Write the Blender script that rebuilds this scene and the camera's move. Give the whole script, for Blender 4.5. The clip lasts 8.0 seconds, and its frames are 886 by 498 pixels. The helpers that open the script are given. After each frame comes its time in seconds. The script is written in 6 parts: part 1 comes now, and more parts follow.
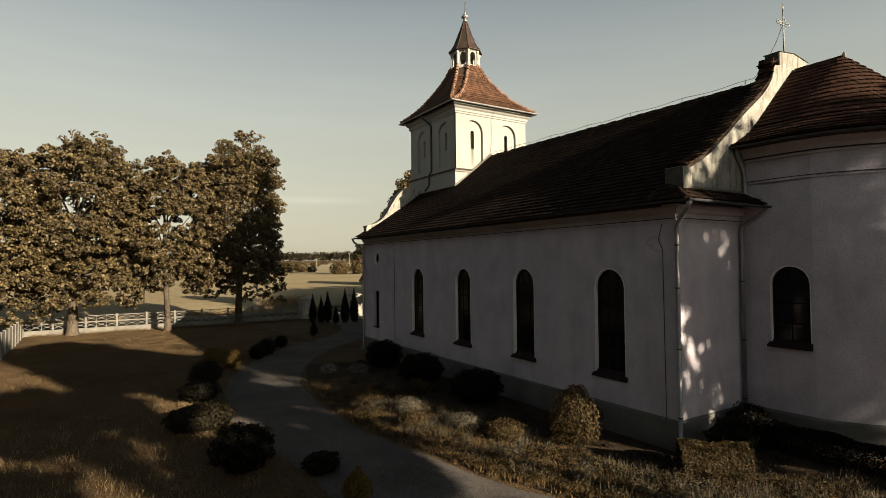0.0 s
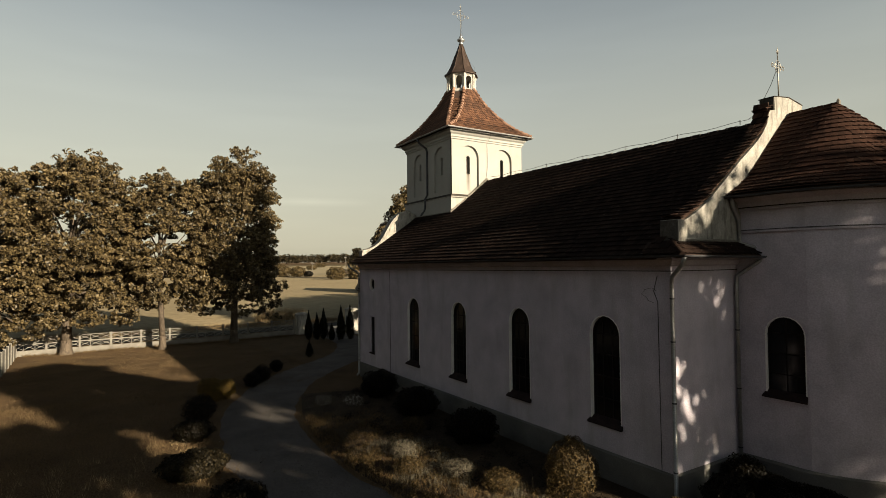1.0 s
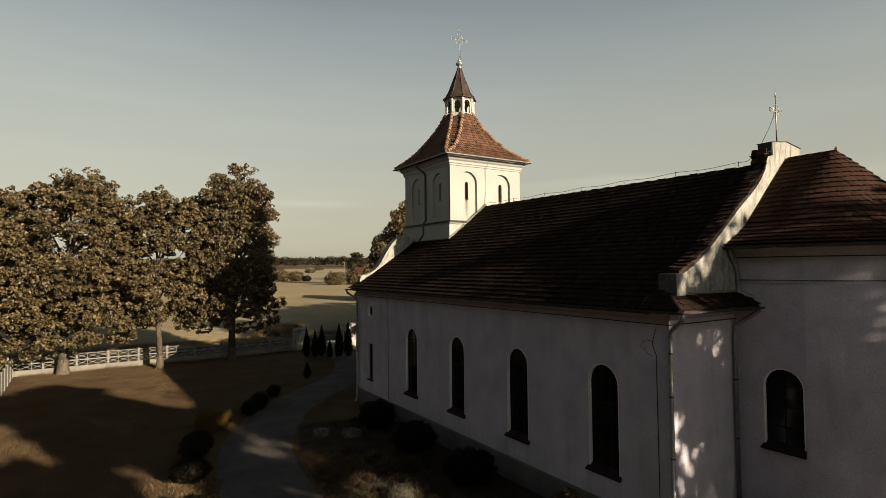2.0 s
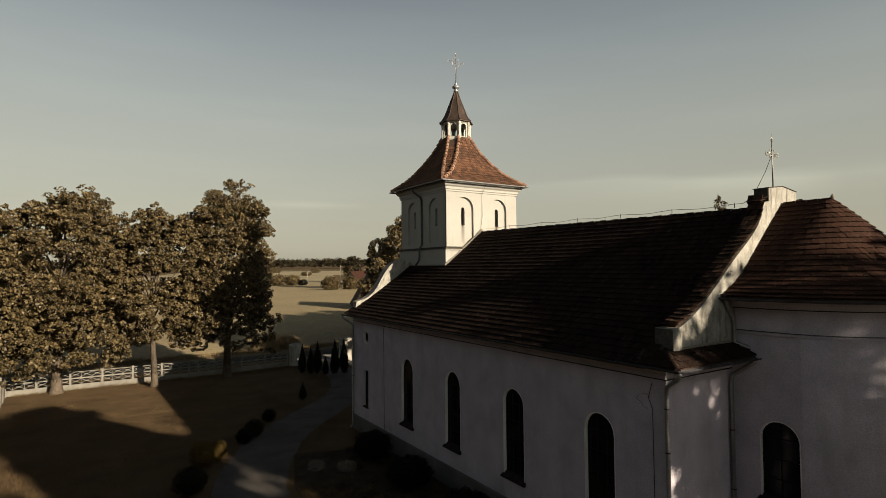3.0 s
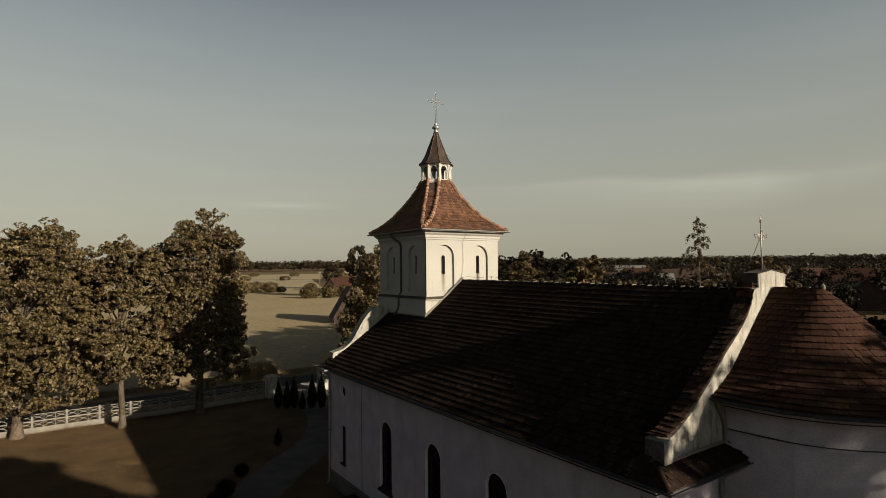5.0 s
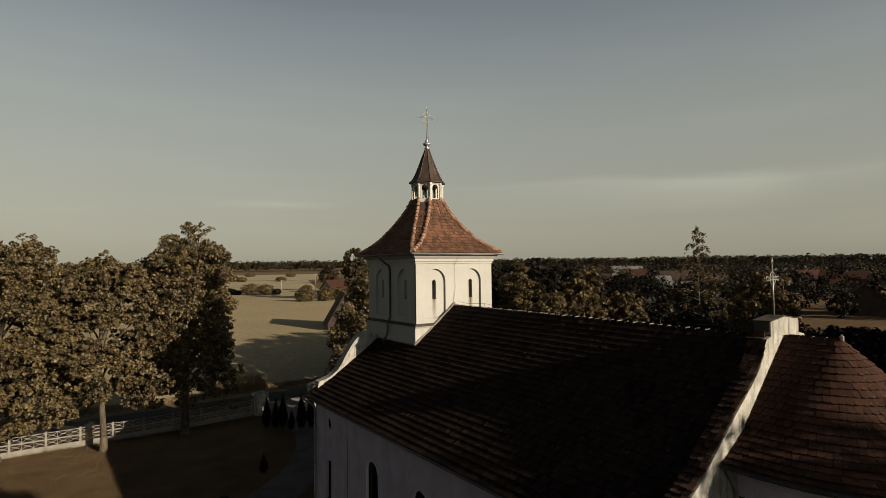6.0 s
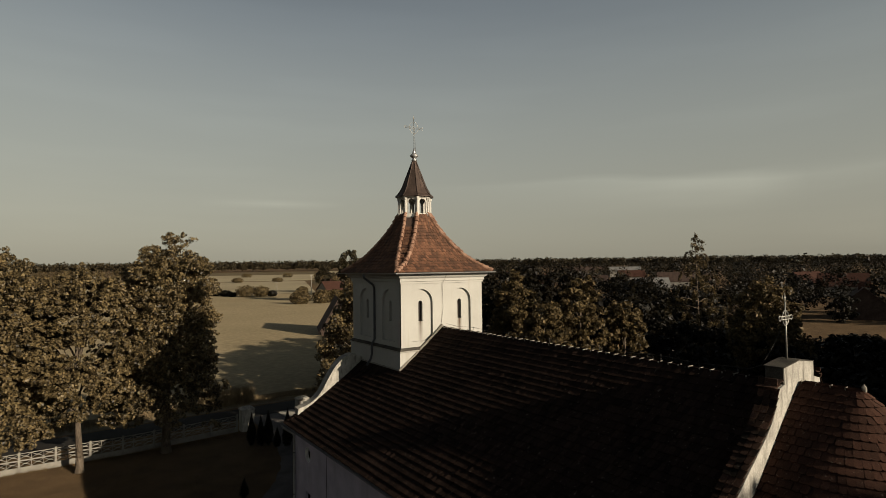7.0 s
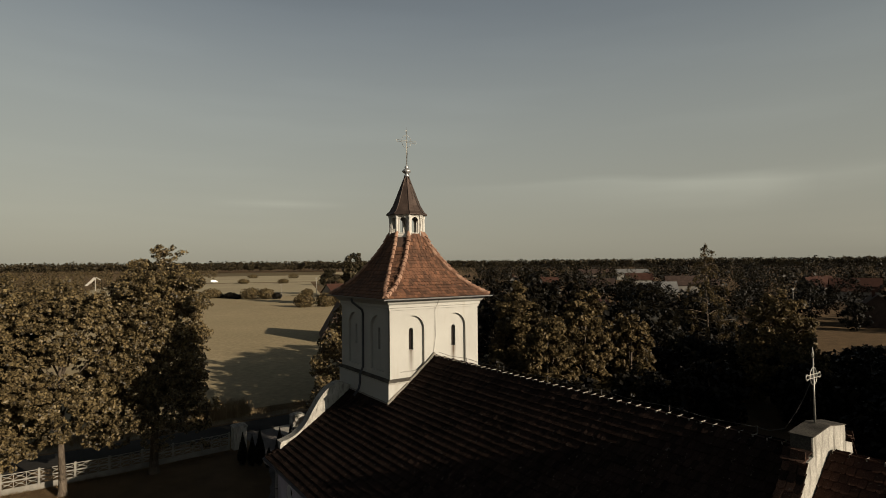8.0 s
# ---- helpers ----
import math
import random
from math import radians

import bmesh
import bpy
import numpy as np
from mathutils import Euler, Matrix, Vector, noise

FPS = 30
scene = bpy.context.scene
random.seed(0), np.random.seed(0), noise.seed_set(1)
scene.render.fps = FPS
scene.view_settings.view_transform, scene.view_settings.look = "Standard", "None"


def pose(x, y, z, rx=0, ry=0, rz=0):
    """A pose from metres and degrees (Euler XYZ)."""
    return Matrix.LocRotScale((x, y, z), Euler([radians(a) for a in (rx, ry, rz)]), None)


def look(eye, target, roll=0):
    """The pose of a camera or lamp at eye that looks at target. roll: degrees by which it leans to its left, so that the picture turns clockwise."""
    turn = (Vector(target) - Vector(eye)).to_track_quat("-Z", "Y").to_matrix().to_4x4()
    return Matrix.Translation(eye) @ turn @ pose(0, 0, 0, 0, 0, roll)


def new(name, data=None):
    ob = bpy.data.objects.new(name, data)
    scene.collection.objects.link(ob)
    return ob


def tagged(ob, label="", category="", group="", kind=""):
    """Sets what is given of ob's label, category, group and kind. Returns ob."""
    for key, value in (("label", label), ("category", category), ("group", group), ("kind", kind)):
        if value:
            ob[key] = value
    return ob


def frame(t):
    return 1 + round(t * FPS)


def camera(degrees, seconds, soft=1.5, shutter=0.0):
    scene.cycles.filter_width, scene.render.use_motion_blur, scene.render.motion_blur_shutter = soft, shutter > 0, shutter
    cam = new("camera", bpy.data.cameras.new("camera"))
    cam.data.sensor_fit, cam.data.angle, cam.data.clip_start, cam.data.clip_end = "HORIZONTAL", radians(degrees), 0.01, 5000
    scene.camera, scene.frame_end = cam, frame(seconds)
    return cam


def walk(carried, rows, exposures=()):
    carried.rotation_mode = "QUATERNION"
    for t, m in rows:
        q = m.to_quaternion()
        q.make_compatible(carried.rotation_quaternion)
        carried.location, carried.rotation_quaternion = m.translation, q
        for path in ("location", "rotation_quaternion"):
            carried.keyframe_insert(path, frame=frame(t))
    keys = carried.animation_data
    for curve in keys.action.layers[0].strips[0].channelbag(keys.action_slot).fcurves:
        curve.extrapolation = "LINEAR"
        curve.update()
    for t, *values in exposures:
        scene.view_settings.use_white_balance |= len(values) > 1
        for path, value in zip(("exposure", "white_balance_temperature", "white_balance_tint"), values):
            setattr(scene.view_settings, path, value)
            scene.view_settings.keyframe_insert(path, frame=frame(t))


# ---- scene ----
cam = camera(79.0, 8.0, soft=0.5)
PATH = [
    (0, (-13.58, -9.396, 5.374), (-12.524, -7.698, 5.428), -0.6),
    (0.5, (-13.553, -9.395, 6.059), (-12.49, -7.702, 6.118), -0.6),
    (1, (-13.511, -9.417, 6.822), (-12.445, -7.726, 6.882), -0.6),
    (1.5, (-13.506, -9.433, 7.563), (-12.438, -7.744, 7.627), -0.6),
    (3, (-13.426, -9.42, 9.773), (-12.345, -7.739, 9.845), -0.5),
    (3.5, (-13.42, -9.36, 10.554), (-12.326, -7.688, 10.626), -0.6),
    (4, (-13.447, -9.276, 11.304), (-12.341, -7.611, 11.376), -0.6),
    (4.5, (-13.278, -9.092, 11.96), (-12.15, -7.442, 12.035), -0.6),
    (6, (-11.825, -7.831, 14.132), (-10.675, -6.197, 14.203), -0.7),
    (6.5, (-11.098, -7.338, 14.73), (-9.945, -5.706, 14.8), -0.6),
    (7, (-10.39, -6.825, 15.234), (-9.233, -5.195, 15.303), -0.7),
    (7.5, (-9.629, -6.3, 15.774), (-8.465, -4.676, 15.846), -0.6),
    (8, (-8.747, -5.775, 16.449), (-7.611, -4.131, 16.52), -0.5),
]
walk(cam, [(t, look(eye, target, roll)) for t, eye, target, roll in PATH],
     exposures=[(0.0, 1.50, 6750, 9), (3.5, 1.06, 6550, 10), (5.0, 0.93, 6500, 10), (8.0, 0.70, 6450, 11)])

# ---- light ----
SUN_AZ, SUN_EL = 160.5, 16.5          # degrees from +y towards +x, and above the horizon
sun_dir = Vector((math.sin(radians(SUN_AZ)) * math.cos(radians(SUN_EL)), math.cos(radians(SUN_AZ)) * math.cos(radians(SUN_EL)), math.sin(radians(SUN_EL))))
world = bpy.data.worlds.new("sky")
scene.world = world
world.use_nodes = True
wn, wl = world.node_tree.nodes, world.node_tree.links
sky = wn.new("ShaderNodeTexSky")
sky.sky_type, sky.sun_disc = "NISHITA", False
sky.sun_elevation, sky.sun_rotation = radians(SUN_EL), radians(SUN_AZ)
sky.altitude, sky.air_density, sky.dust_density, sky.ozone_density = 60, 1.0, 2.6, 1.0
sky_bg = wn["Background"]
sky_bg.inputs["Strength"].default_value = 0.005
wl.new(sky.outputs[0], sky_bg.inputs["Color"])
# evening haze: pale and warm at the horizon, deepening to a dark zenith, with thin streaks of cloud
way = wn.new("ShaderNodeTexCoord")
split = wn.new("ShaderNodeSeparateXYZ")
wl.new(way.outputs["Generated"], split.inputs[0])
haze = wn.new("ShaderNodeValToRGB")
haze.color_ramp.interpolation = "B_SPLINE"
stops = [(0.0, (0.0216, 0.0202, 0.0158)), (0.50, (0.1901, 0.1786, 0.1368)), (0.55, (0.1901, 0.1843, 0.1440)), (0.60, (0.1771, 0.1814, 0.1519)), (0.66, (0.1454, 0.1570, 0.1469)), (0.72, (0.0965, 0.1102, 0.1181)), (0.80, (0.0288, 0.0346, 0.0403)), (0.87, (0.0101, 0.0122, 0.0158)), (1.0, (0.0043, 0.0058, 0.0086))]
while len(haze.color_ramp.elements) < len(stops):
    haze.color_ramp.elements.new(0.5)
for el, (at, col) in zip(haze.color_ramp.elements, stops):
    el.position, el.color = at, (*col, 1)
half = wn.new("ShaderNodeMath")
half.operation = "MULTIPLY_ADD"
half.inputs[1].default_value, half.inputs[2].default_value = 0.5, 0.5
wl.new(split.outputs["Z"], half.inputs[0])
wl.new(half.outputs[0], haze.inputs[0])
thin = wn.new("ShaderNodeMapping")
thin.inputs["Scale"].default_value = (1.6, 1.6, 12.0)
wl.new(way.outputs["Generated"], thin.inputs["Vector"])
veil = wn.new("ShaderNodeTexNoise")
veil.inputs["Scale"].default_value, veil.inputs["Detail"].default_value, veil.inputs["Roughness"].default_value = 1.3, 3, 0.5
wl.new(thin.outputs[0], veil.inputs["Vector"])
lift = wn.new("ShaderNodeMapRange")
lift.inputs[1].default_value, lift.inputs[2].default_value, lift.inputs[3].default_value, lift.inputs[4].default_value = 0.45, 0.75, 1.0, 1.06
wl.new(veil.outputs["Fac"], lift.inputs[0])
haze_bg = wn.new("ShaderNodeBackground")
wl.new(haze.outputs[0], haze_bg.inputs["Color"])
# a long pale bank of cloud low in the north-east, and a wisp in the north
def sky_math(op, a, b, clamp=False):
    node = wn.new("ShaderNodeMath")
    node.operation, node.use_clamp = op, clamp
    for k, v in enumerate((a, b)):
        if isinstance(v, (int, float)):
            node.inputs[k].default_value = v
        else:
            wl.new(v, node.inputs[k])
    return node.outputs[0]


slant = sky_math("DIVIDE", split.outputs["X"], split.outputs["Y"])
line_z = sky_math("ADD", sky_math("MULTIPLY", slant, 0.002), 0.1385)
frayed = sky_math("ADD", sky_math("SUBTRACT", split.outputs["Z"], line_z), sky_math("MULTIPLY", sky_math("SUBTRACT", veil.outputs["Fac"], 0.5), 0.055))
over = sky_math("MULTIPLY", sky_math("MAXIMUM", frayed, 0.0), 75.0)
under = sky_math("MULTIPLY", sky_math("MAXIMUM", sky_math("MULTIPLY", frayed, -1.0), 0.0), 15.0)
band = sky_math("SUBTRACT", 1.0, sky_math("ADD", over, under), True)
ends = sky_math("MULTIPLY", sky_math("MULTIPLY", sky_math("SUBTRACT", slant, 0.6), 0.9, True), sky_math("MAXIMUM", sky_math("MULTIPLY", sky_math("SUBTRACT", 2.95, slant), 1.3, True), 0.3))
bank = sky_math("MULTIPLY", sky_math("MULTIPLY", sky_math("POWER", band, 1.3), ends), 0.27)
wisp_up = sky_math("SUBTRACT", 1.0, sky_math("MULTIPLY", sky_math("ABSOLUTE", sky_math("SUBTRACT", split.outputs["Z"], 0.116), 0.0), 110.0), True)
wisp_along = sky_math("SUBTRACT", 1.0, sky_math("MULTIPLY", sky_math("ABSOLUTE", sky_math("SUBTRACT", slant, 0.33), 0.0), 7.0), True)
streak = sky_math("ADD", bank, sky_math("MULTIPLY", sky_math("MULTIPLY", wisp_up, wisp_along), 0.15))
east_dim = sky_math("SUBTRACT", 1.12, sky_math("MULTIPLY", sky_math("MAXIMUM", split.outputs["X"], 0.0), 0.20))
# the brighter haze round the low sun
aureole = wn.new("ShaderNodeVectorMath")
aureole.operation = "DOT_PRODUCT"
wl.new(way.outputs["Generated"], aureole.inputs[0])
aureole.inputs[1].default_value = sun_dir
glow = sky_math("MULTIPLY_ADD", sky_math("POWER", sky_math("MAXIMUM", aureole.outputs["Value"], 0.0), 5.0), 2.6)
glow.node.inputs[2].default_value = 1.0
wl.new(sky_math("MULTIPLY", glow, sky_math("MULTIPLY", sky_math("ADD", lift.outputs[0], streak), east_dim)), haze_bg.inputs["Strength"])
both_skies = wn.new("ShaderNodeAddShader")
wl.new(sky_bg.outputs[0], both_skies.inputs[0])
wl.new(haze_bg.outputs[0], both_skies.inputs[1])
wl.new(both_skies.outputs[0], wn["World Output"].inputs["Surface"])

sun = new("sun", bpy.data.lights.new("sun", "SUN"))
sun.data.energy, sun.data.angle, sun.data.color = 5.0, radians(0.6), (1.0, 0.86, 0.66)
sun.matrix_world = look(sun_dir * 80, (0, 0, 0))


# ---- mesh helpers ----
class Build:
    """Vertices and faces gathered for one mesh."""

    def __init__(self):
        self.v, self.f = [], []

    def add(self, verts, faces):
        n = len(self.v)
        self.v += [tuple(p) for p in verts]
        self.f += [tuple(i + n for i in face) for face in faces]
        return self

    def box(self, x0, x1, y0, y1, z0, z1):
        return self.add([(x0, y0, z0), (x1, y0, z0), (x1, y1, z0), (x0, y1, z0), (x0, y0, z1), (x1, y0, z1), (x1, y1, z1), (x0, y1, z1)],
                        [(0, 3, 2, 1), (4, 5, 6, 7), (0, 1, 5, 4), (1, 2, 6, 5), (2, 3, 7, 6), (3, 0, 4, 7)])

    def tube(self, pts, r, n=8, r_end=None):
        """A round bar along pts, tapered to r_end."""
        pts = [Vector(p) for p in pts]
        rings = []
        side = None
        for i, p in enumerate(pts):
            d = (pts[min(i + 1, len(pts) - 1)] - pts[max(i - 1, 0)]).normalized()
            if side is None:
                side = d.orthogonal().normalized()
            side = (side - d * side.dot(d)).normalized()
            up = d.cross(side)
            k = i / max(1, len(pts) - 1)
            rad = r if r_end is None else r + (r_end - r) * k
            rings.append([p + (side * math.cos(a) + up * math.sin(a)) * rad for a in (2 * math.pi * j / n for j in range(n))])
        faces = [(i * n + j, i * n + (j + 1) % n, (i + 1) * n + (j + 1) % n, (i + 1) * n + j) for i in range(len(pts) - 1) for j in range(n)]
        faces += [tuple(reversed(range(n))), tuple(range((len(pts) - 1) * n, len(pts) * n))]
        return self.add([p for ring in rings for p in ring], faces)

    def lathe(self, x, y, profile, n=12, start=0.0, sx=1.0, sy=1.0):
        """Rings of (radius, z) round a vertical axis."""
        rings = [[(x + sx * r * math.cos(start + 2 * math.pi * j / n), y + sy * r * math.sin(start + 2 * math.pi * j / n), z) for j in range(n)] for r, z in profile]
        faces = [(i * n + j, i * n + (j + 1) % n, (i + 1) * n + (j + 1) % n, (i + 1) * n + j) for i in range(len(rings) - 1) for j in range(n)]
        faces += [tuple(reversed(range(n))), tuple(range((len(rings) - 1) * n, len(rings) * n))]
        return self.add([p for ring in rings for p in ring], faces)

    def plate(self, outer, holes, place, w0, w1):
        """A slab of outline outer with holes through it; place(u, v, w) sets it in space, from w0 to w1."""
        loops = [outer] + list(holes)
        flat = [p for loop in loops for p in loop]
        tris = tess([[Vector((u, v, 0)) for u, v in loop] for loop in loops])
        n = len(flat)
        verts = [place(u, v, w0) for u, v in flat] + [place(u, v, w1) for u, v in flat]
        faces = [tuple(t) for t in tris] + [tuple(i + n for i in reversed(t)) for t in tris]
        base = 0
        for loop in loops:
            m = len(loop)
            faces += [(base + i, base + (i + 1) % m, n + base + (i + 1) % m, n + base + i) for i in range(m)]
            base += m
        return self.add(verts, faces)

    def sweep(self, section, rail):
        """A section of (out, z) swept along rail, a list of (point, out direction)."""
        m = len(section)
        verts = [(p[0] + o[0] * a, p[1] + o[1] * a, p[2] + b) for p, o in rail for a, b in section]
        faces = [(i * m + j, i * m + (j + 1) % m, (i + 1) * m + (j + 1) % m, (i + 1) * m + j) for i in range(len(rail) - 1) for j in range(m)]
        faces += [tuple(range(m)), tuple(reversed(range((len(rail) - 1) * m, len(rail) * m)))]
        return self.add(verts, faces)


from mathutils.geometry import tessellate_polygon as tess


def finish(mesh, material, smooth=False):
    mesh.materials.append(material)
    bm = bmesh.new()
    bm.from_mesh(mesh)
    bmesh.ops.recalc_face_normals(bm, faces=bm.faces)
    bm.to_mesh(mesh)
    bm.free()
    if smooth:
        mesh.polygons.foreach_set("use_smooth", [True] * len(mesh.polygons))
    return mesh


def part(name, b, material, parent=None, label="", smooth=False, bevel=0.0):
    """One mesh object out of a Build, under a thing or a part."""
    mesh = bpy.data.meshes.new(name)
    mesh.from_pydata(b.v, [], b.f)
    finish(mesh, material, smooth)
    ob = new(name, mesh)
    if parent is not None:
        ob.parent = parent
        ob.matrix_parent_inverse = parent.matrix_basis.inverted()
    if label:
        tagged(ob, label)
    if bevel:
        mod = ob.modifiers.new("edge", "BEVEL")
        mod.width, mod.segments, mod.limit_method = bevel, 2, "ANGLE"
    return ob


def cloud(name, verts, faces, material, parent=None):
    """One mesh out of arrays: verts n x 3, faces m x k."""
    mesh = bpy.data.meshes.new(name)
    m, k = faces.shape
    mesh.vertices.add(len(verts))
    mesh.vertices.foreach_set("co", np.ascontiguousarray(verts, dtype=np.float32).ravel())
    mesh.loops.add(m * k)
    mesh.loops.foreach_set("vertex_index", np.ascontiguousarray(faces, dtype=np.int32).ravel())
    mesh.polygons.add(m)
    mesh.polygons.foreach_set("loop_start", np.arange(0, m * k, k, dtype=np.int32))
    mesh.update(calc_edges=True)
    mesh.materials.append(material)
    ob = new(name, mesh)
    if parent is not None:
        ob.parent = parent
        ob.matrix_parent_inverse = parent.matrix_basis.inverted()
    return ob


def thing(name, x, y, z, label, category, group="", kind=""):
    ob = new(name)
    ob.matrix_basis = Matrix.Translation((x, y, z))
    return tagged(ob, label, category, group, kind)


# ---- materials ----
def material(name, dark, light, scale=1.0, rough=0.85, metal=0.0, bump=0.0, fine=40.0, stretch=(1, 1, 1), island=0.0, item=0.0, contrast=0.5, grain=0.25, spec=0.08, stain=None):
    """A surface whose colour runs from dark to light in patches of 1/scale metres, with grain and relief; island and item vary loose pieces and objects."""
    m = bpy.data.materials.new(name)
    m.use_nodes = True
    n, l = m.node_tree.nodes, m.node_tree.links
    p = n["Principled BSDF"]
    p.inputs["Roughness"].default_value, p.inputs["Metallic"].default_value = rough, metal
    p.inputs["Specular IOR Level"].default_value = spec
    co = n.new("ShaderNodeNewGeometry")
    mp = n.new("ShaderNodeMapping")
    mp.inputs["Scale"].default_value = stretch
    l.new(co.outputs["Position"], mp.inputs["Vector"])
    big = n.new("ShaderNodeTexNoise")
    big.inputs["Scale"].default_value, big.inputs["Detail"].default_value, big.inputs["Roughness"].default_value = scale, 5, 0.6
    l.new(mp.outputs[0], big.inputs["Vector"])
    ramp = n.new("ShaderNodeMapRange")
    ramp.inputs[1].default_value, ramp.inputs[2].default_value = 0.5 - contrast / 2, 0.5 + contrast / 2
    l.new(big.outputs["Fac"], ramp.inputs[0])
    fac = ramp.outputs[0]
    for kind, amount in (("island", island), ("item", item)):
        if amount:
            src = n.new("ShaderNodeNewGeometry").outputs["Random Per Island"] if kind == "island" else n.new("ShaderNodeObjectInfo").outputs["Random"]
            mul = n.new("ShaderNodeMath")
            mul.operation = "MULTIPLY_ADD"
            l.new(src, mul.inputs[0])
            mul.inputs[1].default_value, mul.inputs[2].default_value = amount, -amount / 2
            addn = n.new("ShaderNodeMath")
            addn.use_clamp = True
            l.new(fac, addn.inputs[0])
            l.new(mul.outputs[0], addn.inputs[1])
            fac = addn.outputs[0]
    mix = n.new("ShaderNodeMix")
    mix.data_type = "RGBA"
    mix.inputs["A"].default_value, mix.inputs["B"].default_value = (*dark, 1), (*light, 1)
    l.new(fac, mix.inputs["Factor"])
    small = n.new("ShaderNodeTexNoise")
    small.inputs["Scale"].default_value, small.inputs["Detail"].default_value = fine, 4
    l.new(mp.outputs[0], small.inputs["Vector"])
    span = n.new("ShaderNodeMapRange")
    span.inputs[1].default_value, span.inputs[2].default_value = 0.3, 0.7
    span.inputs[3].default_value, span.inputs[4].default_value = 1 - grain, 1 + grain
    l.new(small.outputs["Fac"], span.inputs[0])
    tone = n.new("ShaderNodeMix")
    tone.data_type, tone.blend_type = "RGBA", "MULTIPLY"
    tone.inputs["Factor"].default_value = 1.0
    l.new(mix.outputs["Result"], tone.inputs["A"])
    l.new(span.outputs[0], tone.inputs["B"])
    colour = tone.outputs["Result"]
    if stain:
        streaks = n.new("ShaderNodeMapping")
        streaks.inputs["Scale"].default_value = stain[1]
        l.new(co.outputs["Position"], streaks.inputs["Vector"])
        run = n.new("ShaderNodeTexNoise")
        run.inputs["Scale"].default_value, run.inputs["Detail"].default_value = 1.0, 6
        l.new(streaks.outputs[0], run.inputs["Vector"])
        cut = n.new("ShaderNodeMapRange")
        cut.inputs[1].default_value, cut.inputs[2].default_value = stain[2], stain[2] + 0.22
        cut.inputs[4].default_value = stain[3]
        l.new(run.outputs["Fac"], cut.inputs[0])
        dirty = n.new("ShaderNodeMix")
        dirty.data_type = "RGBA"
        dirty.inputs["B"].default_value = (*stain[0], 1)
        l.new(cut.outputs[0], dirty.inputs["Factor"])
        l.new(colour, dirty.inputs["A"])
        colour = dirty.outputs["Result"]
    l.new(colour, p.inputs["Base Color"])
    if bump:
        both = n.new("ShaderNodeMath")
        l.new(small.outputs["Fac"], both.inputs[0])
        l.new(big.outputs["Fac"], both.inputs[1])
        relief = n.new("ShaderNodeBump")
        relief.inputs["Strength"].default_value, relief.inputs["Distance"].default_value = 1.0, bump
        l.new(both.outputs[0], relief.inputs["Height"])
        l.new(relief.outputs[0], p.inputs["Normal"])
    return m


def leaf_material(name, dark, light, clear=0.25, gloss=0.12):
    m = material(name, dark, light, 0.5, 0.5, island=1.1, grain=0.2, contrast=0.8, spec=gloss)
    n, l = m.node_tree.nodes, m.node_tree.links
    p = n["Principled BSDF"]
    see = n.new("ShaderNodeBsdfTranslucent")
    colour = p.inputs["Base Color"].links[0].from_socket
    l.new(colour, see.inputs["Color"])
    mix = n.new("ShaderNodeMixShader")
    mix.inputs[0].default_value = clear
    l.new(p.outputs[0], mix.inputs[1])
    l.new(see.outputs[0], mix.inputs[2])
    l.new(mix.outputs[0], n["Material Output"].inputs["Surface"])
    return m


plaster = material("plaster", (0.3504, 0.3228, 0.3631), (0.5379, 0.4937, 0.5488), 1.0, 0.9, bump=0.008, fine=22, grain=0.13, contrast=0.55, stain=((0.30, 0.285, 0.28), (1.6, 1.6, 0.35), 0.53, 0.55))
# white lining of the reveals; the light on the jambs is in its colour
white_plaster = material("bright_reveal_lining", (0.62, 0.60, 0.58), (0.80, 0.78, 0.75), 2.0, 0.9, bump=0.004, fine=40, grain=0.08)
tower_plaster = material("tower_plaster", (0.266, 0.2584, 0.2356), (0.3268, 0.3192, 0.2926), 0.6, 0.9, bump=0.005, fine=50, grain=0.06, contrast=0.6, stain=((0.22, 0.195, 0.16), (3.0, 3.0, 0.25), 0.6, 0.55))
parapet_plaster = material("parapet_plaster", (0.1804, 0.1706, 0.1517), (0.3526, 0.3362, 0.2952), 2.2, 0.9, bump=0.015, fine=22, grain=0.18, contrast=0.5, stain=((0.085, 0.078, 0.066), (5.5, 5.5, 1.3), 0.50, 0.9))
pier_cement = material("mottled_pier_render", (0.03, 0.027, 0.023), (0.13, 0.12, 0.105), 3.0, 0.95, bump=0.012, fine=25, grain=0.25, stain=((0.03, 0.027, 0.022), (6, 6, 3), 0.52, 0.8))
# blackened cement; also colours the shadow-line strips on the cornices
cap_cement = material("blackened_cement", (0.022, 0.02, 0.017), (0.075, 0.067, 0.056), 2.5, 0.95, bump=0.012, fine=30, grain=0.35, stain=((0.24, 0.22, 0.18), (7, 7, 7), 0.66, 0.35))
plinth_mat = material("plinth_cement", (0.085, 0.082, 0.078), (0.15, 0.145, 0.135), 0.8, 0.95, bump=0.01, fine=35, grain=0.15, stain=((0.12, 0.12, 0.10), (1.5, 1.5, 0.6), 0.55, 0.6))
# weathered clay, darkened further so that the colour holds the roof's shade
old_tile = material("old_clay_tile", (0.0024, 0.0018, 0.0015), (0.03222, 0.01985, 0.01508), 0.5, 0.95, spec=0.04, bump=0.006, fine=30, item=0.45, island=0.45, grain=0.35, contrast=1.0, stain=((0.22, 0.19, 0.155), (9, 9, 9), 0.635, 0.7))
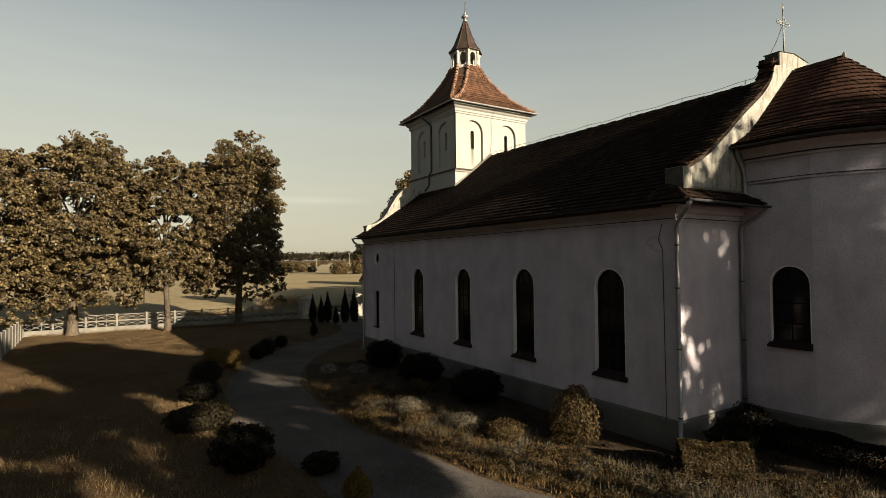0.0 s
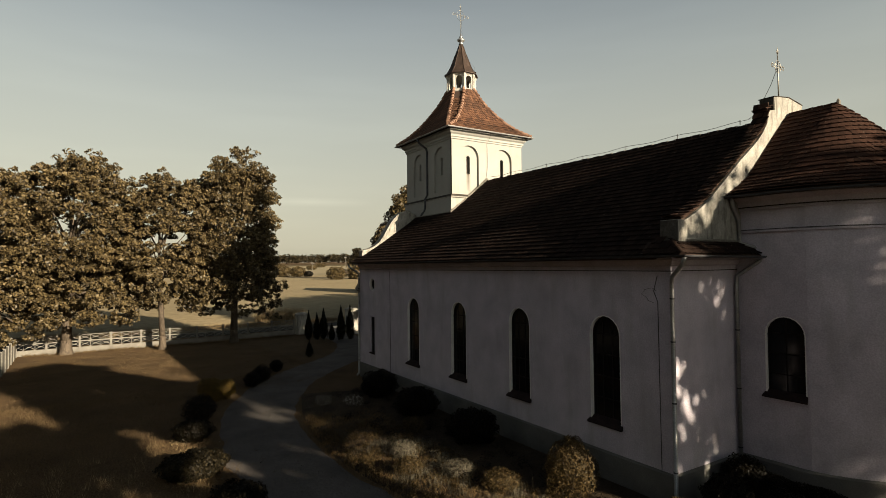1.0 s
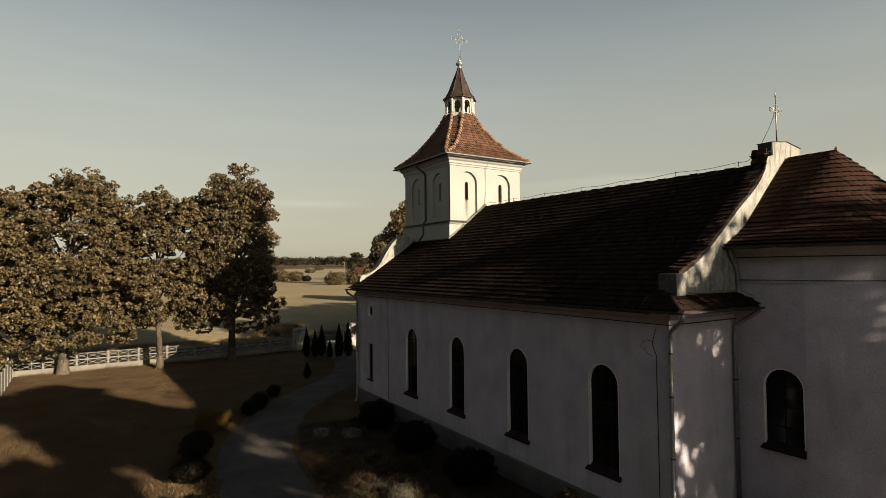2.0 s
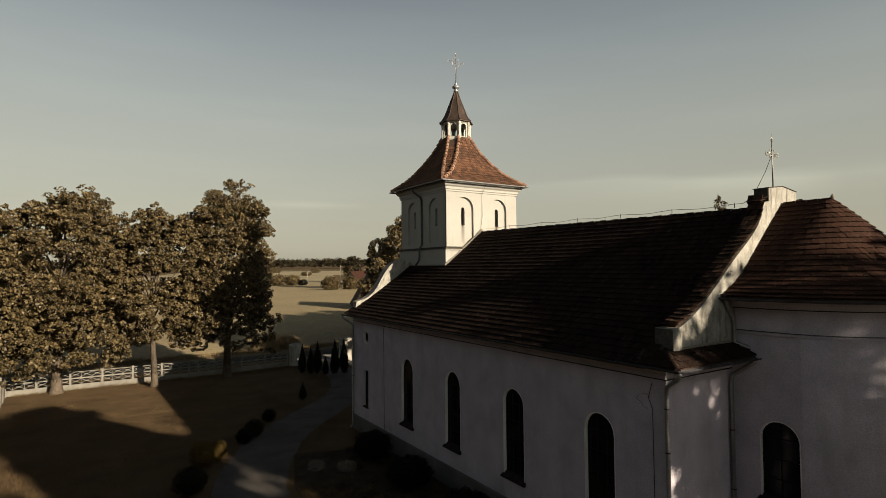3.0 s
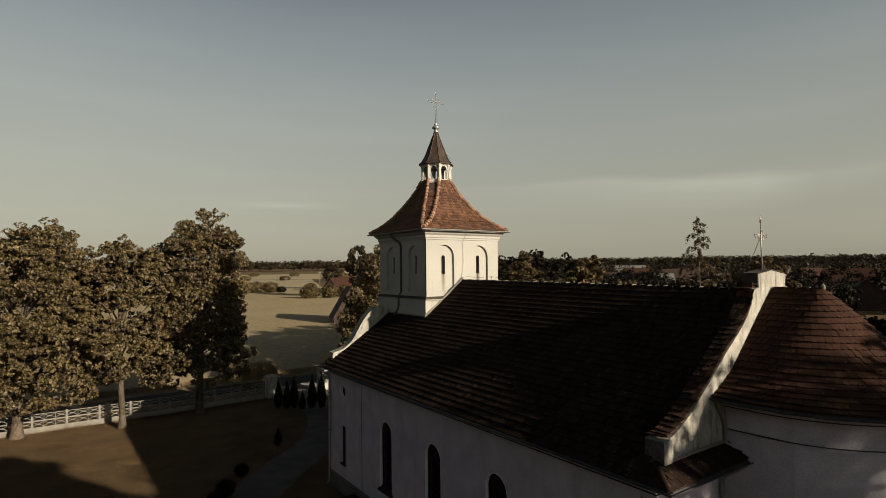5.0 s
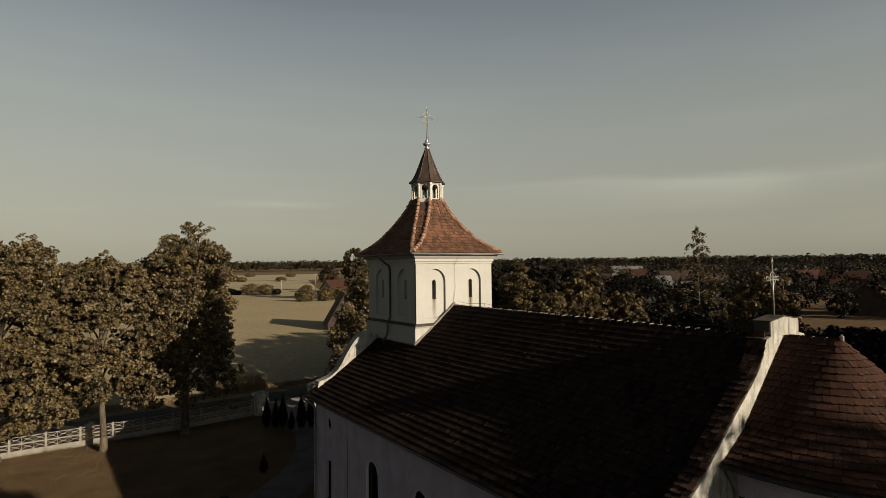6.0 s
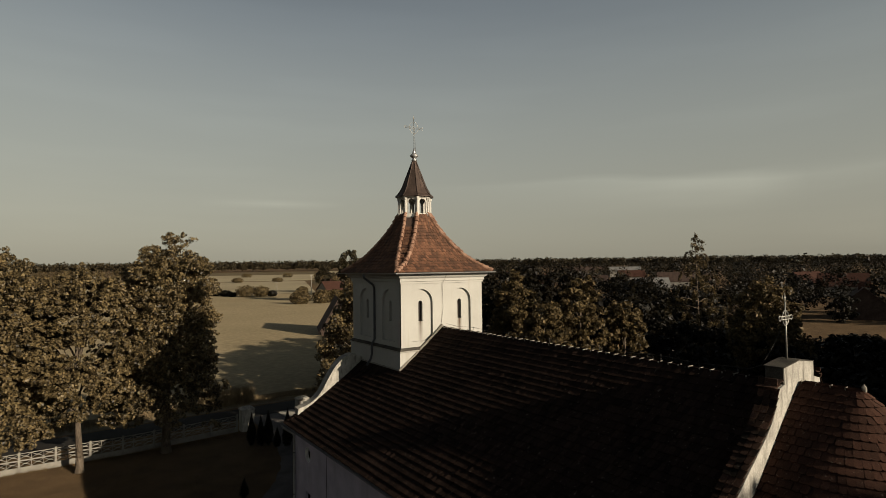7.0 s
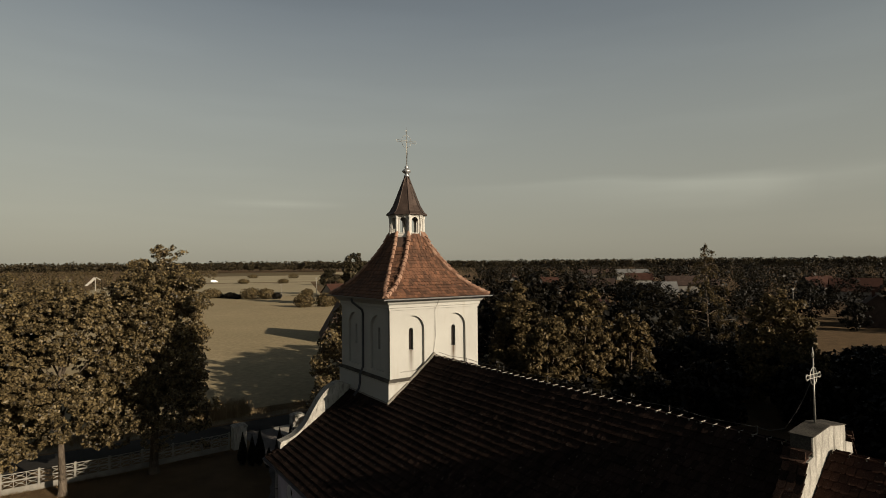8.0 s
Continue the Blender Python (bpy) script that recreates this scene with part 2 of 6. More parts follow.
red_tile = material("red_clay_tile", (0.04196, 0.02286, 0.01511), (0.1250, 0.0610, 0.0350), 1.0, 0.85, spec=0.15, bump=0.006, fine=30, item=0.9, island=0.9, grain=0.3, contrast=0.9, stain=((0.030, 0.019, 0.014), (1.6, 1.6, 0.7), 0.52, 0.75))
brown_tile = material("brown_clay_tile", (0.0136, 0.00816, 0.00612), (0.0612, 0.02992, 0.0204), 0.8, 0.9, spec=0.06, bump=0.006, fine=30, item=0.4, island=0.4, grain=0.3, contrast=1.0, stain=((0.32, 0.27, 0.21), (14, 14, 14), 0.63, 0.6))
coping_clay = material("mossy_coping_tile", (0.006, 0.005, 0.004), (0.060, 0.034, 0.024), 3.0, 0.95, spec=0.05, bump=0.008, fine=30, item=0.8, grain=0.35, contrast=0.8, stain=((0.14, 0.125, 0.105), (11, 11, 11), 0.62, 0.6))
mortar = material("lime_mortar", (0.129, 0.1161, 0.09672), (0.2321, 0.2128, 0.1805), 4, 0.95, bump=0.01, fine=50)
roof_deck = material("roof_underlay", (0.03, 0.022, 0.018), (0.07, 0.045, 0.035), 1.0, 0.95)
spire_metal = material("spire_sheet_metal", (0.0262, 0.0192, 0.0166), (0.0741, 0.0523, 0.0419), 1.6, 0.6, metal=0.3, bump=0.004, fine=25, grain=0.25, stain=((0.45, 0.42, 0.38), (4, 4, 1.2), 0.66, 0.7))
zinc = material("zinc_sheet", (0.20, 0.20, 0.20), (0.36, 0.36, 0.35), 3, 0.5, metal=0.75, spec=0.4, fine=40, grain=0.2)
dark_pipe = material("dark_painted_pipe", (0.035, 0.035, 0.038), (0.08, 0.08, 0.085), 3, 0.55, metal=0.3, fine=40, grain=0.2)
iron = material("wrought_iron", (0.16, 0.155, 0.14), (0.30, 0.29, 0.26), 8, 0.55, metal=0.7, fine=60)
wire_mat = material("conductor_wire", (0.045, 0.04, 0.036), (0.09, 0.085, 0.078), 8, 0.8, metal=0.2)
white_wood = material("white_painted_wood", (0.3192, 0.304, 0.2736), (0.3952, 0.38, 0.3458), 2, 0.7, bump=0.003, fine=40, grain=0.08, stain=((0.3, 0.27, 0.22), (4, 4, 1.0), 0.62, 0.6))
frame_wood = material("dark_window_wood", (0.008, 0.006, 0.006), (0.02, 0.015, 0.013), 4, 0.8, spec=0.1, fine=40)
sill_tile = material("sill_clay_tile", (0.0112, 0.0077, 0.0077), (0.0315, 0.0196, 0.0189), 4, 0.75, fine=30, bump=0.004)
bark = material("tree_bark", (0.042, 0.0329, 0.0245), (0.119, 0.0945, 0.07), 2.5, 0.95, bump=0.05, fine=14, stretch=(1, 1, 0.3), grain=0.35)
concrete = material("fence_concrete", (0.1181, 0.1092, 0.09446), (0.1948, 0.183, 0.1565), 1.5, 0.92, bump=0.01, fine=40, grain=0.15, item=0.3, stain=((0.2, 0.19, 0.16), (3, 3, 0.8), 0.58, 0.6))
hip_clay = material("pale_hip_tile", (0.1184, 0.0629, 0.0407), (0.2442, 0.148, 0.1036), 2.0, 0.85, bump=0.006, fine=30, item=0.8, grain=0.25, stain=((0.07, 0.05, 0.04), (5, 5, 5), 0.58, 0.6))
asphalt = material("worn_asphalt", (0.046, 0.041, 0.038), (0.142, 0.126, 0.115), 0.55, 0.95, spec=0.12, bump=0.012, fine=28, grain=0.55, contrast=0.7, stain=((0.14, 0.125, 0.11), (0.6, 0.6, 0.6), 0.56, 0.55))
road_mat = material("road_asphalt", (0.01632, 0.01488, 0.01296), (0.0288, 0.0264, 0.02352), 0.3, 0.9, bump=0.01, fine=15, grain=0.15)
verge_mat = material("dry_verge", (0.105, 0.084, 0.0525), (0.189, 0.154, 0.098), 0.3, 0.95, bump=0.03, fine=12, grain=0.4)
grass_mat = material("lawn", (0.05635, 0.03779, 0.02122), (0.1359, 0.09019, 0.04906), 0.35, 1.0, spec=0.05, bump=0.05, fine=16, grain=0.45, contrast=0.7)
field_mat = material("ripe_field", (0.2088, 0.167, 0.0972), (0.2736, 0.2196, 0.1332), 0.03, 0.95, bump=0.08, fine=1.2, grain=0.15, contrast=0.6)
soil_mat = material("bed_soil", (0.027, 0.0198, 0.0132), (0.066, 0.048, 0.03), 1.2, 0.95, bump=0.04, fine=18, grain=0.4)
blade_mat = material("grass_blade", (0.05202, 0.03672, 0.01836), (0.1469, 0.09792, 0.04896), 0.4, 0.8, island=0.9, grain=0.2)
bed_blade = material("golden_bed_grass", (0.045, 0.030, 0.014), (0.22, 0.145, 0.070), 0.9, 0.8, island=0.9, grain=0.2)
straw_mat = material("dry_straw", (0.135, 0.0975, 0.0525), (0.27, 0.2025, 0.1162), 0.6, 0.85, island=0.8, grain=0.2)
leaf_tree = leaf_material("chestnut_leaf", (0.0207, 0.01532, 0.006899), (0.1533, 0.1124, 0.05148), gloss=0.3)
leaf_garden = leaf_material("garden_leaf", (0.03037, 0.02228, 0.01013), (0.1164, 0.08404, 0.03848))
# near-black leaves: shade of village trees and shrubs is put into the colour
leaf_shaded = leaf_material("shaded_leaf", (0.0026, 0.0022, 0.0013), (0.0098, 0.0076, 0.0034))
leaf_gold = leaf_material("golden_leaf", (0.05625, 0.039, 0.0105), (0.18, 0.1162, 0.03))
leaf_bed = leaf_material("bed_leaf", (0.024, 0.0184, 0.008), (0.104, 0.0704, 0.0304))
leaf_juniper = leaf_material("juniper_leaf", (0.006, 0.005, 0.0026), (0.030, 0.023, 0.011))
leaf_pale = leaf_material("pale_leaf", (0.056, 0.048, 0.0336), (0.136, 0.12, 0.088))
petal = leaf_material("white_petal", (0.3, 0.27, 0.225), (0.465, 0.435, 0.39))
leaf_far = leaf_material("far_leaf", (0.015, 0.01275, 0.0075), (0.0435, 0.03375, 0.01725), 0.15)
leaf_scrub = leaf_material("scrub_leaf", (0.022, 0.017, 0.009), (0.085, 0.062, 0.030), 0.15)
needle = leaf_material("needle_leaf", (0.0056, 0.0063, 0.0035), (0.0168, 0.0161, 0.0077))

glass = bpy.data.materials.new("window_glass")
glass.use_nodes = True
gp = glass.node_tree.nodes["Principled BSDF"]
gp.inputs["Base Color"].default_value = (0.006, 0.006, 0.007, 1)
gp.inputs["Specular IOR Level"].default_value = 0.12
gp.inputs["Roughness"].default_value, gp.inputs["Transmission Weight"].default_value, gp.inputs["IOR"].default_value = 0.12, 0.1, 1.45

# brown runs under the tower's slits
def add_runs(m, centres, z_top, z_low):
    n, l = m.node_tree.nodes, m.node_tree.links
    p = n["Principled BSDF"]
    old = p.inputs["Base Color"].links[0].from_socket
    at = n.new("ShaderNodeSeparateXYZ")
    l.new(n.new("ShaderNodeNewGeometry").outputs["Position"], at.inputs[0])

    def calc(op, a, b, clamp=False):
        node = n.new("ShaderNodeMath")
        node.operation, node.use_clamp = op, clamp
        for k, v in enumerate((a, b)):
            if isinstance(v, (int, float)):
                node.inputs[k].default_value = v
            else:
                l.new(v, node.inputs[k])
        return node.outputs[0]

    total = 0.0
    for c in centres:
        near = calc("SUBTRACT", 1.0, calc("MULTIPLY", calc("ABSOLUTE", calc("SUBTRACT", at.outputs["X"], c), 0.0), 5.5), True)
        total = calc("ADD", near, total)
    fall = calc("DIVIDE", calc("SUBTRACT", at.outputs["Z"], z_low), z_top - z_low, True)
    below = calc("LESS_THAN", at.outputs["Z"], z_top)
    rag = n.new("ShaderNodeTexNoise")
    rag.inputs["Scale"].default_value = 6.0
    amount = calc("MULTIPLY", calc("MULTIPLY", calc("MULTIPLY", total, fall), below), calc("MULTIPLY", rag.outputs["Fac"], 2.0), True)
    mix = n.new("ShaderNodeMix")
    mix.data_type = "RGBA"
    mix.inputs["B"].default_value = (0.065, 0.045, 0.03, 1)
    l.new(amount, mix.inputs["Factor"])
    l.new(old, mix.inputs["A"])
    l.new(mix.outputs["Result"], p.inputs["Base Color"])


add_runs(tower_plaster, (5.27, 7.87), 12.38, 10.9)

# ---- church ----
AX = 6.55                       # the church's axis
NAVE_W, NAVE_L = 13.1, 21.8
EAVE_Z, RIDGE_Z = 7.02, 11.86    # the ridge, at its low end by the gable
church = thing("church", 0, 0, 0, "off-white plastered village church with brown clay tile roofs", "church")


def arch(c, half, z0, top, n=10):
    """Outline of a round-headed opening."""
    spring = top - half
    return [(c - half, z0), (c + half, z0)] + [(c + half * math.cos(math.pi * i / n), spring + half * math.sin(math.pi * i / n)) for i in range(n + 1)]


def ring(c, z, r, n=16, sy=1.0):
    return [(c + r * math.cos(2 * math.pi * i / n), z + sy * r * math.sin(2 * math.pi * i / n)) for i in range(n)]


# nave walls with their openings
WINDOWS = [2.42, 6.60, 10.78, 14.96]
WIN_HALF, WIN_Z0, WIN_TOP = 0.62, 1.66, 5.17
west = Build()
holes = [arch(c, WIN_HALF, WIN_Z0, WIN_TOP) for c in WINDOWS] + [[(19.67, 1.68), (20.3, 1.68), (20.3, 3.80), (19.67, 3.80)], ring(20.0, 5.73, 0.39)]
west.plate([(0, 0), (NAVE_L, 0), (NAVE_L, 6.9), (0, 6.9)], holes, lambda u, v, w: (w, u, v), 0.0, 0.6)
part("side_wall", west, plaster, church)
east = Build()
east.plate([(0, 0), (NAVE_L, 0), (NAVE_L, 6.9), (0, 6.9)], [], lambda u, v, w: (NAVE_W - w, u, v), 0.0, 0.6)
part("side_wall", east, plaster, church)
end = Build().box(0.6, NAVE_W - 0.6, 0.0, 0.5, 0, 7.3)
part("end_wall", end, plaster, church)
front = Build().plate([(0.6, 0), (NAVE_W - 0.6, 0), (NAVE_W - 0.6, 7.4), (0.6, 7.4)], [[(5.6, 0.25), (7.5, 0.25), (7.5, 3.0), (5.6, 3.0)]], lambda u, v, w: (u, w, v), 21.2, NAVE_L)
part("front_wall", front, plaster, church)
part("church_door", Build().box(5.6, 7.5, 21.5, 21.6, 0.0, 3.0), frame_wood, church, "dark wooden double door")
part("church_floor", Build().box(0.6, NAVE_W - 0.6, 0.5, 21.2, -0.1, 0.25), plinth_mat, church)

# plinth: a proud cement band with a sloped top
PL = [(0.0, -0.3), (0.05, -0.3), (0.05, 0.84), (0.0, 0.9)]
part("plinth", Build().sweep(PL, [((0, NAVE_L, 0), (-1, 0)), ((0, -0.0, 0), (-1, -1)), ((3.3, 0.0, 0), (0, -1))]), plinth_mat, church, "grey cement plinth")

# windows
def window(c):
    w = part("window", Build().plate(arch(c, WIN_HALF, WIN_Z0, WIN_TOP), [arch(c, WIN_HALF - 0.07, WIN_Z0 + 0.08, WIN_TOP - 0.07)], lambda u, v, q: (q, u, v), 0.13, 0.19), frame_wood, church, "tall round-headed window with dark wooden bars")
    for k in (-0.19, 0.19):
        part("bar", Build().box(0.14, 0.175, c + k - 0.018, c + k + 0.018, WIN_Z0 + 0.08, WIN_TOP - 0.2), frame_wood, w)
    for z in (2.5, 3.2, 3.9, 4.55):
        part("bar", Build().box(0.142, 0.173, c - WIN_HALF + 0.06, c + WIN_HALF - 0.06, z - 0.018, z + 0.018), frame_wood, w)
    part("pane", Build().plate(arch(c, WIN_HALF - 0.06, WIN_Z0 + 0.07, WIN_TOP - 0.06), [], lambda u, v, q: (q, u, v), 0.156, 0.162), glass, w)
    part("reveal", Build().plate(arch(c, WIN_HALF - 0.002, WIN_Z0 + 0.01, WIN_TOP - 0.002), [arch(c, WIN_HALF - 0.032, WIN_Z0 + 0.03, WIN_TOP - 0.032)], lambda u, v, q: (q, u, v), -0.003, 0.128), white_plaster, w, "white window reveal lining, jamb light in its colour")
    # sloping tiled sill, set through the reveal and a little past the wall
    sill = Build().add([(-0.11, c - 0.70, 1.72), (-0.11, c + 0.70, 1.72), (0.14, c + 0.615, 1.92), (0.14, c - 0.615, 1.92), (-0.11, c - 0.70, 1.665), (-0.11, c + 0.70, 1.665), (0.14, c + 0.615, 1.67), (0.14, c - 0.615, 1.67)],
                       [(0, 1, 2, 3), (7, 6, 5, 4), (0, 4, 5, 1), (1, 5, 6, 2), (2, 6, 7, 3), (3, 7, 4, 0)])
    part("sill", sill, sill_tile, w, "dark sloping clay sill")


for c in WINDOWS:
    window(c)
slit = part("window", Build().plate([(19.67, 1.68), (20.3, 1.68), (20.3, 3.80), (19.67, 3.80)], [[(19.74, 1.75), (20.23, 1.75), (20.23, 3.73), (19.74, 3.73)]], lambda u, v, q: (q, u, v), 0.13, 0.19), frame_wood, church, "narrow rectangular window")
part("pane", Build().box(0.155, 0.162, 19.72, 20.25, 1.72, 3.76), glass, slit)
part("sill", Build().box(-0.06, 0.13, 19.63, 20.34, 1.61, 1.682), sill_tile, slit)
oculus = part("window", Build().plate(ring(20.0, 5.73, 0.388), [ring(20.0, 5.73, 0.31)], lambda u, v, q: (q, u, v), 0.17, 0.23), frame_wood, church, "small round window in a white reveal")
part("pane", Build().plate(ring(20.0, 5.73, 0.32), [], lambda u, v, q: (q, u, v), 0.195, 0.202), glass, oculus)
part("reveal", Build().plate(ring(20.0, 5.73, 0.388), [ring(20.0, 5.73, 0.36)], lambda u, v, q: (q, u, v), -0.003, 0.168), white_plaster, oculus, "white reveal lining, jamb light in its colour")

# cornice under the eaves, stepped
CORNICE = [(0.0, 6.50), (0.05, 6.50), (0.05, 6.57), (0.02, 6.60), (0.02, 6.72), (0.10, 6.76), (0.14, 6.86), (0.20, 6.90), (0.20, 6.98), (0.0, 6.98)]
part("cornice", Build().sweep(CORNICE, [((0, NAVE_L, 0), (-1, 0)), ((0, 0, 0), (-1, -1)), ((3.3, 0, 0), (0, -1))]), plaster, church, "stepped plaster cornice")

# dark strip drawn for the shadow line of the cornice, and its grime
part("shadow_line_strip", Build().sweep([(0.0, 6.575), (0.058, 6.575), (0.058, 6.60), (0.0, 6.60)], [((0, NAVE_L, 0), (-1, 0)), ((0, 0, 0), (-1, -1)), ((3.3, 0, 0), (0, -1))]), cap_cement, church, "dark strip for the shadow line and grime under the cornice")

# tiles
TW, TL, TT = 0.175, 0.40, 0.024


def tile_shape(w=TW, length=TL, t=TT, lift=0.054):
    """A flat tile with a rounded tail: u across, v up the slope from the tail, n off the roof."""
    h = w / 2 - 0.004
    tail = [(-h, 0.045), (-h * 0.72, 0.015), (0.0, 0.0), (h * 0.72, 0.015), (h, 0.045)]
    outline = tail + [(h, length), (-h, length)]
    m = len(outline)
    top = [(u, v, lift * (1 - v / length) + t) for u, v in outline]
    low = [(u, v, lift * (1 - v / length)) for u, v in outline]
    faces = [tuple(range(m))] + [(i, m + i, m + (i + 1) % m, (i + 1) % m) for i in range(5)] + [(m - 1, 2 * m - 1, m, 0)]
    return top + low, faces


def lay(name, spots, mat, parent, near=0, near_at=(0, 0, 0), shape=None):
    """Tiles at spots, each a 4 x 4 matrix. The near ones closest to near_at are objects of their own, the others are joined."""
    verts, faces = shape or tile_shape()
    spots = sorted(spots, key=lambda m: (m.translation - Vector(near_at)).length)
    if near:
        mesh = bpy.data.meshes.new(name)
        mesh.from_pydata(verts, [], faces)
        finish(mesh, mat)
        for m in spots[:near]:
            ob = new(name, mesh)
            ob.parent = parent
            ob.matrix_basis = m
    rest = spots[near:]
    if rest:
        pts = np.array([(*v, 1.0) for v in verts]).T
        mats = np.array([list(map(list, m)) for m in rest])
        placed = (mats @ pts)[:, :3, :].transpose(0, 2, 1)
        n = len(verts)
        b = Build()
        b.v = [tuple(p) for p in placed.reshape(-1, 3)]
        b.f = [tuple(i + k * n for i in f) for k in range(len(rest)) for f in faces]
        tagged(part(name + "s", b, mat, parent), kind="stuff")


def slope_frame(origin, across, up):
    """Matrix whose axes are across, up the slope, and the normal."""
    a, u = Vector(across).normalized(), Vector(up).normalized()
    n = a.cross(u).normalized()
    m = Matrix((a, u, n)).transposed().to_4x4()
    m.translation = origin
    return m


rng = random.Random(4)


def jitter(m, amount=1.0):
    return m @ pose(rng.gauss(0, 0.004) * amount, rng.gauss(0, 0.006) * amount, abs(rng.gauss(0, 0.004)) * amount, rng.gauss(0, 0.7) * amount, rng.gauss(0, 0.7) * amount, rng.gauss(0, 0.8) * amount)


# nave roof: deck and tiles; the slope steepens towards the ridge, which sags towards the gable
EX = -0.58


def nave_z(x, y):
    """Height of the roof deck; x past the axis mirrors."""
    u, k = (x if x < AX else 2 * AX - x) - EX, y / 17.0
    return EAVE_Z + (0.5900 - 0.0165 * k) * u + (0.0125 + 0.0055 * k) * u * u


def nave_slope(x, y):
    """The way up the slope on the west side."""
    return Vector((0.02, 0, nave_z(x + 0.01, y) - nave_z(x - 0.01, y))).normalized()


roof = Build()
US, YS = [EX, 0.6, 1.8, 3.0, 4.2, 5.4, AX], [0.3, 7.4, 14.5, 21.6]
for flip in (0, 1):
    verts = [(x if not flip else 2 * AX - x, y, nave_z(min(x, AX - 1e-6), y)) for x in US for y in YS]
    roof.add(verts, [(i * 4 + j, i * 4 + 4 + j, i * 4 + 5 + j, i * 4 + 1 + j) for i in range(len(US) - 1) for j in range(3)])
for y in (0.3, 21.6):
    rim = [(x, y, nave_z(x, y)) for x in US] + [(2 * AX - x, y, nave_z(x, y)) for x in reversed(US[:-1])]
    roof.add(rim + [(2 * AX - EX, y, EAVE_Z - 0.1), (EX, y, EAVE_Z - 0.1)], [tuple(range(len(rim) + 2))])
roof.add([(EX, 0.3, EAVE_Z - 0.1), (EX, 21.6, EAVE_Z - 0.1), (2 * AX - EX, 21.6, EAVE_Z - 0.1), (2 * AX - EX, 0.3, EAVE_Z - 0.1), (EX, 0.3, EAVE_Z), (EX, 21.6, EAVE_Z), (2 * AX - EX, 21.6, EAVE_Z), (2 * AX - EX, 0.3, EAVE_Z)],
         [(0, 1, 2, 3), (0, 4, 5, 1), (2, 6, 7, 3)])
nave_roof = part("nave_roof", roof, roof_deck, church, "long roof of weathered dark brown clay tiles, shade put into their colour")
GAUGE = 0.305
spots = []
x = EX
i = 0
up = nave_slope(EX, 10)
while x < AX - 0.12:
    for j in range(int(21.2 / TW)):
        y = 0.42 + (j + 0.5 * (i % 2)) * TW
        u = nave_slope(x, y)
        p = Vector((x, y, nave_z(x, y))) - u * 0.05
        if not (p.x > 3.85 and y > 17.3):
            spots.append(jitter(slope_frame(p, (0, -1, 0), u), 0.8) @ (pose(0, 0, 0.008, 0, rng.uniform(4, 10), rng.uniform(-3, 3)) if rng.random() < 0.05 else pose(0, 0, 0)))
        if not (2 * AX - p.x < 9.5 and y > 17.3):
            spots.append(jitter(slope_frame((2 * AX - p.x, y, p.z), (0, 1, 0), (-u.x, 0, u.z)), 0.8))
    x += GAUGE * nave_slope(x, 8).x
    i += 1
# the verge past the front parapet
for i in range(5):
    for j in range(2):
        spots.append(jitter(slope_frame(Vector((EX, 21.62 + j * TW, EAVE_Z)) + up * (i * 0.2 - 0.05), (0, -1, 0), up)))
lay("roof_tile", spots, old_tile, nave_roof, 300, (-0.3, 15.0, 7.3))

# ridge of the nave: half-round tiles with mortar joints
def half_round(r=0.12, length=0.40, n=6, taper=0.88):
    verts, faces = [], []
    for k, (s, yy) in enumerate(((1.0, 0.0), (taper, length))):
        for j in range(n + 1):
            a = math.pi * j / n
            verts.append((r * s * math.cos(a), yy, r * s * math.sin(a)))
    faces = [(j, j + 1, n + 2 + j, n + 1 + j) for j in range(n)] + [tuple(range(n + 1))]
    return verts, faces


ridge_spots = []
for i in range(46):
    ridge_spots.append(jitter(slope_frame((AX, 0.5 + i * 0.365, nave_z(AX, 0.5 + i * 0.365) + 0.02 * (i % 2)), (-1, 0, 0), (0, 1, 0.03))))
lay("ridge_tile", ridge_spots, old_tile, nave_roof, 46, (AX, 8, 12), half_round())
lay("mortar_joint", [slope_frame((AX, 0.46 + i * 0.365, nave_z(AX, 0.46 + i * 0.365) + 0.02), (-1, 0, 0), (0, 1, 0)) for i in range(46)], mortar, nave_roof, 0, (0, 0, 0), half_round(0.14, 0.035, 6, 1.0))

# pent roof round the end of the nave
pent = Build().add([(-0.6, -0.78, 7.02), (3.55, -0.78, 7.02), (3.0, -0.15, 7.42), (-0.15, -0.15, 7.42), (-0.15, 0.6, 7.42), (-0.6, 0.6, 7.02), (-0.6, -0.78, 6.95), (3.55, -0.78, 6.95), (0.3, 0.3, 6.95), (3.3, 0.3, 7.42)],
                   [(0, 1, 2, 3), (0, 3, 4, 5), (0, 6, 7, 1), (6, 8, 9, 7)])
pent_roof = part("pent_roof", pent, roof_deck, church)
pu = Vector((0, 0.63, 0.40)).normalized()
pent_spots = [jitter(slope_frame(Vector((-0.42 + j * TW + 0.09 * (i % 2), -0.80, 7.02)) + pu * (i * 0.24), (1, 0, 0), pu), 0.5) for i in range(3) for j in range(i, 22)]
pent_spots += [jitter(slope_frame(Vector((-0.62, -0.7 + j * TW, 7.02)) + Vector((0.5, 0, 0.42)).normalized() * (i * 0.24), (0, -1, 0), (0.5, 0, 0.42)), 0.5) for i in range(3) for j in range(1 + 2 * i, 7)]
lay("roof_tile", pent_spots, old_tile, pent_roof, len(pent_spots))
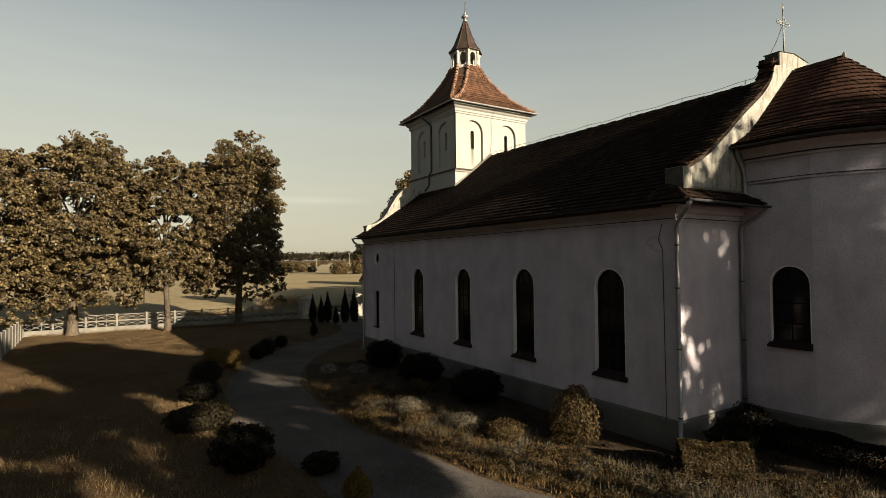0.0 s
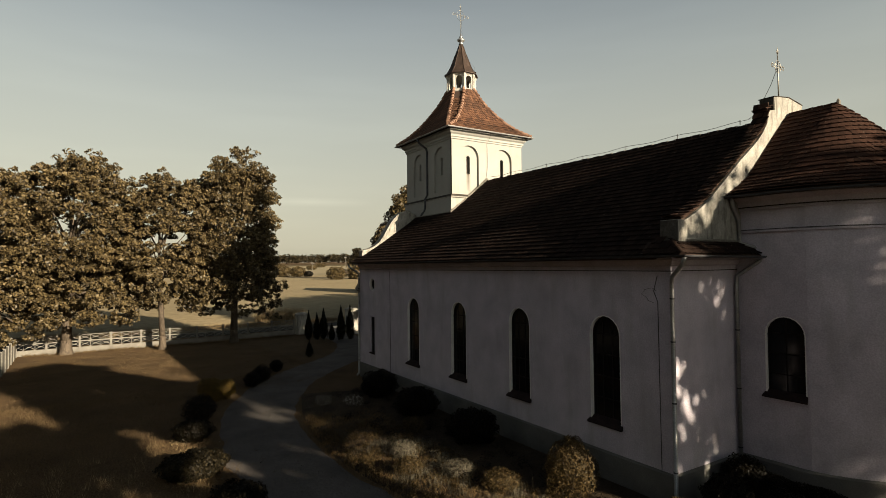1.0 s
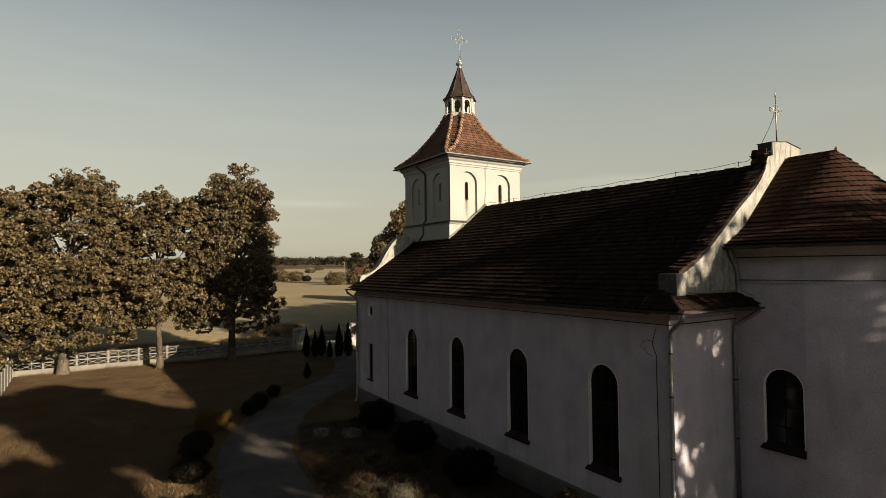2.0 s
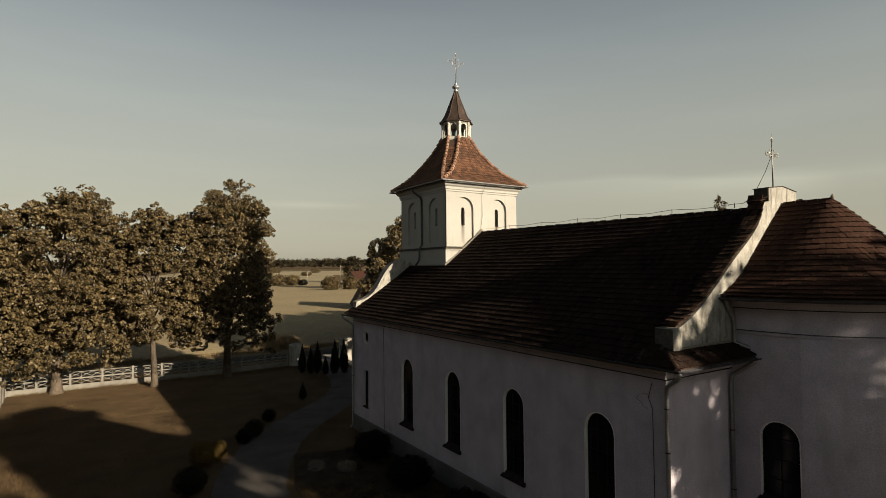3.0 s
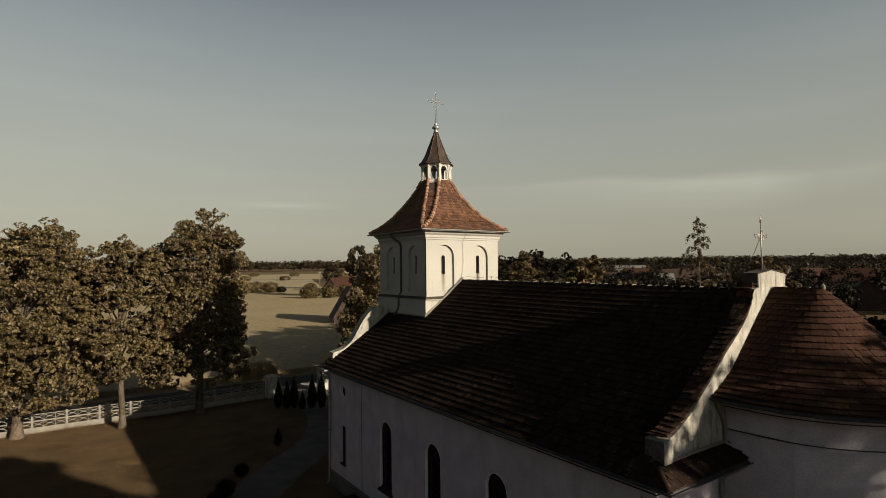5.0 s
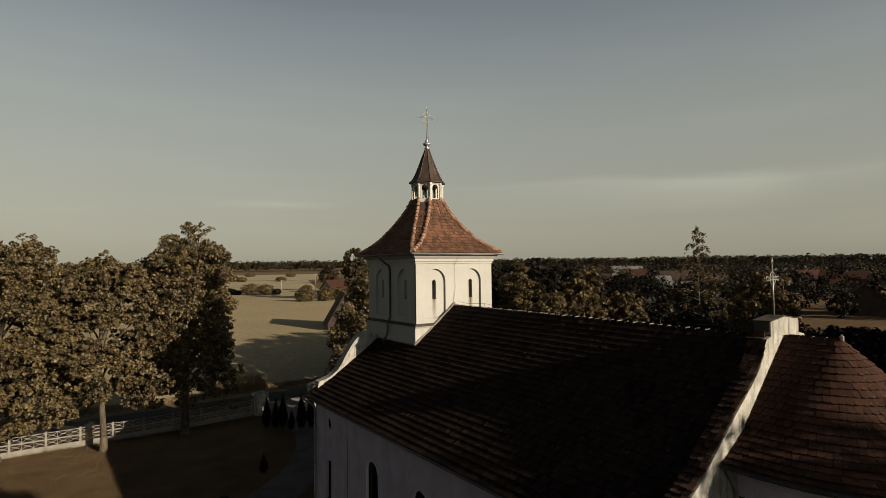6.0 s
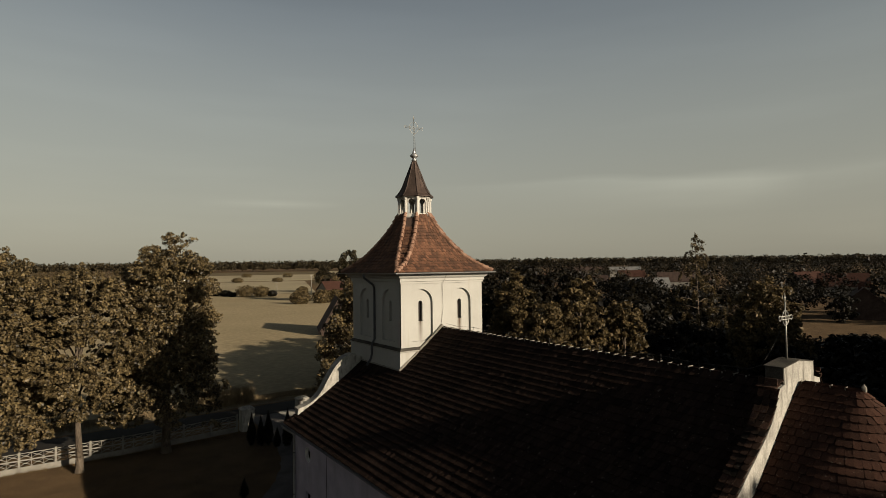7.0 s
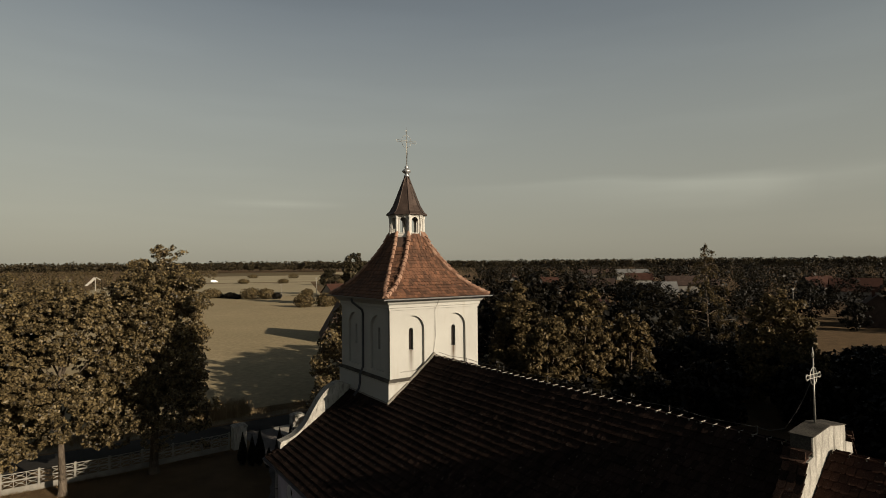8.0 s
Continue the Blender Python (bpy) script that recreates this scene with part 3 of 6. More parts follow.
lay("hip_tile", [slope_frame((-0.63 + 0.21 * k, -0.81 + 0.29 * k, 7.03 + 0.18 * k), (0.81, -0.59, 0), (0.21, 0.29, 0.18)) for k in range(2)], old_tile, pent_roof, 2, (0, 0, 0), half_round(0.09, 0.40, 6, 0.85))
part("mortar_fillet", Build().tube([(0.1, -0.22, 7.44), (1.2, -0.23, 7.47), (3.2, -0.22, 7.46)], 0.045, 6), mortar, pent_roof)

# stepped and curved gable parapet at the end of the nave
def smooth_line(pts, n=6):
    """Catmull-Rom through pts."""
    out = []
    for i in range(len(pts) - 1):
        p0, p1, p2, p3 = (Vector(pts[max(0, min(len(pts) - 1, k))]) for k in (i - 1, i, i + 1, i + 2))
        for s in range(n):
            t = s / n
            out.append(0.5 * ((2 * p1) + (p2 - p0) * t + (2 * p0 - 5 * p1 + 4 * p2 - p3) * t * t + (3 * p1 - p0 - 3 * p2 + p3) * t ** 3))
    return out + [Vector(pts[-1])]


GY0, GY1 = -0.2, 0.30
curve = [(p.x, p.y) for p in smooth_line([(0.40, 8.02), (0.96, 8.27), (1.59, 8.64), (2.22, 9.11), (2.76, 9.52), (3.41, 10.02), (4.40, 10.72), (4.92, 11.22), (5.13, 11.55), (5.2, 11.86)], 5)]
left = [(0.30, 7.2), (0.30, 8.0)] + curve + [(5.6, 11.95)]
right = [(2 * AX - u, v) for u, v in reversed(left)]
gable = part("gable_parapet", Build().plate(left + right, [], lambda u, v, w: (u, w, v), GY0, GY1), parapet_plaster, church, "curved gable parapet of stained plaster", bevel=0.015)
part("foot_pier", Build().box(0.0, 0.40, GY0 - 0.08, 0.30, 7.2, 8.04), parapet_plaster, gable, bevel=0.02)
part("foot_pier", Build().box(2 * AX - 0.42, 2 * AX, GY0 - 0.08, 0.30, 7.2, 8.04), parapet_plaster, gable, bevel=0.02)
part("top_block", Build().plate([(5.6, 11.93), (7.5, 11.93), (7.5, 12.37), (6.55, 12.50), (5.6, 12.39)], [], lambda u, v, w: (u, w, v), GY0 + 0.004, 0.29), parapet_plaster, gable, "stained plaster top block of the gable", bevel=0.02)
part("cap_slab", Build().plate([(5.56, 12.392), (6.55, 12.506), (7.52, 12.374), (7.52, 12.395), (6.55, 12.53), (5.56, 12.416)], [], lambda u, v, w: (u, w, v), GY0 - 0.012, 0.33), cap_cement, gable, "blackened cement cap slab", bevel=0.006)
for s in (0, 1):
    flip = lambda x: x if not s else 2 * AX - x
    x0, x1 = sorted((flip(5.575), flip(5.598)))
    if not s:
        part("side_facing", Build().box(x0, x1, GY0 + 0.03, 0.285, 11.96, 12.39), cap_cement, gable, "dark cement side facing")
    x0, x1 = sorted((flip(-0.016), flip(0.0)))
    part("side_facing", Build().box(x0, x1, GY0 - 0.07, 0.295, 7.25, 8.02), pier_cement, gable, "dark mottled cement side facing")
    bed = [(flip(u), v) for u, v in curve]
    part("coping_bed", Build().plate(bed + [(u, v + 0.10) for u, v in reversed(bed)], [], lambda u, v, w: (u, w, v), GY0 + 0.10, GY1 - 0.01), roof_deck, gable)
# tiles on the parapet's back
coping = []
run = 0.0
pts = [Vector((-0.02, 0, 7.99))] + [Vector((u, 0, v)) for u, v in curve]
for a, b in zip(pts, pts[1:]):
    seg = (b - a).length
    while run < seg:
        p, d = a + (b - a) * (run / seg), (b - a).normalized()
        for k in range(3):
            for mirror in (0, 1):
                q = Vector((p.x if not mirror else 2 * AX - p.x, GY0 - 0.02 + (k + 0.5) * 0.175, p.z + 0.09))
                coping.append(jitter(slope_frame(q, (0, -1 if not mirror else 1, 0), (d.x if not mirror else -d.x, 0, d.z)), 1.6))
        run += 0.235
    run -= seg
for mirror in (0, 1):
    for k in range(3):
        q = Vector((5.02 if not mirror else 2 * AX - 5.02, GY0 - 0.02 + (k + 0.5) * 0.175, 11.86))
        coping.append(slope_frame(q, (0, -1 if not mirror else 1, 0), (0.7 if not mirror else -0.7, 0, 0.28)))
        coping.append(slope_frame(q + Vector((0.2 if not mirror else -0.2, 0, 0.1)), (0, -1 if not mirror else 1, 0), (0.7 if not mirror else -0.7, 0, 0.28)))
lay("coping_tile", coping, coping_clay, gable, 300, (2.5, 0, 9), tile_shape(0.172, 0.32, 0.024, 0.06))


def ornate_cross(x, y, z, height, arm, name, parent, mat, k=1.0):
    """An iron cross in the plane facing -y, with a ring, twin bars and trefoil ends."""
    b = Build()
    zc = z + height * 0.62
    b.tube([(x, y, z - 0.1), (x, y, z + height * 0.86)], 0.028 * k, 8, 0.02)
    b.tube([(x, y, z + height * 0.86), (x, y, z + height)], 0.03 * k, 6, 0.004)
    for dz in (-0.045, 0.045):
        b.tube([(x - arm, y, zc + dz), (x + arm, y, zc + dz)], 0.014 * k, 6)
    for s in (-1, 1):
        b.tube([(x + s * arm + s * 0.07 * math.cos(a) * 1.0, y, zc + 0.075 * math.sin(a)) for a in np.linspace(-2.4, 2.4, 9)], 0.014 * k, 6)
        for k in (0.35, 0.7):
            b.tube([(x + s * arm * k, y, zc - 0.05), (x + s * arm * k, y, zc + 0.05)], 0.012 * k, 6)
    for rr in (arm * 0.52, ):
        b.tube([(x + rr * math.cos(a), y, zc + 1.15 * rr * math.sin(a)) for a in np.linspace(0, 2 * math.pi, 25)], 0.016 * k, 6)
    b.tube([(x + 0.06 * math.cos(a), y, z + height * 0.9 + 0.07 * math.sin(a)) for a in np.linspace(0, 2 * math.pi, 11)], 0.012 * k, 6)
    return part(name, b, mat, parent, "ornate wrought-iron cross", smooth=True)


ornate_cross(6.5, 0.1, 12.5, 1.9, 0.36, "iron_cross", church, iron)

# front parapet with its scrolls
FY0, FY1 = 21.42, 21.84
scroll = [(p.x, p.y) for p in smooth_line([(0.0, 7.72), (0.35, 7.80), (0.8, 7.98), (1.3, 8.40), (1.75, 9.1), (2.2, 9.75), (2.65, 10.15), (3.1, 10.32), (3.4, 10.30)], 5)]
fp = Build()
left = [(0.0, 6.9)] + scroll + [(4.0, 10.1)]
fp.plate(left + [(2 * AX - u, v) for u, v in reversed(left)], [], lambda u, v, w: (u, w, v), FY0, FY1)
front_parapet = part("front_parapet", fp, parapet_plaster, church, "white scrolled gable parapet")
for mirror in (0, 1):
    rail = []
    for i, (u, v) in enumerate(scroll):
        a, b = scroll[max(0, i - 1)], scroll[min(len(scroll) - 1, i + 1)]
        d = Vector((b[0] - a[0], b[1] - a[1])).normalized()
        rail.append((u, v, -d.y, d.x))
    sec = [(FY0 - 0.07, -0.05), (FY0 - 0.07, 0.06), (FY1 + 0.07, 0.06), (FY1 + 0.07, -0.05)]
    verts = [((u + nx * h) if not mirror else 2 * AX - (u + nx * h), yy, v + nz * h) for u, v, nx, nz in rail for yy, h in sec]
    faces = [(i * 4 + j, i * 4 + (j + 1) % 4, i * 4 + 4 + (j + 1) % 4, i * 4 + 4 + j) for i in range(len(rail) - 1) for j in range(4)] + [(0, 1, 2, 3), tuple(len(rail) * 4 - k for k in (1, 2, 3, 4))]
    part("coping", Build().add(verts, faces), parapet_plaster, front_parapet)

# tower
TX0, TX1, TY0, TY1, TZ0, TZ1 = 3.98, 9.40, 17.25, 22.85, 6.5, 14.62
TCX, TCY = 6.64, 20.02


def niche_wall(b, c1, c2, lo, hi, place, flip):
    """A wall with two round-headed niches, each with a slit."""
    nich = [arch(c, 0.70, 11.35, 14.10) for c in (c1, c2)]
    b.plate([(lo, TZ0), (hi, TZ0), (hi, TZ1), (lo, TZ1)], nich, place, 0.0, 0.14)
    slits = [arch(c, 0.13, 12.38, 13.48, 6) for c in (c1, c2)]
    b.plate([(lo + 0.14, TZ0), (hi - 0.14, TZ0), (hi - 0.14, TZ1), (lo + 0.14, TZ1)], slits, place, 0.1405, 0.55)
    return b


south = niche_wall(Build(), 5.27, 7.87, TX0, TX1, lambda u, v, w: (u, TY0 + w, v), 0)
part("tower_wall", south, tower_plaster, church, "cream plastered tower wall with two blind arches")
westw = niche_wall(Build(), 18.60, 21.25, TY0 + 0.002, TY1 - 0.002, lambda u, v, w: (TX0 + w, u, v), 1)
part("tower_wall", westw, tower_plaster, church, "cream plastered tower wall with two blind arches")
for box in ((TX1 - 0.5, TX1, TY0 + 0.15, TY1, TZ0, TZ1), (TX0 + 0.15, TX1 - 0.5, TY1 - 0.5, TY1, TZ0, TZ1)):
    part("tower_wall", Build().box(*box), tower_plaster, church)
part("belfry_floor", Build().box(TX0 + 0.5, TX1 - 0.5, TY0 + 0.5, TY1 - 0.5, 11.0, 11.2), frame_wood, church)
for c in (5.27, 7.87):
    w = part("slit_window", Build().plate(arch(c, 0.13, 12.38, 13.48, 6), [], lambda u, v, q: (u, TY0 + q, v), 0.30, 0.33), frame_wood, church, "narrow louvred slit window")
    for k in range(6):
        part("slat", Build().box(c - 0.115, c + 0.115, TY0 + 0.275, TY0 + 0.297, 12.46 + k * 0.15, 12.475 + k * 0.15), frame_wood, w)
for c in (18.60, 21.25):
    w = part("slit_window", Build().plate(arch(c, 0.13, 12.38, 13.48, 6), [], lambda u, v, q: (TX0 + q, u, v), 0.30, 0.33), frame_wood, church, "narrow louvred slit window")
    for k in range(6):
        part("slat", Build().box(TX0 + 0.275, TX0 + 0.297, c - 0.115, c + 0.115, 12.46 + k * 0.15, 12.475 + k * 0.15), frame_wood, w)


def tower_rail(z=0.0):
    s = 1
    return [((TX0, TY0, z), (-s, -s)), ((TX1, TY0, z), (s, -s)), ((TX1, TY1, z), (s, s)), ((TX0, TY1, z), (-s, s)), ((TX0, TY0, z), (-s, -s))]


part("base_block", Build().box(TX0 - 0.12, TX1 + 0.12, TY0 - 0.07, TY1 + 0.07, 6.6, 10.86), tower_plaster, church, bevel=0.01)
part("string_course", Build().sweep([(0.0, 10.86), (0.15, 10.86), (0.15, 10.93), (0.03, 11.06), (0.0, 11.06)], tower_rail()), parapet_plaster, church, "weathered string course")
part("ledge_cover", Build().sweep([(0.0, 10.935), (0.165, 10.935), (0.165, 10.965), (0.03, 11.075), (0.0, 11.075)], tower_rail()), cap_cement, church, "blackened cement ledge")
part("tower_cornice", Build().sweep([(0.0, 14.40), (0.05, 14.40), (0.05, 14.50), (0.10, 14.52), (0.10, 14.66), (0.2, 14.74), (0.28, 14.86), (0.28, 14.96), (0.0, 14.96)], tower_rail()), tower_plaster, church, "moulded cream cornice")

# tower roof: square at the eaves, eight-sided at the lantern
PROFILE = [(15.00, 3.17, 0.0), (15.40, 2.70, 0.10), (15.85, 2.28, 0.17), (16.40, 1.90, 0.25), (17.0, 1.50, 0.33), (17.6, 1.18, 0.42), (18.14, 0.95, 0.5)]


def tower_ring(k):
    z, h, c = PROFILE[k]
    sx, sy = h * (1 if k else 3.16 / 3.17), h * (1 + 0.03 * (1 - k / 6))
    return [Vector((TCX + x * sx, TCY + y * sy, z)) for x, y in ((-1 + c, -1), (1 - c, -1), (1, -1 + c), (1, 1 - c), (1 - c, 1), (-1 + c, 1), (-1, 1 - c), (-1, -1 + c))]


rings = [tower_ring(k) for k in range(len(PROFILE))]
tr = Build()
tr.add([p for r in rings for p in r], [(k * 8 + j, k * 8 + (j + 1) % 8, k * 8 + 8 + (j + 1) % 8, k * 8 + 8 + j) for k in range(len(rings) - 1) for j in range(8)] + [tuple(reversed(range(8)))])
tower_roof = part("tower_roof", tr, roof_deck, church, "bell-cast tower roof of red clay tiles")


def roof_course(j, d):
    """The two ends of a course on face j, d metres up from the eaves along the face, and the slope there."""
    run = 0.0
    for k in range(len(rings) - 1):
        a0, a1, b0, b1 = rings[k][j], rings[k][(j + 1) % 8], rings[k + 1][j], rings[k + 1][(j + 1) % 8]
        step = ((b0 + b1) / 2 - (a0 + a1) / 2)
        if run + step.length > d:
            t = (d - run) / step.length
            return a0.lerp(b0, t), a1.lerp(b1, t), step.normalized()
        run += step.length
    return None


tower_spots, d = [], -0.06
row = 0
while True:
    got = [roof_course(j, max(d, 0.001)) for j in range(8)]
    if got[0] is None:
        break
    for j, g in enumerate(got):
        if g is None:
            continue
        a, b, u = g
        if d < 0:
            a, b = a - u * 0.06, b - u * 0.06
        across = b - a
        if across.length < 0.12:
            continue
        count = max(1, round(across.length / 0.17))
        for i in range(count):
            s = (i + 0.5 + (0.25 if row % 2 else -0.25)) / count
            if 0 <= s <= 1:
                tower_spots.append(jitter(slope_frame(a + across * s, across, u), 1.3))
    d += 0.23
    row += 1
lay("roof_tile", tower_spots, red_tile, tower_roof, 300, (6, 16.8, 15.5), tile_shape(0.17, 0.32, 0.018, 0.04))
hips = []
for j in range(8):
    line = [r[j] for r in rings]
    run = 0.0
    for a, b in zip(line, line[1:]):
        seg = (b - a).length
        while run < seg:
            p, dirn = a + (b - a) * (run / seg), (b - a).normalized()
            out = Vector((p.x - TCX, p.y - TCY, 0)).normalized()
            hips.append(jitter(slope_frame(p + Vector((0, 0, 0.05)), out.cross(dirn) * -1, dirn), 1.5))
            run += 0.30
        run -= seg
lay("hip_tile", hips, hip_clay, tower_roof, 300, (3.6, 16.8, 15), half_round(0.135, 0.36, 6, 0.62))

# lantern
LR = 0.86
lantern = Build()
oct_pts = [(TCX + LR / math.cos(math.pi / 8) * math.cos(math.pi / 8 + j * math.pi / 4), TCY + LR / math.cos(math.pi / 8) * math.sin(math.pi / 8 + j * math.pi / 4)) for j in range(8)]
half_side = LR * math.tan(math.pi / 8)
lantern.lathe(TCX, TCY, [(LR * 1.16, 18.15), (LR * 1.16, 18.25), (LR * 1.09, 18.31), (LR * 1.09, 18.15)], 8, math.pi / 8)
lantern_ob = part("lantern", lantern, white_wood, church, "open white-painted eight-sided wooden lantern")
for j in range(8):
    a = j * math.pi / 4
    out, side = Vector((math.cos(a), math.sin(a), 0)), Vector((-math.sin(a), math.cos(a), 0))
    c = Vector((TCX, TCY, 0))
    panel = Build().plate([(-half_side, 18.27), (half_side, 18.27), (half_side, 19.47), (-half_side, 19.47)], [arch(0.0, 0.21, 18.40, 19.25, 8)],
                          lambda u, v, w, o=out, s=side: tuple(c + o * (LR - w) + s * u + Vector((0, 0, v))), 0.0, 0.10)
    part("arch_panel", panel, white_wood, lantern_ob)
    px, py = oct_pts[j]
    part("post", Build().lathe(px, py, [(0.10, 18.25), (0.10, 18.40), (0.075, 18.45), (0.07, 19.15), (0.10, 19.21), (0.11, 19.35)], 8), white_wood, lantern_ob)
part("lantern_cornice", Build().lathe(TCX, TCY, [(LR * 1.10, 19.29), (LR * 1.20, 19.37), (LR * 1.20, 19.43), (LR * 0.9, 19.43)], 8, math.pi / 8), white_wood, lantern_ob)
SR = 1.08
spire = part("spire", Build().lathe(TCX, TCY, [(SR * 1.06, 19.38), (SR * 1.06, 19.43), (SR * 0.90, 19.58), (SR * 0.70, 19.95), (SR * 0.10, 21.60), (SR * 0.07, 21.62)], 8, math.pi / 8), spire_metal, church, "eight-sided spire of dark brown sheet metal")
for j in range(8):
    a = math.pi / 8 + j * math.pi / 4
    part("seam", Build().tube([(TCX + r * math.cos(a), TCY + r * math.sin(a), z + 0.01) for r, z in ((SR * 1.06, 19.43), (SR * 0.90, 19.58), (SR * 0.70, 19.95), (SR * 0.10, 21.60))], 0.022, 5), spire_metal, spire)
part("finial", Build().lathe(TCX, TCY, [(0.12, 21.55), (0.17, 21.62), (0.10, 21.70), (0.11, 21.76), (0.24, 21.84), (0.25, 21.92), (0.13, 22.02), (0.09, 22.06), (0.12, 22.10), (0.05, 22.2), (0.035, 22.35)], 14), zinc, spire, "turned zinc finial", smooth=True)
ornate_cross(TCX, TCY, 22.3, 2.05, 0.58, "iron_cross", church, iron, 0.7)

# apse
ACY, AR = -1.18, 3.25
APSE_TOP = 8.9


def apse_line(r, n=28):
    """Plan of the apse wall, from the nave round and back: points and outward directions."""
    pts = [((AX - r, 0.0), (-1, 0))]
    pts += [((AX + r * math.cos(a), ACY + r * math.sin(a)), (math.cos(a), math.sin(a))) for a in (math.pi + math.pi * i / n for i in range(n + 1))]
    return pts + [((AX + r, 0.0), (1, 0))]


def apse_sweep(section, r=AR, n=28):
    return Build().sweep(section, [((p[0], p[1], 0), o) for p, o in apse_line(r, n)])


aw = Build()
flank = [(0.0, -0.3)] + [(u, -0.3) for u in (1.2, 1.4, 1.6, 1.8)] + [(1.975, -0.3), (1.975, APSE_TOP)] + [(u, APSE_TOP) for u in (1.8, 1.6, 1.4, 1.2)] + [(0.0, APSE_TOP)]


def flank_x(u):
    """How far the apse wall has curved in at u metres from the nave."""
    return (AR - math.sqrt(AR * AR - (1.975 + ACY) ** 2)) * max(0.0, u) / 1.975


AWC = 1.36
aw.plate(flank, [arch(AWC, 0.55, 2.8, 5.22)], lambda u, v, w: (AX - AR + w + flank_x(u), -u, v), 0.0, 0.5)
aw.plate(flank, [arch(AWC, 0.55, 2.8, 5.22)], lambda u, v, w: (AX + AR - w - flank_x(u), -u, v), 0.0, 0.5)
a0 = math.asin((1.975 + ACY) / AR)
rail = [((AX + AR * math.cos(a), ACY + AR * math.sin(a), 0), (math.cos(a), math.sin(a))) for a in np.linspace(math.pi + a0, 2 * math.pi - a0, 40)]
aw.sweep([(0.0, -0.3), (0.0, APSE_TOP), (-0.5, APSE_TOP), (-0.5, -0.3)], rail)
part("apse_wall", aw, plaster, church, "rounded plaster apse wall")
w = part("window", Build().plate(arch(AWC, 0.55, 2.8, 5.22), [arch(AWC, 0.49, 2.96, 5.16)], lambda u, v, q: (AX - AR + q, -u, v), 0.14, 0.20), frame_wood, church, "round-headed apse window with dark bars")
part("reveal", Build().plate(arch(AWC, 0.548, 2.81, 5.218), [arch(AWC, 0.518, 2.84, 5.188)], lambda u, v, q: (AX - AR + q + flank_x(u), -u, v), -0.003, 0.12), white_plaster, w, "white window reveal lining, jamb light in its colour")
part("pane", Build().plate(arch(AWC, 0.50, 2.95, 5.17), [], lambda u, v, q: (AX - AR + q, -u, v), 0.165, 0.172), glass, w)
part("bar", Build().box(AX - AR + 0.15, AX - AR + 0.19, -AWC - 0.018, -AWC + 0.018, 2.95, 5.17), frame_wood, w)
for z in (3.5, 4.1, 4.7):
    part("bar", Build().box(AX - AR + 0.15, AX - AR + 0.19, -AWC - 0.5, -AWC + 0.5, z - 0.018, z + 0.018), frame_wood, w)
part("sill", Build().add([(AX - AR - 0.08, -AWC - 0.62, 2.84), (AX - AR - 0.08, -AWC + 0.62, 2.84), (AX - AR + 0.14, -AWC + 0.545, 3.02), (AX - AR + 0.14, -AWC - 0.545, 3.02), (AX - AR - 0.08, -AWC - 0.62, 2.79), (AX - AR - 0.08, -AWC + 0.62, 2.79), (AX - AR + 0.14, -AWC + 0.545, 2.8), (AX - AR + 0.14, -AWC - 0.545, 2.8)],
                     [(0, 1, 2, 3), (7, 6, 5, 4), (0, 4, 5, 1), (1, 5, 6, 2), (2, 6, 7, 3), (3, 7, 4, 0)]), sill_tile, w)
part("plinth", apse_sweep([(-0.12, -0.3), (0.05, -0.3), (0.05, 0.86), (0.0, 0.92), (-0.12, 0.92)]), plinth_mat, church, "grey cement plinth")
part("cornice", apse_sweep([(-0.12, 7.72), (0.045, 7.72), (0.045, 7.77), (0.0, 7.80), (-0.12, 7.80)]), plaster, church)
# the same painted shadow lines round the apse
part("shadow_line_strip", apse_sweep([(-0.12, 7.795), (0.05, 7.795), (0.05, 7.812), (-0.12, 7.812)]), cap_cement, church, "dark strip for the shadow line and grime under the cornice")
part("shadow_line_strip", apse_sweep([(-0.12, 8.475), (0.13, 8.475), (0.13, 8.505), (-0.12, 8.505)]), cap_cement, church, "dark strip for the shadow line and grime under the cornice")
part("cornice", apse_sweep([(-0.12, 8.40), (0.06, 8.40), (0.06, 8.47), (0.12, 8.50), (0.16, 8.64), (0.34, 8.76), (0.34, 8.86), (-0.12, 8.86)]), plaster, church, "stepped plaster cornice")

AEAVE, AER, ATOP, APEX = 8.84, 4.00, 11.93, -1.62
CAST = [(0.0, 0.0), (0.15, 0.095), (0.29, 0.20), (0.465, 0.392), (0.79, 0.772), (1.0, 1.0)]


def cast(s):
    """The share of the apse roof's rise reached at the share s of its way in from the eaves."""
    for (s0, g0), (s1, g1) in zip(CAST, CAST[1:]):
        if s <= s1:
            return g0 + (g1 - g0) * (s - s0) / (s1 - s0)
    return 1.0


line = apse_line(AER, 28)


def apse_point(p, s):
    """The place on the deck at the share s of the way from the eaves point p to the ridge."""
    end = Vector((AX, p[1] if p[1] > ACY + 1e-6 else APEX, 0))
    q = Vector((p[0], p[1], 0)).lerp(end, s)
    return Vector((q.x, q.y, AEAVE + (ATOP - AEAVE) * cast(s)))


n = len(line)
rings_a = [[apse_point(p if k not in (1, n - 2) else (p[0], ACY), s) for k, (p, o) in enumerate(line)] for s, g in CAST]
verts = [tuple(v) for r in rings_a for v in r] + [(p[0], p[1], AEAVE - 0.06) for p, o in line]
m = len(CAST) * n
faces = [(k * n + i, k * n + i + 1, k * n + n + i + 1, k * n + n + i) for k in range(len(CAST) - 1) for i in range(n - 1)] + [(i, i + 1, m + i + 1, m + i) for i in range(n - 1)] + [tuple(range(m, m + n))]
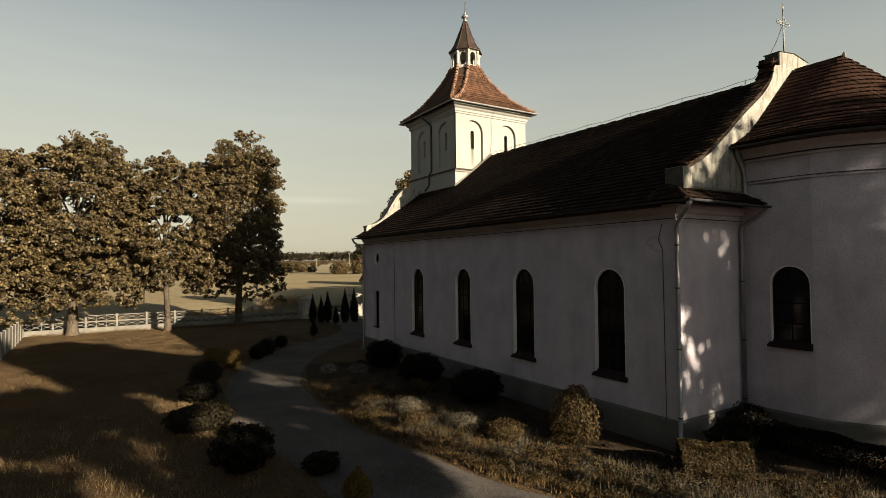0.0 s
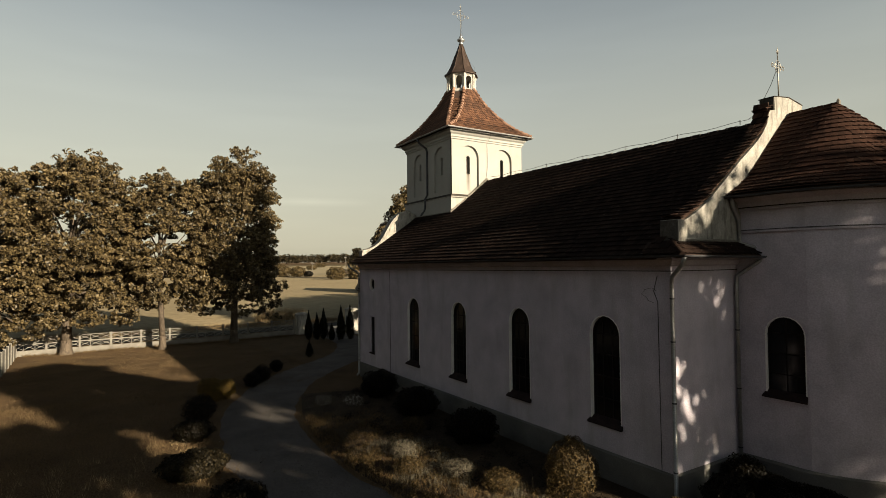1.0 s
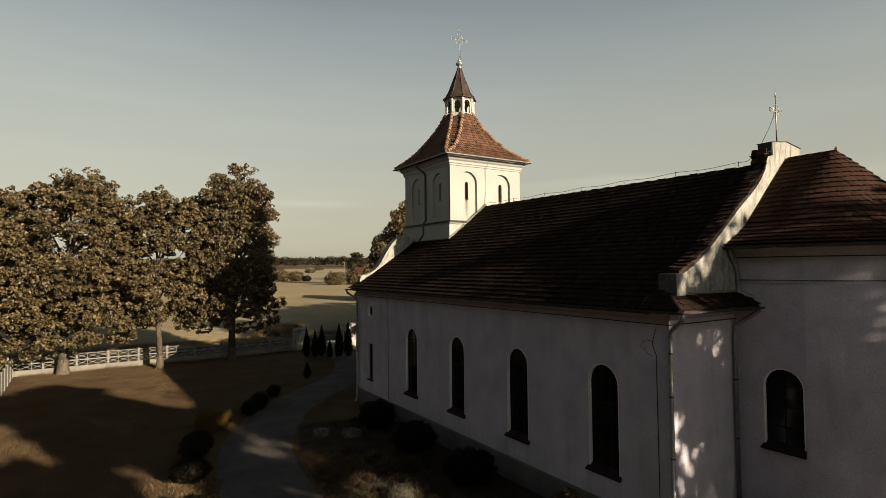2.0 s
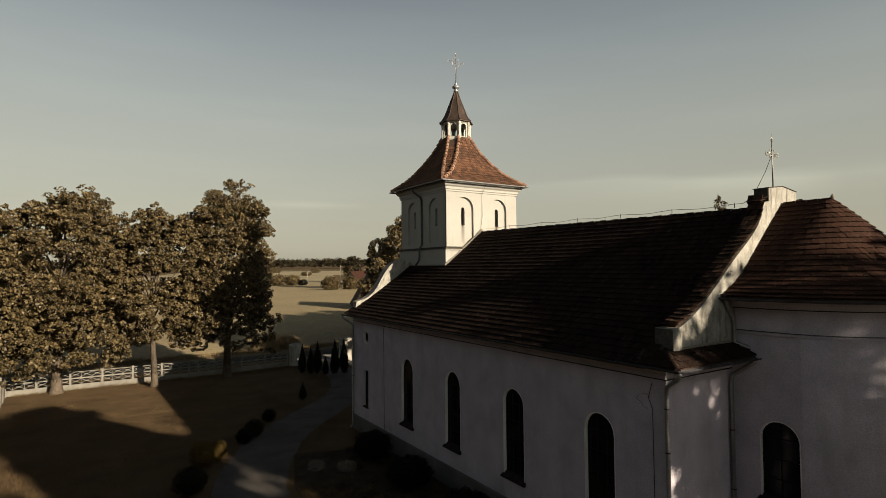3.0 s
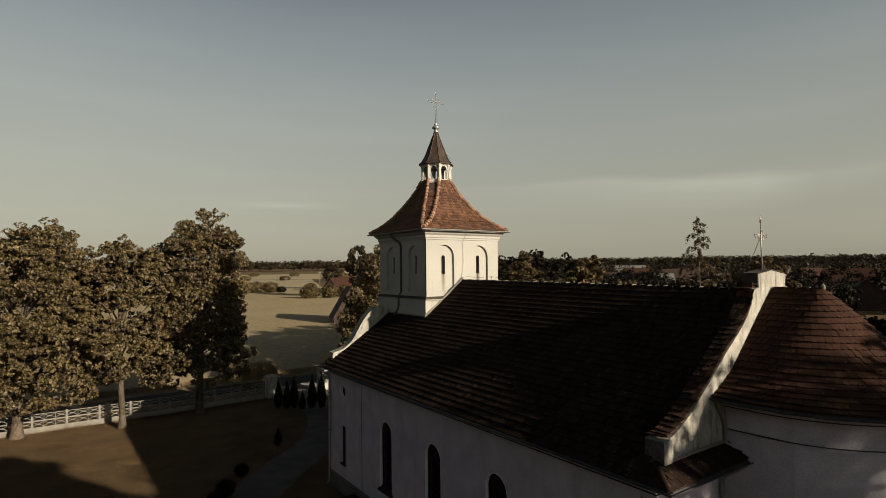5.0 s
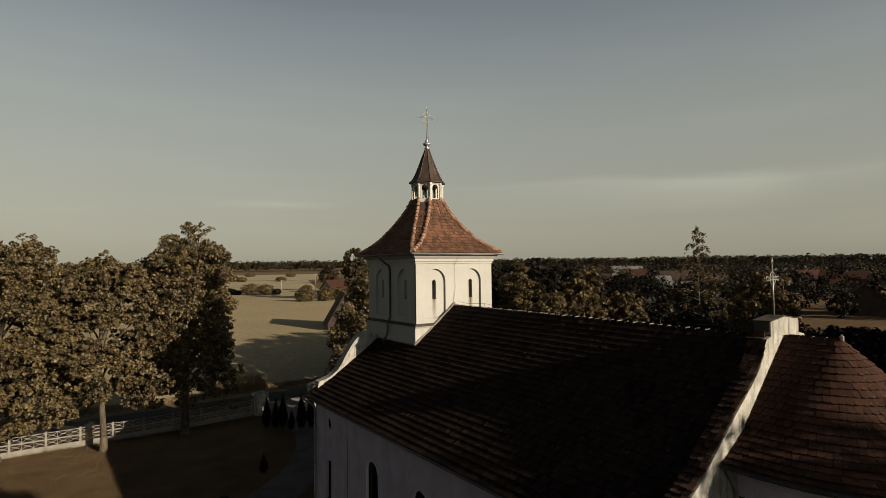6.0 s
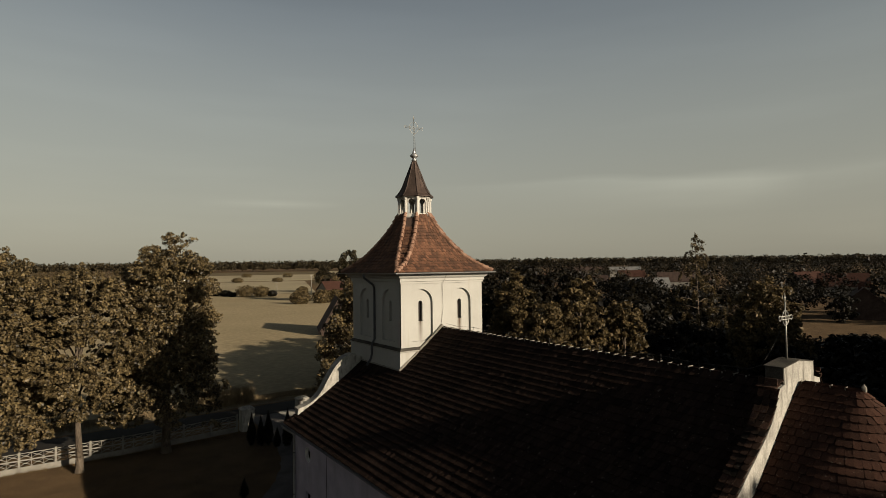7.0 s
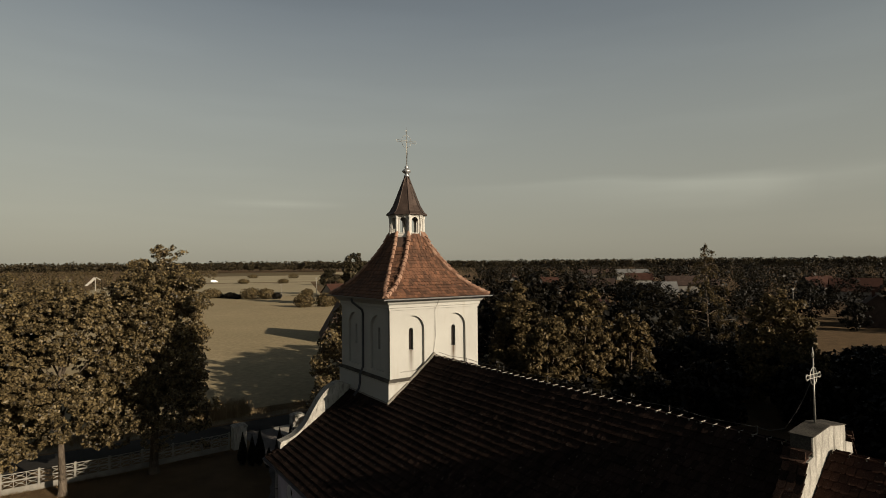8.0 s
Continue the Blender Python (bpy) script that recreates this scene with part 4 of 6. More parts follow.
apse_roof = part("apse_roof", Build().add(verts, faces), roof_deck, church, "rounded apse roof of brown clay tiles")
a_spots = []
s, i = -0.012, 0
while s < 0.965:
    grade = (cast(min(1.0, s + 0.03)) - cast(max(0.0, s))) / 0.03 * (ATOP - AEAVE) / AER if s < 0.96 else 0.85
    z = AEAVE + (ATOP - AEAVE) * cast(max(0.0, s))
    for side in (-1, 1):
        # the flank, between the nave and the point of the ridge
        for j in range(11):
            y = -0.22 - (j + 0.5 * (i % 2)) * TW
            if y < ACY + (APEX - ACY) * s:
                break
            a_spots.append(jitter(slope_frame((AX + side * AER * (1 - s), y, z), (0, side, 0), (-side, 0, grade)), 0.7))
    count = max(4, round(math.pi * AER * (1 - s) / 0.175))
    cy = ACY + (APEX - ACY) * s
    for j in range(count + 1):
        a = math.pi + math.pi * (j + 0.5 * (i % 2)) / count
        if a > 2 * math.pi:
            continue
        o = Vector((math.cos(a), math.sin(a), 0))
        a_spots.append(jitter(slope_frame((AX + o.x * AER * (1 - s), cy + o.y * AER * (1 - s), z), (-o.y, o.x, 0), (-o.x, -o.y, grade)), 0.9))
    s += 0.25 / math.hypot(1, grade) / AER
    i += 1
lay("roof_tile", a_spots, brown_tile, apse_roof, 300, (3.4, -3.0, 9.6), tile_shape(TW, 0.34, 0.02, 0.045))
lay("ridge_tile", [slope_frame((AX, -0.25 - i * 0.34, ATOP + 0.01), (1, 0, 0), (0, -1, 0.04)) for i in range(4)], brown_tile, apse_roof, 4, (0, 0, 0), half_round(0.12, 0.40))
lay("mortar_joint", [slope_frame((AX, -0.27 - i * 0.34, ATOP + 0.02), (1, 0, 0), (0, -1, 0)) for i in range(4)], mortar, apse_roof, 4, (0, 0, 0), half_round(0.135, 0.025, 6, 1.0))
part("ridge_knob", Build().lathe(AX, APEX - 0.06, [(0.06, ATOP - 0.04), (0.06, ATOP + 0.08), (0.03, ATOP + 0.12), (0.012, ATOP + 0.15)], 8), mortar, apse_roof)

# gutters and downpipes
def gutter(name, rail, mat):
    sec = [(0.0, 0.0)] + [(0.07 + 0.07 * math.cos(a), 0.0 + 0.07 * math.sin(a)) for a in np.linspace(math.pi, 2 * math.pi, 7)] + [(0.125, 0.0), (0.07, -0.055), (0.012, 0.0)]
    return part(name, Build().sweep(sec, rail), mat, church, "half-round sheet metal gutter")


gutter("gutter", [((EX - 0.02, 22.1, 6.99), (-1, 0)), ((EX - 0.02, -0.80, 7.03), (-1, -1)), ((3.45, -0.80, 7.00), (0, -1))], dark_pipe)
gutter("gutter", [((p[0], p[1], AEAVE - 0.01 - 0.035 * abs(math.sin(1.7 * i))), o) for i, (p, o) in enumerate(apse_line(AER + 0.02, 28))], dark_pipe)
gutter("gutter", [((TCX - 3.18, TCY - 3.28, 14.98), (-1, -1)), ((TCX + 3.18, TCY - 3.28, 14.98), (1, -1)), ((TCX + 3.18, TCY + 3.28, 14.98), (1, 1)), ((TCX - 3.18, TCY + 3.28, 14.98), (-1, 1)), ((TCX - 3.18, TCY - 3.28, 14.98), (-1, -1))], zinc)


def downpipe(pts, mat, brackets=()):
    ob = part("downpipe", Build().tube(pts, 0.062, 10), mat, church, "round rain downpipe", smooth=True)
    for x, y, z in brackets:
        part("bracket", Build().lathe(x, y, [(0.068, z), (0.068, z + 0.04)], 10), dark_pipe, ob)


downpipe([(-0.62, -0.86, 6.96), (-0.55, -0.75, 6.78), (-0.14, -0.14, 6.42), (-0.10, -0.10, 6.2), (-0.10, -0.10, 0.12), (-0.22, -0.16, 0.04)], zinc, [(-0.10, -0.10, z) for z in (1.0, 2.9, 4.6, 5.8)])
downpipe([(3.42, -0.84, 6.95), (3.30, -0.6, 6.75), (3.16, -0.13, 6.4), (3.14, -0.11, 6.1), (3.14, -0.11, -0.1)], zinc, [(3.14, -0.11, z) for z in (1.1, 2.9, 4.7)])
downpipe([(2.62, -0.28, 8.88), (2.70, -0.30, 8.55), (3.02, -0.26, 8.2), (3.10, -0.26, 8.0), (3.10, -0.26, 7.42), (3.3, -0.5, 7.3), (3.62, -0.95, 7.14)], zinc)
downpipe([(-0.66, 22.05, 6.95), (-0.6, 22.0, 6.75), (-0.14, 21.72, 6.4), (-0.10, 21.70, 6.2), (-0.10, 21.70, 0.25), (-0.25, 21.7, 0.1)], zinc, [(-0.10, 21.70, z) for z in (1.0, 3.2, 5.4)])
downpipe([(3.40, 20.35, 14.9), (3.45, 20.33, 14.7), (3.88, 20.1, 14.3), (3.92, 20.05, 14.1), (3.92, 20.05, 11.3), (3.72, 20.02, 11.0), (3.72, 20.0, 10.5), (3.60, 19.9, 10.25), (3.3, 19.8, 9.95)], dark_pipe, [(3.92, 20.05, z) for z in (11.8, 13.4)])
# conductor wires
def wire(pts, r=0.009, name="conductor_wire"):
    return part(name, Build().tube(pts, r, 5), wire_mat, church)


ridge_wire = [(AX, y, nave_z(AX, y) + 0.17 + 0.03 * math.cos((y - 1.5) * 2 * math.pi / 2.6)) for y in np.arange(1.2, 16.9, 0.325)]
wire(ridge_wire)
for y in np.arange(1.5, 16.9, 2.6):
    part("wire_post", Build().tube([(AX, y, nave_z(AX, y) + 0.05), (AX, y, nave_z(AX, y) + 0.24)], 0.014, 6), wire_mat, church)
wire([(AX, 1.2, RIDGE_Z + 0.2), (6.4, 0.75, 12.25), (6.35, 0.45, 12.75), (6.42, 0.3, 13.1), (6.5, 0.12, 13.65)])
wire([(6.5, 17.22, 12.2), (6.62, 17.2, 13.0), (6.58, 17.2, 14.3), (6.7, 16.93, 14.9), (6.85, 16.7, 15.06), (6.85, 17.8, 15.98), (6.8, 18.7, 17.3), (6.75, 18.85, 18.4), (6.75, 18.6, 19.6), (6.72, 19.3, 20.3), (6.7, 19.9, 21.7), (6.66, 20.0, 23.6)], 0.008)
wire([(-0.02, 17.6, 6.5), (-0.02, 17.55, 0.2)], 0.011)
wire([(-0.012, 0.47, 6.02), (-0.012, 0.62, 6.10), (-0.012, 0.86, 6.04), (-0.012, 0.98, 5.9), (-0.012, 0.80, 5.82), (-0.012, 0.74, 5.72), (-0.012, 0.55, 5.66)], 0.006, "plaster_crack")
wire([(-0.02, 0.42, 6.45), (-0.02, 0.55, 6.0), (-0.02, 0.42, 5.7), (-0.02, 0.40, 0.2)], 0.011)
# lime mortar fillets where the tower meets the nave roof
part("mortar_fillet", Build().tube([(x, 17.14 + 0.02 * math.sin(x * 9), nave_z(x, 17.14) + 0.08 + 0.02 * math.sin(x * 5)) for x in np.linspace(3.80, AX, 16)], 0.085, 6), mortar, church)
part("mortar_fillet", Build().tube([(3.82, y, nave_z(3.82, y) + 0.06) for y in np.linspace(17.1, 21.4, 12)], 0.05, 6), mortar, church)

# ---- ground ----
def smoothstep(a, b, t):
    t = max(0.0, min(1.0, (t - a) / (b - a)))
    return t * t * (3 - 2 * t)


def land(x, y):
    """Height of the ground: it falls a little towards the road; the slow rise in the distance is added to lift far
    ground to the horizon.
    """
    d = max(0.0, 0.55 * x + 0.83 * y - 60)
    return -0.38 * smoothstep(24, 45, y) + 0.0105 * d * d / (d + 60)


def axis(fine0, fine1, step):
    far = [3, 7, 14, 28, 55, 110, 220, 450, 900, 1800, 3000]
    mid = list(np.arange(fine0, fine1 + 1e-6, step))
    return [fine0 - d for d in reversed(far)] + mid + [fine1 + d for d in far]


def sheet(name, xs, ys, height, mat, label, kind="structure", category="", uneven=0.0):
    gx, gy = np.meshgrid(xs, ys)
    z = np.array([[height(x, y) + (uneven * noise.noise((x * 0.35, y * 0.35, 3.1)) if abs(x) < 80 and abs(y) < 90 else 0) for x in xs] for y in ys])
    verts = np.stack([gx, gy, z], -1).reshape(-1, 3)
    nx, ny = len(xs), len(ys)
    idx = np.arange(nx * ny).reshape(ny, nx)
    faces = np.stack([idx[:-1, :-1], idx[:-1, 1:], idx[1:, 1:], idx[1:, :-1]], -1).reshape(-1, 4)
    ob = cloud(name, verts, faces, mat)
    return tagged(ob, label, category or name, kind=kind)


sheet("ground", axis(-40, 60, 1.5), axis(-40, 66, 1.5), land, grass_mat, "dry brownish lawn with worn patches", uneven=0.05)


def ribbon(name, centre, half, mat, label, lift=0.03, n=8, edge=0.12, crown=0.0):
    """A strip of ground along a centre line, with ragged edges."""
    line = smooth_line([Vector((x, y, 0)) for x, y in centre], n)
    verts, faces = [], []
    cols = 7
    for i, p in enumerate(line):
        d = (line[min(i + 1, len(line) - 1)] - line[max(0, i - 1)]).normalized()
        side = Vector((d.y, -d.x, 0))
        w = half if not hasattr(half, "__len__") else half[0] + (half[1] - half[0]) * i / (len(line) - 1)
        for k in range(cols):
            s = -1 + 2 * k / (cols - 1)
            ww = w + (edge * noise.noise((p.x * 0.8, p.y * 0.8, 5.0 + s)) if abs(s) == 1 else 0)
            q = p + side * (s * ww)
            verts.append((q.x, q.y, land(q.x, q.y) + lift + crown * (1 - s * s) - (0.06 if abs(s) == 1 else 0) + 0.05 * noise.noise((q.x * 0.35, q.y * 0.35, 3.1))))
    faces = [(i * cols + k, i * cols + k + 1, (i + 1) * cols + k + 1, (i + 1) * cols + k) for i in range(len(line) - 1) for k in range(cols - 1)]
    return tagged(part(name, Build().add(verts, faces), mat, smooth=True), label, name, kind="structure")


PATH_LINE = [(14, -14.5), (4, -10.9), (-2.9, -6.6), (-5.7, -2.6), (-7.1, 1.5), (-7.9, 5.6), (-8.25, 10.2), (-7.65, 15.4), (-5.6, 20.6), (-2.2, 25.2), (2.6, 30.0), (6.0, 37.0), (7.2, 45.0), (7.6, 52.0)]
ribbon("path", PATH_LINE, 1.85, asphalt, "curved worn asphalt churchyard path with fallen leaves", 0.035, 10, 0.25)
ribbon("road", [(-160, 55.5), (-60, 54.2), (-20, 53.9), (0, 54.0), (14, 54.3), (40, 55.0), (140, 62)], 2.3, road_mat, "grey asphalt village road beyond the fence", 0.05, 6, 0.1, 0.04)
# pale strip for the sunlit stretch of the drive, sunlight put into the colour
sunlit_drive_mat = material("sunlit_drive", (0.20, 0.185, 0.16), (0.32, 0.30, 0.26), 0.8, 0.95, bump=0.01, fine=20, grain=0.2)
ribbon("drive", [(10.1, 41.5), (10.1, 45), (10.1, 49), (10.0, 52.2)], 0.95, sunlit_drive_mat, "drive through the churchyard gate, sunlight put into its pale colour", 0.05, 6, 0.05)
ribbon("verge", [(-160, 58.9), (-60, 57.6), (-20, 57.4), (0, 57.6), (14, 58.0), (40, 58.6), (140, 66)], 1.1, verge_mat, "dry grass verge along the road", 0.03, 6, 0.3)

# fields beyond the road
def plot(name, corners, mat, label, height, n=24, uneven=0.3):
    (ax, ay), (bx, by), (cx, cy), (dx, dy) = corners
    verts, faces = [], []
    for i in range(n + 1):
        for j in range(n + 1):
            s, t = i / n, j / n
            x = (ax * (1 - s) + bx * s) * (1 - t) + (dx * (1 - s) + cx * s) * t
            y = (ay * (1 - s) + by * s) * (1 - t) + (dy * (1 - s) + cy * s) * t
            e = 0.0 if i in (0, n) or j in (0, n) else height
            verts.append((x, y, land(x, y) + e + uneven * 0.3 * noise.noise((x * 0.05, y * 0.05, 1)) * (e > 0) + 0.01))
    for i in range(n):
        for j in range(n):
            k = i * (n + 1) + j
            faces.append((k, k + n + 1, k + n + 2, k + 1))
    return tagged(part(name, Build().add(verts, faces), mat, smooth=True), label, "field", kind="structure")


stubble = material("pale_stubble", (0.216, 0.18, 0.1152), (0.288, 0.2448, 0.1584), 0.02, 0.95, bump=0.05, fine=1.0, grain=0.12)
meadow = material("dry_meadow", (0.07, 0.0546, 0.0294), (0.126, 0.0966, 0.0525), 0.03, 0.95, bump=0.06, fine=1.0, grain=0.2)
plot("field", [(-70, 61), (60, 62), (104, 184), (-30, 320)], field_mat, "ripe beige grain field", 0.7)
plot("field", [(-28, 323), (106, 186), (150, 272), (-18, 333)], field_mat, "strip of beige stubble by the field bushes", 0.2)
plot("field", [(-260, 64), (-72, 61.5), (-34, 320), (-230, 330)], meadow, "dry brown meadow", 0.4)
plot("field", [(-20, 335), (110, 290), (185, 505), (20, 560)], stubble, "pale stubble field", 0.3)
plot("field", [(114, 290), (210, 260), (330, 450), (190, 503)], meadow, "dry brown meadow", 0.3)
plot("field", [(22, 575), (200, 515), (330, 800), (90, 860)], stubble, "pale stubble field", 0.3)
plot("field", [(92, 875), (340, 812), (430, 1080), (160, 1160)], meadow, "dry brown meadow", 0.3)
plot("field", [(345, 800), (470, 740), (590, 960), (440, 1070)], stubble, "pale stubble field", 0.3)
plot("field", [(112, 50), (122, 30), (190, 28), (176, 60)], grass_mat, "sunlit dry meadow behind the village trees", 0.3, 10)

# ---- plants ----
nrng = np.random.default_rng(7)


def leaf_mesh(points, normals, size, spread=0.6, long=1.5):
    """Folded rhombic leaves at points; size in metres, one number or one each."""
    n = len(points)
    size = np.broadcast_to(size, (n,)) * nrng.uniform(0.6, 1.35, n)
    nor = normals + nrng.normal(0, spread, (n, 3))
    nor /= np.linalg.norm(nor, axis=1, keepdims=True) + 1e-9
    a = np.cross(nor, nrng.normal(0, 1, (n, 3)))
    a /= np.linalg.norm(a, axis=1, keepdims=True) + 1e-9
    b = np.cross(nor, a)
    s = size[:, None]
    v = np.stack([points - a * s * long / 2, points + b * s * 0.5 + nor * s * 0.12, points + a * s * long / 2, points - b * s * 0.5 + nor * s * 0.12], 1)
    base = np.arange(n)[:, None] * 4
    f = np.concatenate([base + [0, 1, 2], base + [0, 2, 3]])
    return v.reshape(-1, 3), f


def clump_points(centre, radius, count, flat=0.75, shell=0.35):
    d = nrng.normal(0, 1, (count, 3))
    d /= np.linalg.norm(d, axis=1, keepdims=True)
    r = radius * (1 - shell * nrng.random(count) ** 1.5)
    return centre + d * r[:, None] * (1, 1, flat), d


def crown_clumps(count, centre, radii, low=-0.92, full=False):
    """Clump centres in an uneven ellipsoid, mostly towards its outside."""
    out = []
    while len(out) < count:
        d = nrng.normal(0, 1, 3)
        d /= np.linalg.norm(d)
        if d[2] < low:
            continue
        lump = 0.92 + (0.11 if full else 0.20) * noise.noise(Vector(d) * 2.2 + Vector(centre) * 0.37)
        out.append(np.array(centre) + d * np.array(radii) * lump * ((0.66 + 0.34 * nrng.random()) if full else (0.45 + 0.55 * nrng.random() ** 0.5)))
    return np.array(out)


def tree(x, y, height, spread, trunk=0.3, bottom=0.25, leaves=9000, leaf=0.34, clumps=110, mat=None, label="leafy deciduous tree", group="", lean=(0, 0), category="tree", depth=None, shape=None, limb_count=22, clump=0.21, tufts=1):
    """A tree: tapered trunk and limbs, and a crown of leaf clumps with gaps."""
    global nrng
    nrng = np.random.default_rng(int(abs(x) * 131 + abs(y) * 17))
    z0 = land(x, y)
    ob = thing("tree", x, y, z0, label, category, group)
    cz = z0 + height * (bottom + 1) / 2
    rz = height * (1 - bottom) / 2
    centres = crown_clumps(clumps, (x + lean[0], y + lean[1], cz), (spread, depth or spread, rz), full=tufts > 1)
    if shape:
        k = (centres[:, 2] - z0) / height
        f = np.array([shape(t) for t in k])
        centres[:, 0] = x + lean[0] + (centres[:, 0] - x - lean[0]) * f
        centres[:, 1] = y + lean[1] + (centres[:, 1] - y - lean[1]) * f
    b = Build()
    top = Vector((x + lean[0] * 0.8, y + lean[1] * 0.8, z0 + height * 0.82))
    mid = Vector((x + lean[0] * 0.3 + nrng.normal(0, 0.15), y + lean[1] * 0.3, z0 + height * 0.4))
    b.lathe(x, y, [(trunk * 1.55, z0 - 0.2), (trunk * 1.25, z0 + 0.15), (trunk, z0 + 0.6), (trunk * 0.95, z0 + 1.2)], 10)
    b.tube([(x, y, z0 + 1.0), tuple(Vector((x, y, z0 + 1.0)).lerp(mid, 0.5)), tuple(mid), tuple(mid.lerp(top, 0.5) + Vector((nrng.normal(0, 0.2), nrng.normal(0, 0.2), 0))), tuple(top)], trunk * 0.97, 9, trunk * 0.12)
    part("trunk", b, bark, ob, smooth=True)
    for c in centres[:: max(1, len(centres) // limb_count)]:
        k = min(0.9, max(0.3, (c[2] - z0) / height - 0.12))
        s = Vector((x, y, z0 + 1.0)).lerp(mid, min(1, k * 2)) if k < 0.5 else mid.lerp(top, (k - 0.5) * 2)
        e = Vector(c)
        part("limb", Build().tube([tuple(s), tuple(s.lerp(e, 0.5) + Vector((0, 0, 0.25))), tuple(e)], trunk * 0.30, 6, trunk * 0.05), bark, ob, smooth=True)
    if tufts > 1:
        # each spray of a limb carries several drooping tufts
        off = nrng.normal(0, 1, (len(centres), tufts, 3))
        off /= np.linalg.norm(off, axis=2, keepdims=True)
        off *= (spread * clump * nrng.uniform(0.75, 1.3, (len(centres), tufts, 1))) * (1.0, 1.0, 0.62)
        off[:, :, 2] -= 0.35 * np.linalg.norm(off[:, :, :2], axis=2)
        inner = (centres[:, None, :] + off).reshape(-1, 3)
    else:
        inner = centres
    per = max(6, leaves // len(inner))
    size = spread * clump * (0.42 if tufts > 1 else 1.0)
    pts, nor = [], []
    for c in inner:
        p, d = clump_points(c, size * nrng.uniform(0.6, 1.25), per)
        pts.append(p)
        nor.append(d + (0, 0, 0.35))
    v, f = leaf_mesh(np.concatenate(pts), np.concatenate(nor), leaf)
    cloud("crown", v, f, mat or leaf_tree, ob)
    return ob


def bush(x, y, r, h, mat, label, leaves=1400, leaf=0.07, category="bush", group="", z=None, cone=False, pear=False):
    """A dense shrub: twigs under a closed coat of small leaves, with an uneven outline."""
    z0 = land(x, y) if z is None else z
    if leaf < 0.2:
        leaves, leaf = int(leaves * 2.8), leaf * 0.58
    ob = thing("bush", x, y, z0, label, category, group)
    twigs = Build()
    for k in range(7):
        a = k * 0.9
        twigs.tube([(x, y, z0 - 0.05), (x + 0.3 * r * math.cos(a), y + 0.3 * r * math.sin(a), z0 + h * 0.45), (x + 0.6 * r * math.cos(a), y + 0.6 * r * math.sin(a), z0 + h * 0.7)], 0.03, 5, 0.01)
    tagged(part("twig_tangle", twigs, bark, ob), kind="stuff")
    d = nrng.normal(0, 1, (leaves, 3))
    d /= np.linalg.norm(d, axis=1, keepdims=True)
    lump = np.array([1 + 0.26 * noise.noise(Vector(q) * 2.6 + Vector((x, y, 0))) + 0.10 * noise.noise(Vector(q) * 7 + Vector((y, x, 0))) for q in d])
    depth = 1 - 0.45 * nrng.random(leaves) ** 2.2
    p = d * (lump * depth)[:, None]
    if cone:
        t = (p[:, 2] + 1) / 2
        p[:, :2] *= np.clip(1.25 * np.clip(1 - t, 0, 1) ** 0.8 + 0.04, 0, 1)[:, None] * 1.15
    if pear:
        p[:, :2] *= (1.12 - 0.36 * p[:, 2] - 0.18 * p[:, 2] ** 2)[:, None]
    p = p * (r, r, h / 2) + (x, y, z0 + h / 2 + 0.02)
    v, f = leaf_mesh(p, d, leaf, 0.5, 1.7)
    cloud("foliage", v, f, mat, ob)
    return ob


# the trees by the road
road_trees = "trees along the road fence"
skirt = lambda t: 1.0 + max(0, 0.35 - t) * 3.0
tree(-16.2, 46.2, 18.0, 5.8, 0.42, 0.05, 100000, 0.155, 340, leaf_tree, "broad old chestnut tree with dense brownish-green crown", road_trees, (0.6, 0.3), clump=0.14, shape=skirt, tufts=8)
tree(-21.8, 46.0, 16.3, 5.7, 0.40, 0.04, 86000, 0.155, 300, leaf_tree, "broad old chestnut tree with low hanging branches", road_trees, clump=0.14, shape=skirt, tufts=8)
tree(-9.1, 44.3, 17.0, 4.1, 0.27, 0.17, 70000, 0.145, 250, leaf_tree, "slim chestnut tree with a pale leaning trunk by the fence", road_trees, (0.3, 0.6), clump=0.15, tufts=8)
tree(-2.9, 45.3, 19.7, 4.2, 0.36, 0.05, 104000, 0.15, 620, leaf_tree, "tall chestnut tree with an open top", road_trees, (0.1, 0.0), shape=lambda t: 1.0 + max(0, 0.38 - t) * 4.0 + 0.75 * max(0, t - 0.6), clump=0.145, tufts=8)

# trees at the back of the churchyard, which shade it
shade = "shade trees at the back of the churchyard"
tree(4.15, -23.0, 20.0, 3.7, 0.4, 0.45, 14000, 0.5, 170, leaf_tree, "tall leafy lime tree at the back of the churchyard", shade, shape=lambda t: 0.85 if t < 0.56 else (0.42 if t < 0.68 else (1.0 if t < 0.88 else 1.5)), clump=0.19)
tree(13.3, -25.0, 17.7, 4.3, 0.4, 0.38, 5700, 0.36, 150, leaf_tree, "leafy lime tree at the back of the churchyard", shade, (0.4, 0.0), shape=lambda t: 0.88 if t < 0.72 else 1.5, clump=0.28)
tree(19.9, -24.0, 22.1, 4.5, 0.4, 0.42, 9000, 0.55, 130, leaf_tree, "leafy lime tree at the back of the churchyard", shade)
tree(-6.0, -22.0, 10.4, 2.5, 0.2, 0.4, 1900, 0.40, 60, leaf_tree, "small leafy tree at the back of the churchyard", shade)
tree(9.0, -22.0, 14.0, 2.35, 0.2, 0.34, 640, 0.46, 64, leaf_tree, "small leafy tree at the back of the churchyard", shade, clump=0.36)
tree(-0.8, -19.5, 8.9, 3.1, 0.2, 0.45, 2600, 0.5, 50, leaf_tree, "small leafy tree at the back of the churchyard", shade)
